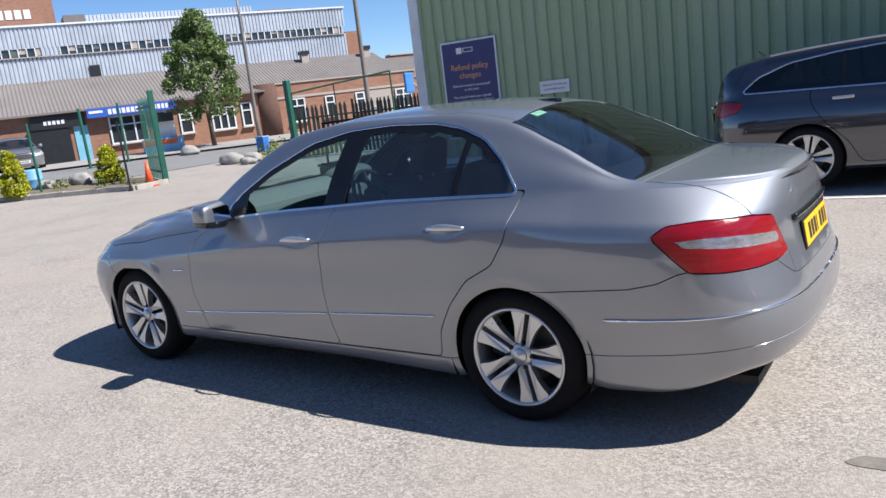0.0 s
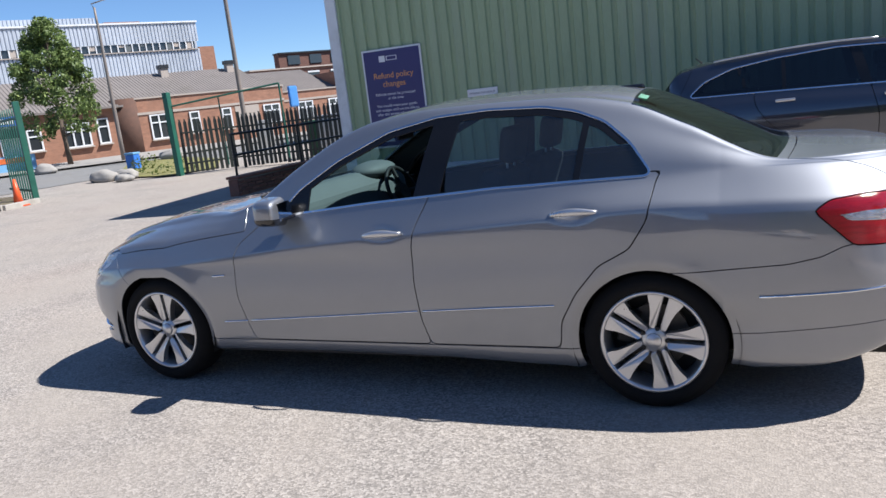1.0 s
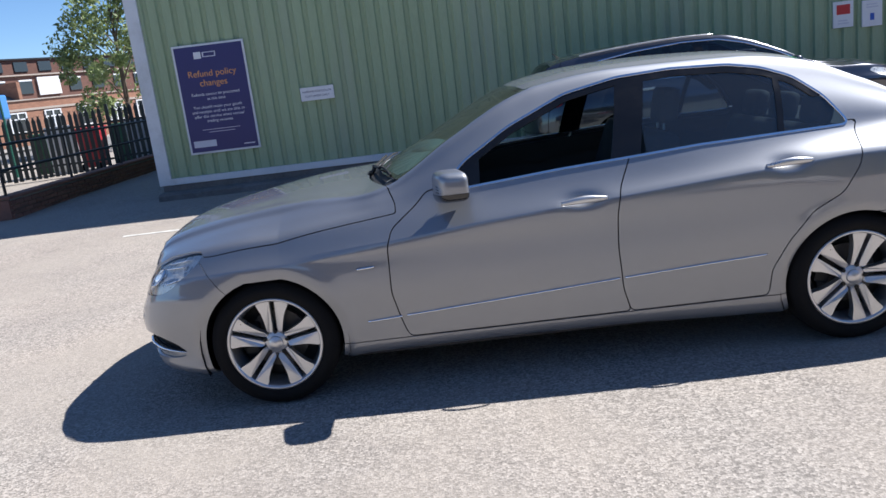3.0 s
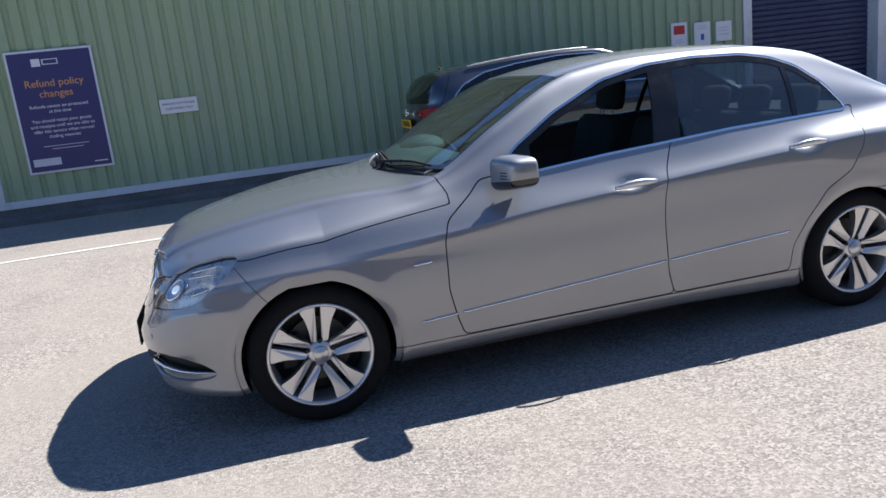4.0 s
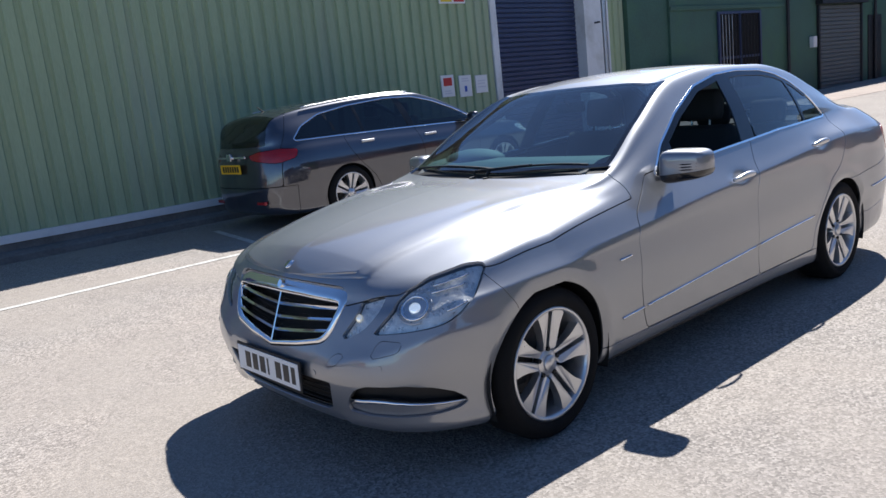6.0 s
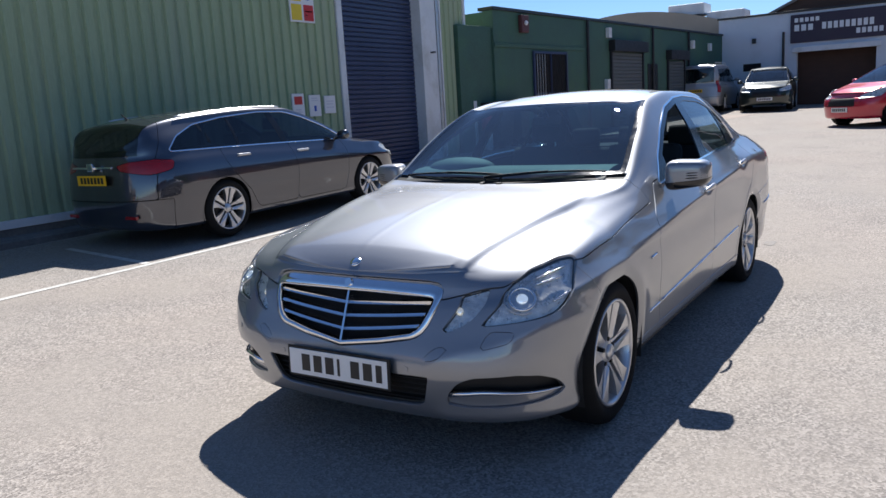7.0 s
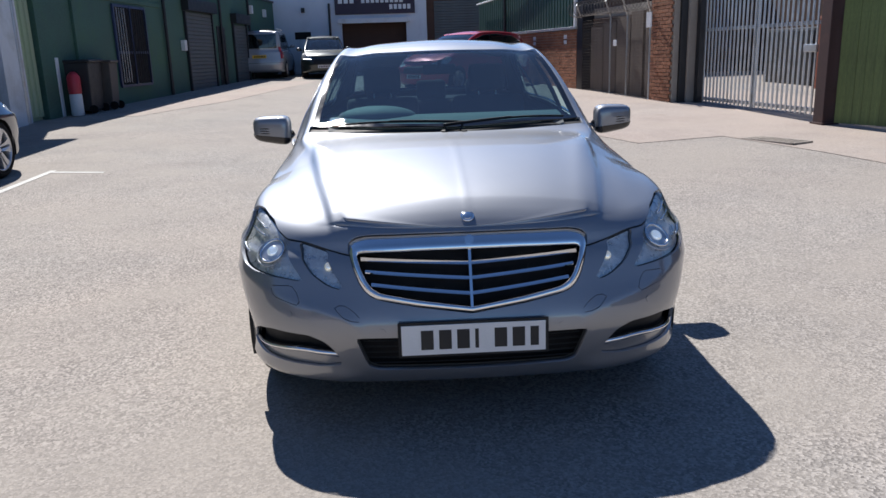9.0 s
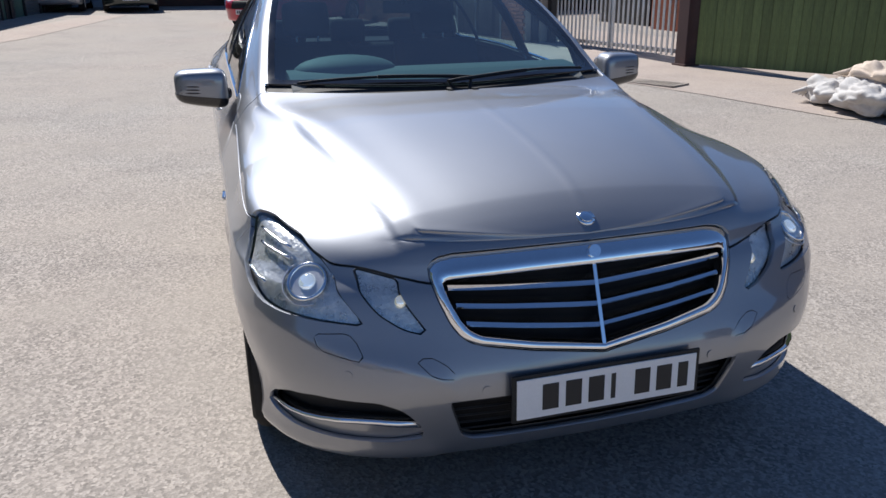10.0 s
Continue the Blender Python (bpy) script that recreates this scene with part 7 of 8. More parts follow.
estate_spec = dict(
    nose=2.36, tail=-2.48, w=.928, wb=2.737, paint=SLATE, wheel=.338, rim=.25, nr=3.4,
    belt=[(-4, 1.00), (-2.2, 1.02), (-1.5, 1.03), (-.5, 1.00), (.5, .965), (1.0, .93), (1.5, .88), (2.1, .80), (4, .78)],
    rail_y=[(-2.5, .62), (-2.2, .60), (-1.5, .58), (-.3, .60), (.2, .62), (1.1, .74), (1.4, .62), (2.2, .45)],
    rail_z=[(-2.48, 1.0), (-2.40, 1.08), (-2.28, 1.22), (-2.15, 1.345), (-1.6, 1.432), (-.6, 1.474), (0, 1.45), (.3, 1.37), (.7, 1.19), (1.08, 1.0), (1.3, .965), (1.9, .88), (2.2, .79)],
    mid_z=[(-2.48, 1.0), (-2.42, 1.09), (-2.30, 1.25), (-2.18, 1.388), (-2.0, 1.435), (-1.4, 1.495), (-.6, 1.52), (-.1, 1.50), (.3, 1.42), (.7, 1.235), (1.15, 1.02), (1.4, .995), (1.8, .94), (2.1, .86), (2.2, .79)],
    dlo=[(.98, .985), (.5, 1.0), (-.5, 1.035), (-1.3, 1.058), (-2.02, 1.075), (-1.86, 1.22), (-1.55, 1.335), (-1.1, 1.392), (-.5, 1.425), (-.05, 1.405), (.28, 1.32), (.62, 1.18)],
    posts=[(-.22, -.25, .05), (-1.02, -.02, .022), (-1.38, -.32, .02)], screen=(1.12, .28), back=(1.045, 1.40, .60), back_x=-2.12,
    tail_lamp=[("x", -2.02, .975), ("x", -2.20, 1.0), ("y", .55, .985), ("y", .38, .95), ("y", .42, .89), ("y", .66, .85), ("x", -2.26, .835), ("x", -2.06, .88)],
    lamp=[("y", .52, .62), ("x", 2.0, .63), ("x", 1.70, .80), ("x", 1.78, .84), ("y", .68, .76), ("y", .50, .70)], grille=(.55, .74, .42),
    doors=[[(.86, .98), (.90, .80), (.88, .45), (.82, .28), (-.16, .28), (-.13, .7), (-.20, 1.04)], [(-.20, 1.04), (-.13, .7), (-.16, .28), (-.86, .28), (-.98, .5), (-1.20, .72), (-1.32, .9), (-1.34, 1.06)]],
    handles=[(.02, .90), (-1.02, .94)], mirror=(.76, 1.04), mirror_paint=SLATE, plate_r=.80, handle_mat=SATIN, seat=.05)
est, est_skin = other_car("estate_car", (-3.06, -5.90, G(-3.06, -5.5) + .01), 180, estate_spec, "dark slate metallic estate car parked in the shed's shade")
est.matrix_basis = pose(-3.06, -5.90, G(-3.06, -5.5) + .01, 0, -.9, 180)
for sd in (1, -1):
    bm = M()
    tube(bm, [(x, sd * (float(est_skin.rail_y(x)) + .02), float(est_skin.rail_z(x)) + .018) for x in np.linspace(-1.75, -.1, 24)], .012, 6)
    part("roof_rail", bm, SATIN, est, "", True)
bm = M()
tube(bm, [(-1.92, 0, 1.44), (-2.0, 0, 1.51)], [.012, .005], 6)
part("aerial", bm, BLACK_PLASTIC, est)
bm = M()
box(bm, (-2.475, -.36, .925), (-2.445, .36, .95), .006)
box(bm, (-2.50, -.05, .90), (-2.46, .05, .99), .012)
part("badge_bar", bm, CHROME, est)
for sd in (1, -1):
    bm = M()
    box(bm, (-2.44, sd * .52 - .10, .36), (-2.40, sd * .52 + .10, .40), .008)
    part("reflector", bm, RED_LENS, est)

mpv_spec = dict(
    nose=2.14, tail=-2.24, w=.914, wb=2.648, paint=REDPAINT, wheel=.325, rim=.225, trim=CHROME,
    belt=[(-4, 1.05), (-1.5, 1.08), (-.5, 1.04), (.5, .99), (.9, .96), (1.5, .90), (2.0, .82), (4, .80)],
    rail_y=[(-2.2, .60), (-1.8, .60), (-.3, .62), (.5, .66), (1.3, .76), (1.6, .62), (2.0, .45)],
    rail_z=[(-2.19, 1.05), (-2.08, 1.25), (-1.95, 1.44), (-1.8, 1.50), (-.6, 1.57), (0, 1.54), (.4, 1.42), (.9, 1.19), (1.28, 1.0), (1.5, .95), (2.0, .80)],
    mid_z=[(-2.19, 1.05), (-2.10, 1.25), (-1.97, 1.47), (-1.8, 1.545), (-.8, 1.615), (-.2, 1.60), (.4, 1.46), (.9, 1.23), (1.32, 1.02), (1.5, .98), (1.8, .91), (2.0, .80)],
    dlo=[(1.2, 1.03), (.5, 1.05), (-.5, 1.09), (-1.85, 1.13), (-1.72, 1.32), (-1.45, 1.44), (-.6, 1.50), (-.1, 1.47), (.35, 1.36), (.8, 1.18)],
    posts=[(-.28, -.2, .05), (-1.15, -.15, .04), (.62, -.3, .03)], screen=(1.28, .22), back=(1.10, 1.47, .58), back_x=-1.9,
    tail_lamp=[("x", -1.86, 1.10), ("x", -2.0, 1.12), ("y", .60, 1.08), ("y", .60, .88), ("x", -2.05, .86), ("x", -1.9, .98)],
    lamp=[("y", .50, .66), ("x", 1.75, .72), ("x", 1.50, .90), ("x", 1.60, .92), ("y", .60, .78), ("y", .48, .74)], grille=(.50, .70, .45),
    doors=[[(.98, 1.0), (1.0, .8), (.95, .45), (.85, .30), (-.22, .30), (-.2, .7), (-.26, 1.08)], [(-.26, 1.08), (-.2, .7), (-.22, .30), (-.84, .30), (-.95, .5), (-1.18, .75), (-1.25, 1.1)]],
    handles=[(-.05, .95), (-1.0, .99)], mirror=(.85, 1.08), seat=.1)
other_car("red_car", (-17.95, 1.52, G(-17.95, 1.52) - .03), -44, mpv_spec, "bright red people carrier parked askew in the yard")

van_spec = dict(
    nose=2.05, tail=-2.25, w=.915, wb=2.70, paint=VANGREY, wheel=.32, rim=.215, nr=8, nf=3.4, trim=BLACK_SATIN,
    belt=[(-4, 1.05), (0, 1.05), (.7, 1.0), (1.2, .98), (1.6, .93), (4, .88)],
    rail_y=[(-2.2, .72), (0, .72), (.6, .72), (1.4, .78), (1.9, .55)],
    rail_z=[(-2.19, 1.05), (-2.16, 1.3), (-2.12, 1.62), (-2.0, 1.70), (-1, 1.74), (.2, 1.70), (.7, 1.45), (1.2, 1.12), (1.4, 1.0), (1.9, .88)],
    mid_z=[(-2.19, 1.05), (-2.17, 1.3), (-2.13, 1.66), (-2.0, 1.76), (-1, 1.81), (.2, 1.76), (.7, 1.50), (1.25, 1.14), (1.45, 1.03), (1.9, .88)],
    dlo=[(1.1, 1.12), (.4, 1.10), (-1.9, 1.14), (-1.9, 1.56), (-.2, 1.60), (.3, 1.54), (.7, 1.38)],
    posts=[(-.2, 0, .06), (-1.1, 0, .06)], screen=(1.3, .3), back=(1.10, 1.62, .66), back_x=-1.9,
    tail_lamp=[("x", -2.02, 1.15), ("y", .80, 1.15), ("y", .78, .72), ("x", -2.05, .70)],
    lamp=[("y", .50, .70), ("x", 1.70, .74), ("x", 1.5, .92), ("y", .62, .86)], grille=(.48, .74, .42),
    doors=[[(.95, 1.05), (.95, .5), (.85, .30), (-.18, .30), (-.18, 1.1)], [(-.2, 1.1), (-.2, .3), (-.9, .3), (-1.1, .8), (-1.2, 1.1)]],
    handles=[(0, 1.0), (-1.0, 1.0)], mirror=(.80, 1.2), plate_r=.80, seat=.2)
van, van_sk = other_car("grey_van", (-27.6, -5.75, G(-27.6, -5.75)), 182, van_spec, "pale grey van seen from behind, parked by the units")
for sd in (1, -1):
    bm = M()
    tube(bm, [(x, sd * .66, 1.79 + .03 * math.sin((x + 2) / 2.1 * math.pi) ** .3 if -2 < x < .1 else 1.76) for x in np.linspace(-1.95, .05, 16)], .018, 6)
    part("roof_rail", bm, SATIN, van, "", True)
far_spec = dict(estate_spec)
far_spec.update(paint=DULLPAINT, mirror_paint=DULLPAINT)
other_car("silver_car", (32.7, -14.0, G(32.7, -14.0)), 160, far_spec, "dull silver estate car parked across the street")
dark_spec = dict(mpv_spec)
dark_spec["paint"] = paint_mat("bottle_green_paint", (0.016, 0.024, 0.02), 0.4, 0.35)
other_car("dark_car", (-27.45, -3.45, G(-27.45, -3.45)), 6, dark_spec, "dark bottle-green car facing out before the white garage")


# ---- greenery ----
def leaf_mat(name, base, light):
    m = bpy.data.materials.new(name)
    m.use_nodes = True
    nt = m.node_tree
    bsdf = nt.nodes["Principled BSDF"]
    geo = nt.nodes.new("ShaderNodeNewGeometry")
    c = ramp(nt, geo.outputs["Random Per Island"], [(0, tuple(v * .55 for v in base)), (.6, base), (1, light)])
    nt.links.new(c, bsdf.inputs["Base Color"])
    bsdf.inputs["Roughness"].default_value = .55
    tr = nt.nodes.new("ShaderNodeBsdfTranslucent")
    nt.links.new(c, tr.inputs["Color"])
    mx = nt.nodes.new("ShaderNodeMixShader")
    mx.inputs[0].default_value = .3
    nt.links.new(bsdf.outputs[0], mx.inputs[1])
    nt.links.new(tr.outputs[0], mx.inputs[2])
    nt.links.new(mx.outputs[0], nt.nodes["Material Output"].inputs["Surface"])
    return m


LEAF = leaf_mat("broad_leaves", (0.14, 0.205, 0.06), (0.29, 0.37, 0.12))
LEAF2 = leaf_mat("pale_leaves", (0.18, 0.25, 0.09), (0.36, 0.42, 0.18))
GOLD = leaf_mat("golden_conifer_leaves", (0.40, 0.42, 0.02), (0.68, 0.66, 0.05))
GRASSLEAF = leaf_mat("grass_blades", (0.10, 0.15, 0.03), (0.26, 0.25, 0.08))
BARK = mat("grey_bark", (0.11, 0.085, 0.065), 0.95, vary=0.3, scale=5, grain=30, bump=0.5, stretch=(3, 3, .6))


def leaves(name, spots, size, material, parent, rng):
    """Many small leaves at the given places (centre, spread), as one mesh."""
    vs, fs = [], []
    for (c, spread, count) in spots:
        for _ in range(count):
            d = rng.normal(size=3)
            d /= np.linalg.norm(d)
            p = np.array(c) + d * spread * rng.uniform(.35, 1.0) ** .6
            a, b = rng.normal(size=3), rng.normal(size=3)
            a /= np.linalg.norm(a)
            b -= a * (a @ b)
            b /= np.linalg.norm(b)
            s = size * rng.uniform(.6, 1.3)
            k = len(vs)
            vs += [tuple(p - a * s), tuple(p + b * s * .45), tuple(p + a * s), tuple(p - b * s * .45)]
            fs.append((k, k + 1, k + 2, k + 3))
    me = bpy.data.meshes.new(name)
    me.from_pydata(vs, [], fs)
    me.materials.append(material)
    ob = new(name, me)
    ob.parent = parent
    return tagged(ob, kind="stuff")


def make_tree(at, height, crown_r, base_z, material, label, seed, clumps=70, per=130, leaf=.10):
    rng = np.random.default_rng(seed)
    t = thing("tree", at, label, "tree")
    bm = M()
    tube(bm, [(0, 0, 0), (.05, .02, height * .25), (.0, .05, height * .5), (.03, .0, height * .85)], [.13, .10, .07, .02], 8)
    part("trunk", bm, BARK, t, "", True)
    spots = []
    for k in range(clumps):
        h = rng.uniform(0, 1) ** .85
        z = base_z + (height - base_z) * h
        prof = math.sin(math.pi * min(1, .24 + .74 * h)) ** .8 * (1.12 - .35 * h)
        r = crown_r * prof * rng.uniform(.25, 1.0) ** .5
        a = rng.uniform(0, 2 * math.pi)
        c = (r * math.cos(a), r * math.sin(a), z + rng.uniform(-.2, .2))
        spots.append((c, crown_r * rng.uniform(.12, .28), per))
        if k % 3 == 0:
            bm = M()
            tube(bm, [(0, .02, max(base_z * .8, z - crown_r * .6)), (c[0] * .5, c[1] * .5, z - crown_r * .25), c], [.035, .02, .006], 5)
            part("limb", bm, BARK, t)
    leaves("crown", spots, leaf, material, t, rng)
    return t


make_tree((27.25, -20.75, G(27.25, -20.75)), 6.2, 1.72, 1.7, LEAF, "young broad-leaved street tree in full leaf", 3, 84, 210, .09)
make_tree((13.2, -27.5, .2), 7.2, 2.5, 1.4, LEAF2, "pale-leaved tree behind the black railings", 5, 80, 110, .11)


def conifer(at, r, h, seed, label):
    rng = np.random.default_rng(seed)
    t = thing("conifer_bush", at, label, "bush", "golden conifers in the bed")
    bm = M()
    rod(bm, (0, 0, 0), (0, 0, h * .5), .04, .02, 8)
    part("stem", bm, BARK, t)
    spots = []
    for k in range(90):
        q = rng.uniform(0, 1)
        z = h * (.06 + .92 * q)
        rr = r * (1 - .78 * max(0, q - .35) / .65) * (.75 + .25 * min(1, q / .2)) * rng.uniform(.7, 1.02)
        a = rng.uniform(0, 2 * math.pi)
        spots.append(((rr * math.cos(a) * .82, rr * math.sin(a) * .82, z), r * .26, 60))
    leaves("foliage", spots, .045, GOLD, t, rng)


conifer((17.55, -6.3, G(17.55, -6.3) + .06), .37, 1.22, 11, "round golden green conifer bush in the kerbed bed")
conifer((17.4, -8.95, G(17.4, -8.95) + .06), .43, 1.02, 12, "round golden green conifer bush in the kerbed bed")

# kerbed bed by the gate
KERB = mat("concrete_kerb", (0.36, 0.34, 0.31), 0.9, vary=0.15, scale=3, dirt=(0.25, 0.23, 0.20))
SOIL = mat("dry_soil", (0.16, 0.13, 0.09), 0.95, vary=0.3, scale=3, grain=30, bump=0.6, depth=.03, dirt=(0.20, 0.19, 0.08))
patch("planting_bed", [(26.0, -2.5), (18.15, -6.1), (14.6, -7.85), (14.9, -8.9), (17.0, -9.9), (22.0, -8.4), (27, -5)], SOIL, .06, "dry soil bed with tufts behind the kerb", "ground")
line = [(26.0, -2.3), (22.0, -4.2), (18.1, -6.0), (16.3, -6.9), (14.5, -7.75), (14.75, -8.9)]
kb = thing("kerb", (0, 0, 0), "worn concrete kerb edging the planting bed", "kerb", kind="structure")
for (x0, y0), (x1, y1) in zip(line[:-1], line[1:]):
    n = max(1, int(math.hypot(x1 - x0, y1 - y0) / .92))
    for k in range(n):
        a = (x0 + (x1 - x0) * k / n, y0 + (y1 - y0) * k / n)
        ang = math.atan2(y1 - y0, x1 - x0)
        ln = math.hypot(x1 - x0, y1 - y0) / n
        bm = M()
        box(bm, (.006, -.07, -.1), (ln - .006, .07, .12), .015)
        ob = part("kerb_stone", bm, KERB, kb)
        ob.matrix_basis = pose(a[0], a[1], G(*a), 0, 0, math.degrees(ang))
rng0 = np.random.default_rng(21)
tuft = thing("weeds", (0, 0, 0), "low green weeds and grass tufts in the bed", "weeds", kind="stuff")
leaves("blades", [((x, y, G(x, y) + .12), .22, 60) for x, y in [(18.8, -8.4), (18.5, -8.1), (19.0, -8.0), (16.4, -8.0), (15.6, -8.3), (20.3, -6.2), (21, -6.5), (17.8, -7.6)]], .05, GRASSLEAF, tuft, rng0)
for x, y, s, sd in ((19.2, -8.0, (.32, .22, .16), 1), (18.6, -8.75, (.40, .26, .22), 2)):
    rk = thing("boulder", (x, y, G(x, y) + .05), "pale rounded boulder lying in the bed", "rock", "boulders")
    bm = M()
    blob(bm, (0, 0, s[2] * .6), s, sd, .35, 3)
    part("stone", bm, PAVING, rk, "", True)
BLUEPL = mat("pale_blue_plastic", (0.16, 0.36, 0.58), 0.5, vary=0.12, scale=4, dirt=(0.25, 0.40, 0.52))
for x, y in ((19.6, -7.85), (21.4, -7.1)):
    br = thing("blue_drum", (x, y, G(x, y) + .05), "pale blue plastic drum used as a planter", "drum", "blue drums in the bed")
    bm = M()
    lathe(bm, [(.0, 0), (.25, 0), (.27, .1), (.27, .28), (.285, .3), (.27, .32), (.27, .55), (.24, .6), (.0, .6)], 24)
    bmesh.ops.rotate(bm, verts=bm.verts, cent=(0, 0, 0), matrix=Matrix.Rotation(radians(90), 3, "X"))
    part("drum_body", bm, BLUEPL, br, "", True)
cone = thing("traffic_cone", (14.72, -8.35, G(14.72, -8.35)), "orange plastic traffic cone by the gate leaf", "cone")
bm = M()
box(bm, (-.17, -.17, 0), (.17, .17, .035), .01)
part("base", bm, mat("orange_plastic_base", (0.62, 0.085, 0.02), 0.5), cone)
bm = M()
rod(bm, (0, 0, .03), (0, 0, .66), .12, .03, 20)
part("body", bm, mat("orange_plastic", (0.75, 0.10, 0.025), 0.45, vary=0.1), cone, "", True)

# ---- gates and railings towards the street ----


def gate_leaf(at, rz, length, height, material, label, pale=.15):
    g = thing("palisade_gate_leaf", at, label, "gate", rz=rz)
    bm = M()
    box(bm, (-.07, -.07, 0), (.07, .07, height + .12), .01)
    part("hanging_post", bm, material, g)
    for z in (.25, height - .30):
        bm = M()
        box(bm, (.07, -.025, z), (length, .025, z + .06), .004)
        part("rail", bm, material, g)
    n = int(length / pale)
    for k in range(n):
        bm = M()
        prism(bm, [(-.033, .04), (.033, .04), (.033, height - .10), (0, height), (-.033, height - .10)], -.012, .012, "y")
        ob = part("pale", bm, material, g)
        ob.matrix_basis = pose(.15 + k * pale, -.03, 0)


gate_leaf((15.0, -9.05, G(15, -9)), -26, 2.7, 2.35, GREEN_STEEL, "open green palisade gate leaf seen end-on", .27)
gp = thing("gate_post", (14.25, -13.35, G(14.25, -13.35)), "tall square green steel gate post", "post")
bm = M()
box(bm, (-.085, -.085, -.1), (.085, .085, 2.42), .012)
part("post", bm, GREEN_STEEL, gp)
for at, h, r, material in (((18.3, -7.35), 1.95, .035, GREEN_STEEL), ((14.5, -7.62), 1.75, .028, BLACK_METAL), ((26.2, -13.6), 2.4, .06, GREEN_STEEL), ((26.6, -15.6), 2.5, .05, GREEN_STEEL)):
    p_ = thing("steel_post", (*at, G(*at)), "slender painted steel post set in the ground", "post", "slender posts")
    bm = M()
    rod(bm, (0, 0, -.1), (.03, 0, h), r, n=10)
    part("shaft", bm, material, p_)
    bm = M()
    rod(bm, (0, 0, 0), (0, 0, .04), r * 2.2, n=12)
    part("foot", bm, material, p_)

BLACKGREEN = mat("black_railing_paint", (0.016, 0.022, 0.020), 0.5, vary=0.25, scale=4, dirt=(0.04, 0.045, 0.04))


def railing(pts, height, label, material, spacing=.145):
    f = thing("railing", (0, 0, 0), label, "fence")
    me_p = None
    for (x0, y0), (x1, y1) in zip(pts[:-1], pts[1:]):
        L_ = math.hypot(x1 - x0, y1 - y0)
        ang = math.degrees(math.atan2(y1 - y0, x1 - x0))
        for z in (.30, height - .42):
            bm = M()
            box(bm, (0, -.02, z), (L_, .02, z + .05), .004)
            ob = part("rail", bm, material, f)
            ob.matrix_basis = pose(x0, y0, G(x0, y0), 0, 0, ang)
        for k in range(int(L_ / spacing)):
            x, y = x0 + (x1 - x0) * k * spacing / L_, y0 + (y1 - y0) * k * spacing / L_
            if me_p is None:
                bm = M()
                prism(bm, [(-.046, .05), (.046, .05), (.046, height - .12), (.018, height - .05), (.036, height), (0, height - .03), (-.036, height), (-.018, height - .05), (-.046, height - .12)], -.014, .014, "y")
                ob = part("pale", bm, material, f)
                me_p = ob.data
            else:
                ob = new("pale", me_p)
                ob.parent = f
            ob.matrix_basis = pose(x, y, G(x, y) + random.uniform(-.02, .02), random.uniform(-1, 1), random.uniform(-1, 1), ang)
        bm = M()
        box(bm, (-.04, -.04, -.1), (.04, .04, height + .05), .006)
        ob = part("post", bm, material, f)
        ob.matrix_basis = pose(x1, y1, G(x1, y1), 0, 0, ang)
    return f


railing([(14.1, -13.5), (12.9, -14.7), (9.0, -15.4), (4.2, -16.2)], 1.62, "black steel palisade railing beside the yard entrance", BLACKGREEN)
bm = M()
tube(bm, [(14.2, -13.4, 2.05), (11.2, -14.6, 2.35)], .03, 6)
tube(bm, [(11.2, -14.6, 2.35), (11.2, -14.6, .2)], .03, 6)
tube(bm, [(12.9, -13.95, 2.18), (12.9, -13.95, .2)], .02, 6)
gf = thing("folding_gate", (0, 0, 0), "green tubular frame of the folded gate", "gate")
part("tube_frame", bm, GREEN_STEEL, gf)

# bins and panels standing behind the railing
for x, y, rz, base, label in ((11.4, -16.6, 20, (0.02, 0.10, 0.05), "dark green plastic wheeled bin behind the railing"), (10.2, -16.9, -5, (0.35, 0.02, 0.03), "red plastic wheeled bin behind the railing"),
                              (9.3, -17.0, 8, (0.03, 0.12, 0.07), "dark green plastic wheeled bin behind the railing")):
    wheelie_bin((x, y, G(x, y)), mat("bin_plastic", base, 0.55, vary=0.2, scale=4), .6, .6, 1.15, rz, label)
for x, y, rz, w_, h_ in ((10.8, -16.4, 12, .7, 1.3), (8.6, -16.6, 8, .9, 1.2), (12.6, -15.5, 40, .5, 1.35)):
    wp_ = thing("leaning_board", (x, y, G(x, y)), "pale sheet panel leaning behind the railing", "panel", "panels behind the railing", rz=rz)
    bm = M()
    box(bm, (-w_ / 2, -.02, 0), (w_ / 2, .02, h_), .006, Matrix.Rotation(radians(-7), 4, "X"))
    part("sheet", bm, WHITE_TRIM, wp_)

# low ramp wall with a handrail beside the shed
rampw = thing("ramp_wall", (7.35, -7.35, G(7.35, -7.35)), "low dark brick wall beside the shed", "wall", rz=-92)
bm = M()
box(bm, (0, .0, -.2), (7.5, .22, .32))
part("core", bm, MORTAR, rampw)
brick_face(rampw, 0, 7.5, .0, .31, .0, BRICK_MID, 200)
bm = M()
box(bm, (-.03, .0, -.1), (.0, .22, .31))
part("end", bm, BRICK_MID, rampw)
bm = M()
box(bm, (-.04, -.04, .32), (7.5, .26, .37), .01)
part("coping", bm, BRICK_MID, rampw)
hr = thing("handrail", (7.35, -7.35, G(7.35, -7.35)), "black steel handrail on the low brick wall", "handrail", rz=-92)
for x in (.12, 2.2, 4.3, 6.4):
    bm = M()
    rod(bm, (x, .11, .36), (x, .11, 1.15), .024, n=8)
    part("post", bm, BLACK_METAL, hr)
for z in (.76, 1.15):
    bm = M()
    rod(bm, (.10, .11, z), (6.6, .11, z), .024, n=8)
    part("rail", bm, BLACK_METAL, hr)

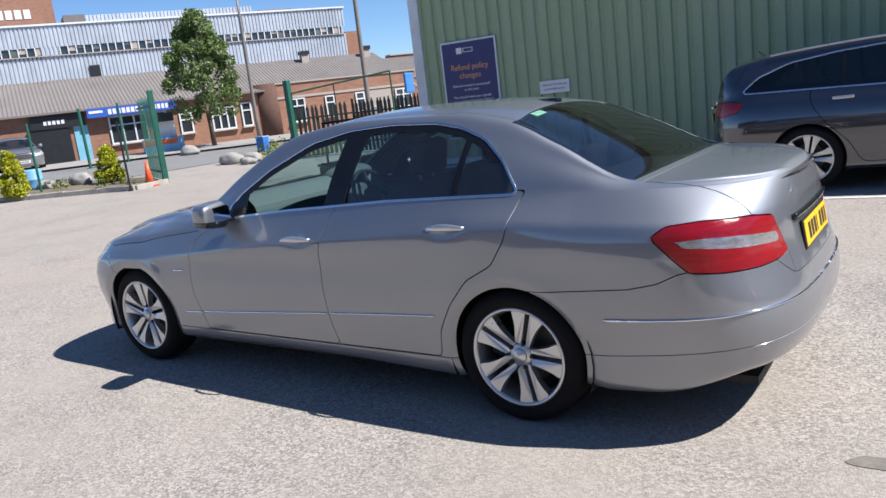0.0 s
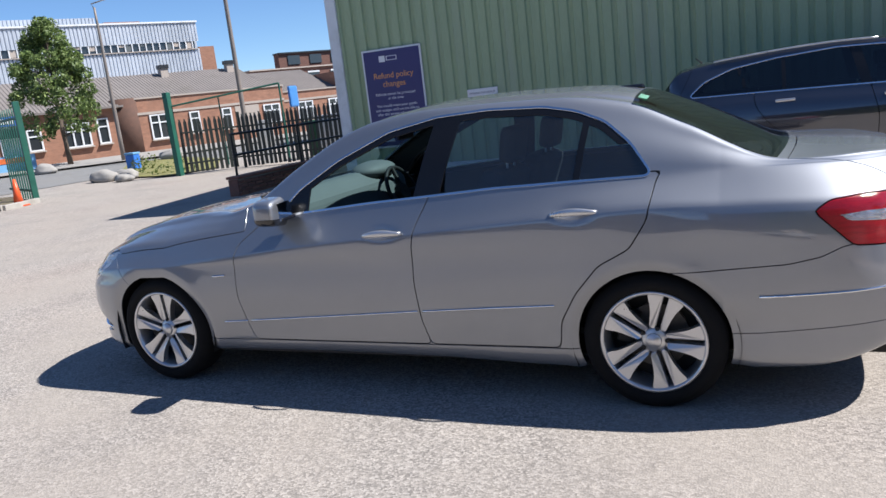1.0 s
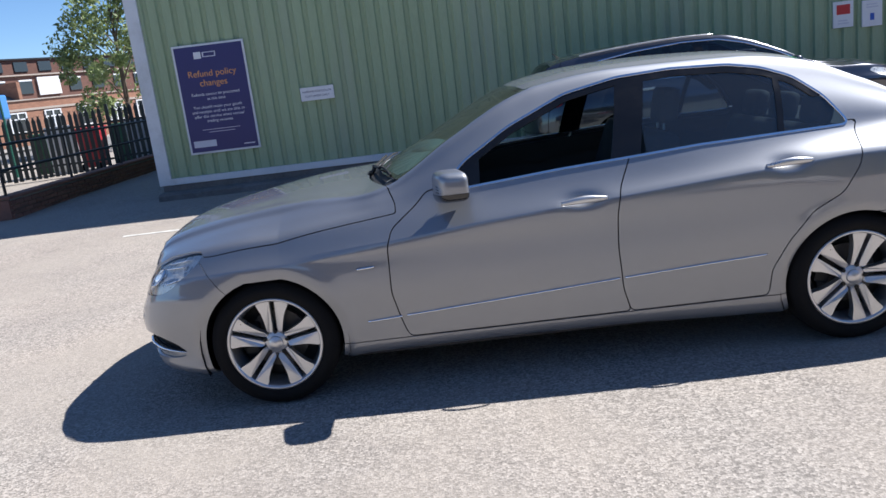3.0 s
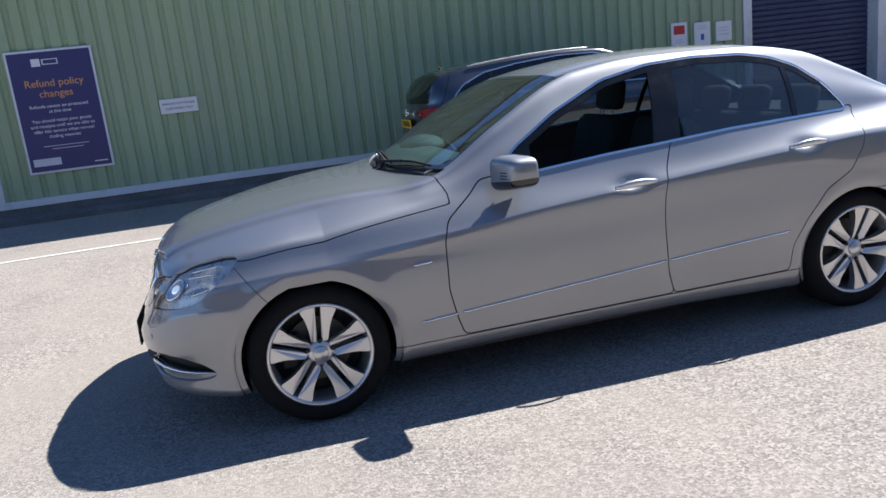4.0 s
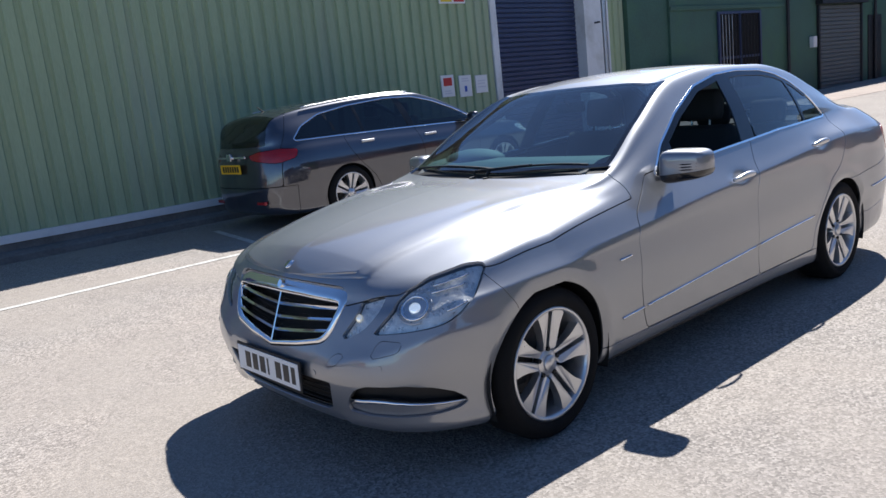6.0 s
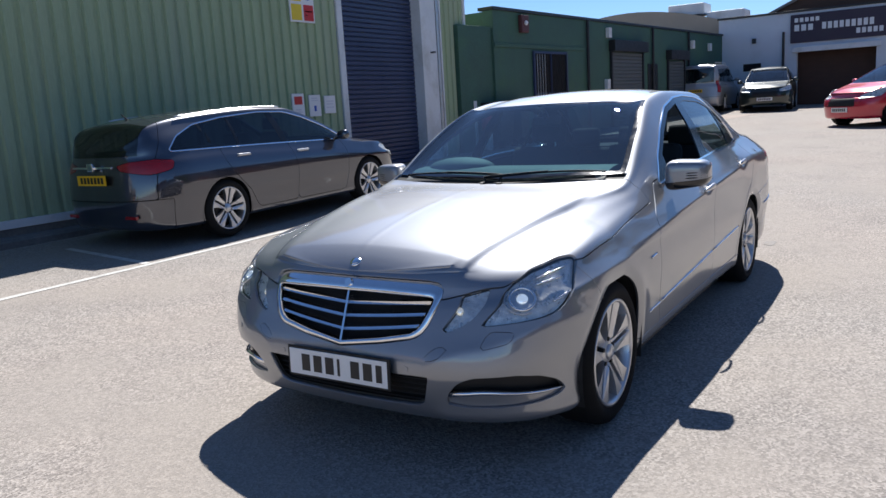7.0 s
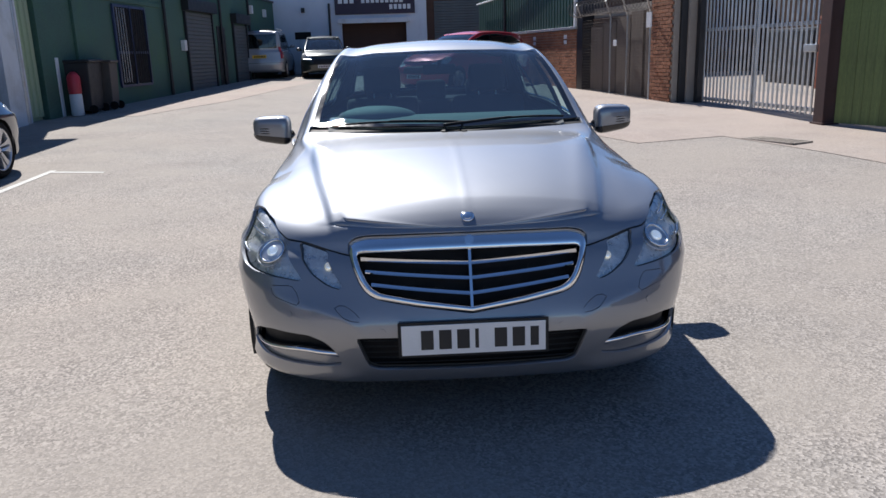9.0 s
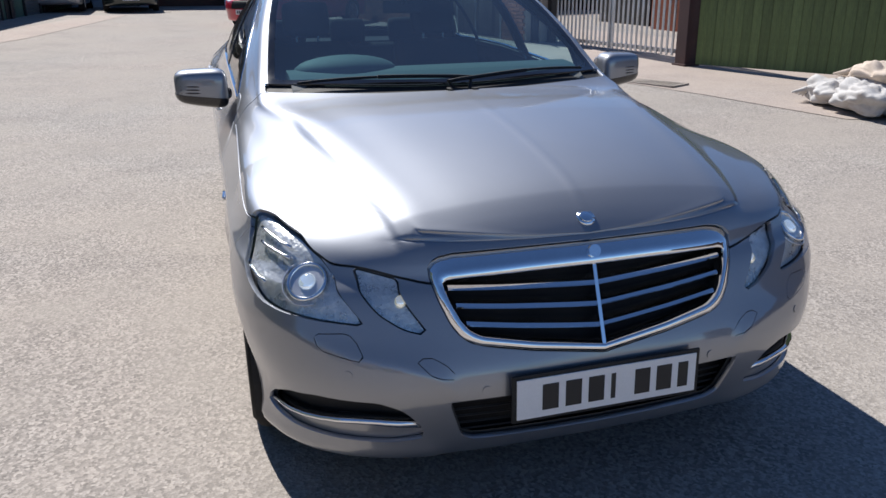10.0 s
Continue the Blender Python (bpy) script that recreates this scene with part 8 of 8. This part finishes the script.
# street verge things
for x, y, s, sd in ((16.3, -13.3, (.42, .28, .2), 4), (16.9, -13.0, (.5, .3, .22), 5), (15.8, -12.7, (.3, .2, .15), 6), (21.0, -20.4, (.6, .3, .25), 7), (24.8, -17.4, (.5, .35, .25), 8)):
    rk = thing("boulder", (x, y, G(x, y)), "grey boulder on the street verge", "rock", "verge boulders")
    bm = M()
    blob(bm, (0, 0, s[2] * .6), s, sd, .35, 3)
    part("stone", bm, PAVING, rk, "", True)
patch("grass_verge", [(14.6, -13.2), (17.2, -13.6), (22.5, -19.5), (21.0, -21.0), (17, -18.5), (14.2, -15)], mat("dry_grass", (0.20, 0.19, 0.07), 0.95, vary=0.35, scale=4, grain=60, bump=0.6, depth=.03), .05, "dry grass verge by the railings", "grass")
patch("far_pavement", [(22.5, -22.3), (26.2, -17.0), (33.0, -5.0), (36, -6), (31.0, -19.5), (27.5, -27.0), (24, -34), (20, -34)], PAVING, .10, "pale concrete pavement before the brick range", "pavement")
leaves("verge_blades", [((x, y, G(x, y) + .1), .35, 70) for x, y in [(15.4, -13.9), (16.4, -14.3), (17.6, -15.1), (18.8, -16.3), (19.9, -17.6), (20.8, -18.9), (15.2, -14.8), (17.2, -16.4)]], .06, GRASSLEAF, tuft, rng0)
bx = thing("blue_box", (19.3, -16.6, G(19.3, -16.6)), "small blue plastic grit box on the verge", "box")
bm = M()
box(bm, (-.2, -.15, 0), (.2, .15, .55), .03)
part("body", bm, mat("bright_blue_plastic", (0.03, 0.16, 0.55), 0.5), bx)
bm = M()
box(bm, (-.22, -.17, .55), (.22, .17, .62), .02)
part("lid", bm, BLUEPL, bx)
bs = thing("blue_sign", (13.0, -17.9, .2), "bright blue hooded sign on a post behind the railings", "sign")
bm = M()
rod(bm, (0, 0, 0), (0, 0, 1.7), .03, n=8)
part("post", bm, GALV, bs)
bm = M()
box(bm, (-.05, -.24, 1.45), (.05, .24, 2.15), .06)
part("hood", bm, mat("sign_blue_plastic", (0.06, 0.22, 0.55), 0.4), bs)


def street_lamp(at, h, arm, label, r=.075):
    s = thing("street_lamp", (*at, G(*at)), label, "street lamp", "street lamps")
    bm = M()
    tube(bm, [(0, 0, 0), (0, 0, 1.2), (0, 0, h - .6), (0, 0, h)], [r * 1.3, r * 1.2, r * .7, r * .6], 10)
    part("column", bm, mat("weathered_steel", (0.22, 0.19, 0.17), 0.6, 0.3, vary=0.15), s, "", True)
    if arm:
        bm = M()
        tube(bm, [(0, 0, h - .05), (-.1 * arm[0], -.1 * arm[1], h + .15), (.5 * arm[0], .5 * arm[1], h + .32), (arm[0], arm[1], h + .36)], .03, 8)
        part("arm", bm, GALV, s, "", True)
        bm = M()
        for q in bmesh.ops.create_uvsphere(bm, u_segments=16, v_segments=8, radius=1)["verts"]:
            q.co = Vector((arm[0] * 1.2 + q.co.x * .32, arm[1] * 1.2 + q.co.y * .2, h + .35 + q.co.z * .09))
        part("lamp_head", bm, GALV, s, "", True)
    return s


street_lamp((24.2, -20.9), 6.5, (-.7, -.75), "tall weathered steel street lamp with a curved arm")
street_lamp((18.0, -21.6), 12.0, None, "tall plain steel lighting column", .085)

# ---- cafe, brick range and factory across the street ----
FA, FANG = (34.36, -17.61, .30), -116.9
rg = thing("brick_range", FA, "long single-storey brick range with a cafe, grey sheet roof", "building", rz=FANG)
# own x runs along the street, its front faces own -y


def fbox(name, x0, x1, y0, y1, z0, z1, material, label="", parent=rg, bev=.0):
    bm = M()
    box(bm, (x0, y0, z0), (x1, y1, z1), bev)
    return part(name, bm, material, parent, label)


BRICK_FAR = mat("orange_brick_far", (0.29, 0.15, 0.10), 0.9, vary=0.30, scale=2.2, grain=18, bump=0.0, stretch=(1.2, 1.2, 3.2), dirt=(0.21, 0.10, 0.065))
BRICK_BAND = mat("pale_band", (0.38, 0.33, 0.29), 0.9, vary=0.1)
GLASSDARK2 = plain("dark_pane", (0.03, 0.035, 0.04), 0.08, 0.0, 0.5)
fbox("wall", -9, 10.3, 0, .4, -.5, 2.55, BRICK_FAR)
fbox("wall", 10.3, 19.6, -.25, .4, -.5, 2.75, BRICK_FAR)
fbox("wall", 19.6, 40, -.05, .4, -.5, 2.35, BRICK_FAR)
fbox("band", 10.3, 19.6, -.30, -.25, 1.92, 2.05, BRICK_BAND)
fbox("band", 19.6, 40, -.10, -.05, 1.80, 1.92, BRICK_BAND)
fbox("coping", 10.25, 19.65, -.32, .42, 2.75, 2.83, BRICK_BAND)
fbox("coping", 19.6, 40, -.12, .42, 2.35, 2.42, BRICK_BAND)
bm = M()                                           # curved dark corner bay
rod(bm, (10.5, .35, -.4), (10.5, .35, 2.85), .75, n=24)
part("corner_bay", bm, BRICK_DARK, rg, "dark rounded brick corner", True)


def slope(x0, x1, z0, z1, y0, y1, name="roof", material=ROOF_GREY):
    bm = M()
    n = int((x1 - x0) / .19)
    prof = []
    for k in range(n):
        a = x0 + (x1 - x0) * k / n
        prof += [(a, 0), (a + .08, 0), (a + .11, .03), (a + .16, .03)]
    prof.append((x1, 0))
    lo = [bm.verts.new((a, y0, z0 + d)) for a, d in prof]
    hi = [bm.verts.new((a, y1, z1 + d)) for a, d in prof]
    for i in range(len(prof) - 1):
        bm.faces.new((lo[i], lo[i + 1], hi[i + 1], hi[i]))
    return part(name, bm, material, rg)


slope(-9, 10.2, 2.50, 4.35, -.35, 4.5)
slope(10.0, 19.4, 2.60, 4.35, .4, 5.0)
slope(19.4, 24, 2.3, 3.9, .4, 5.0)
fbox("gable", 24, 24.2, .4, 5, 1.5, 3.4, BRICK_FAR)
fbox("fascia", -9, 10.2, -.40, -.33, 2.44, 2.54, ROOF_GREY)
for x, y in ((14.4, 4.4), (18.6, 4.4), (7.5, 3.2)):
    fbox("vent_base", x - .22, x + .22, y - .22, y + .22, 3.8, 4.55, BRICK_BAND)
    fbox("vent_cowl", x - .28, x + .28, y - .28, y + .28, 4.55, 4.78, BLACK_METAL)
fbox("sign_board", 1.0, 5.35, -.48, -.40, 2.05, 2.50, PRINT_BLUE, "blue cafe sign board with white lettering bars")
for k in range(8):
    fbox("bar", 2.0 + k * .22, 2.16 + k * .22, -.495, -.48, 2.14, 2.40, BAR_WHITE)
for k in range(4):
    fbox("bar", 4.2 + k * .2, 4.34 + k * .2, -.495, -.48, 2.16, 2.40, BAR_WHITE)
fbox("bar", 1.1, 1.75, -.495, -.48, 2.26, 2.38, BAR_WHITE)
fbox("shop_board", -1.6, .9, -.2, -.1, 1.75, 2.35, BLACK_METAL, "dark shop board with pale lettering bars")
for k in range(5):
    fbox("bar", -1.0 + k * .2, -.86 + k * .2, -.215, -.20, 1.95, 2.15, BAR_WHITE)


def far_window(x0, x1, z0, z1, bars, y=-.02, cill=True):
    w_ = new("window")
    w_.parent = rg
    bm = M()
    box(bm, (x0, y - .0, z0), (x1, y + .05, z1))
    part("pane", bm, GLASSDARK2, w_)
    bm = M()
    for k in range(bars + 1):
        x = x0 + (x1 - x0) * k / bars
        box(bm, (x - .04, y - .06, z0), (x + .04, y, z1))
    for z in (z0, z1, z0 + (z1 - z0) * .68):
        box(bm, (x0 - .04, y - .055, z - .035), (x1 + .04, y, z + .035))
    part("frame", bm, WHITE_TRIM, w_)
    if cill:
        bm = M()
        box(bm, (x0 - .1, y - .16, z0 - .10), (x1 + .1, y, z0 - .035))
        part("cill", bm, BRICK_BAND, w_)


far_window(2.0, 3.8, .65, 2.0, 3)
far_window(4.3, 4.8, .65, 2.0, 1)
far_window(5.5, 6.1, .75, 1.75, 1)
far_window(7.2, 8.4, .70, 1.85, 3)
far_window(8.85, 9.35, .72, 1.95, 1)
far_window(11.5, 12.4, .6, 1.85, 2, -.27)
far_window(13.7, 14.2, .7, 1.8, 1, -.27)
far_window(15.6, 16.1, .7, 1.8, 1, -.27)
far_window(18.2, 19.2, .7, 1.75, 2, -.27)
for k in range(7):
    far_window(20.6 + 2.2 * k, 21.6 + 2.2 * k, .65, 1.7, 2, -.07)
fbox("plaster_panel", 16.4, 17.9, -.28, -.25, .4, 1.85, BRICK_BAND)
fbox("door", .3, .95, -.05, .0, -.3, 1.75, mat("pale_blue_door", (0.20, 0.45, 0.58), 0.5))
fbox("shutter_gate", -1.8, .1, -.15, -.05, -.3, 1.7, BLACK_METAL)
kiosk = thing("market_stall", (28.6, -18.9, G(28.6, -18.9)), "small blue and orange stall by the cafe", "stall", rz=FANG)
for nm, lo, hi, material in (("counter", (-.9, -.3, .0), (.9, .3, .75), BLUEPL), ("stripe", (-.92, -.32, .45), (.6, -.30, .68), mat("orange_panel", (0.6, 0.13, 0.03), 0.5)), ("board", (-.2, .2, .75), (.7, .28, 1.5), BAR_WHITE), ("canopy", (-.3, -.3, 1.5), (.6, .3, 1.9), BLACK_METAL)):
    bm = M()
    box(bm, lo, hi, .01)
    part(nm, bm, material, kiosk)

fc = thing("factory", FA, "large pale ribbed metal factory with strip windows and brick towers", "building", rz=FANG)
FCY = 35.0


def ribbed(x0, x1, z0, z1, y, name="wall", material=METAL_SHEET):
    bm = M()
    prof, x = [], x0
    while x < x1:
        prof += [(x, y), (x + .19, y), (x + .22, y + .07), (x + .31, y + .07)]
        x += .34
    prof = [(min(a, x1), b) for a, b in prof] + [(x1, y)]
    lo = [bm.verts.new((a, b, z0)) for a, b in prof]
    hi = [bm.verts.new((a, b, z1)) for a, b in prof]
    for i in range(len(prof) - 1):
        if prof[i + 1][0] > prof[i][0]:
            bm.faces.new((lo[i], lo[i + 1], hi[i + 1], hi[i]))
    return part(name, bm, material, fc)


ribbed(-12, 30, 9.25, 11.1, FCY)
ribbed(-12, 30, 3.0, 8.55, FCY + .1)
ribbed(1.0, 2.4, 8.55, 9.25, FCY)
fbox("core", -12, 29.9, FCY + .3, FCY + 20, 0, 10.9, METAL_SHEET, "", fc)
ribbed(5.4, 21.2, 11.0, 12.2, FCY + 3)
fbox("upper_core", 5.5, 21.1, FCY + 3.2, FCY + 12, 10.5, 12.1, METAL_SHEET, "", fc)
fbox("parapet", -12, 30.1, FCY - .12, FCY + .4, 11.1, 11.25, WHITE_TRIM, "", fc)
fbox("window_strip", 2.4, 29.6, FCY + .15, FCY + .25, 8.3, 9.4, GLASSDARK2, "", fc)
fbox("window_strip", -12, 1.0, FCY + .15, FCY + .25, 8.3, 9.4, GLASSDARK2, "", fc)
for k in range(62):
    x = -11.6 + k * .67
    if not .6 < x < 2.4:
        fbox("mullion", x, x + .09, FCY + .02, FCY + .15, 8.5, 9.3, WHITE_TRIM, "", fc)
        if k % 7 in (1, 2, 4):
            fbox("blind", x + .09, x + .67, FCY + .10, FCY + .14, 8.6 + .2 * (k % 3), 9.2, SHUT_GREY if k % 2 else BRICK_BAND, "", fc)
fbox("strip_cill", -12, 29.8, FCY - .05, FCY + .12, 8.46, 8.54, BRICK_BAND, "", fc)
fbox("brick_tower", -7, 2.9, FCY + 4, FCY + 12, 10, 14.6, BRICK_FAR, "brown brick roof tower with pale lettering bars", fc)
for k in range(4):
    fbox("bar", -1.9 + k * .75, -1.35 + k * .75, FCY + 3.95, FCY + 4, 12.3, 13.1, BAR_WHITE, "", fc)
fbox("brick_tower", 22.6, 26.2, FCY + 5, FCY + 9, 10, 12.0, BRICK_FAR, "", fc)
fbox("brick_end", 30.0, 31.6, FCY + .2, FCY + 12, 0, 8.7, BRICK_FAR, "", fc)
fbox("roof_plant", 3.4, 5.2, FCY + 1.5, FCY + 5, 11, 12.1, ROOF_GREY, "", fc)
for x in (4.6, 13.5):
    fbox("louvre", x, x + .9, FCY - .02, FCY + .08, 6.4, 7.4, BLACK_METAL, "", fc)

BRICK_WORKS = mat("dark_red_brick_far", (0.15, 0.075, 0.058), 0.9, vary=0.3, scale=2.2, grain=18, bump=0.0, stretch=(1.2, 1.2, 3.2), dirt=(0.10, 0.05, 0.04))
fr_ = thing("brick_works", FA, "distant flat-roofed brick works with small windows", "building", rz=FANG)
fbox("wall", 30, 75, 25, 26, 0, 5.2, BRICK_WORKS, "", fr_)
fbox("upper_wall", 36, 75, 30, 31, 4.5, 7.0, BRICK_WORKS, "", fr_)
fbox("roof_edge", 36, 75, 29.8, 31.2, 7.0, 7.15, BLACK_METAL, "", fr_)
fbox("roof_edge", 30, 75, 24.8, 26, 5.2, 5.32, BRICK_BAND, "", fr_)
for k in range(10):
    x = 31 + k * 2.6
    fbox("window", x, x + 1.3, 24.9, 25.05, 3.6, 4.7, GLASSDARK2, "", fr_)
    fbox("window", x + 6, x + 7.4, 29.9, 30.05, 5.9, 6.8, GLASSDARK2, "", fr_)
    fbox("window_head", x, x + 1.3, 24.85, 24.95, 4.7, 4.85, WHITE_TRIM, "", fr_)
fbox("works_sign", 43.2, 45.5, 24.8, 24.9, 3.4, 5.0, BAR_WHITE, "", fr_)

# plain boundary wall, unseen; added behind the camera to darken the sedan's reflections
bw = thing("yard_wall", (-2.0, 8.62, 0), "unseen plain dark brick wall added to darken reflections in the sedan", "wall", kind="structure", rz=20)
for x0, x1, high in ((0, 6.5, 1.7), (6.5, 26, 3.4)):
    bm = M()
    box(bm, (x0, 0, -.3), (x1, .3, high))
    part("wall", bm, DARKBRICK_FAR, bw)
    bm = M()
    box(bm, (x0, -.04, high), (x1, .34, high + .08), .01)
    part("coping", bm, BRICK_BAND, bw)
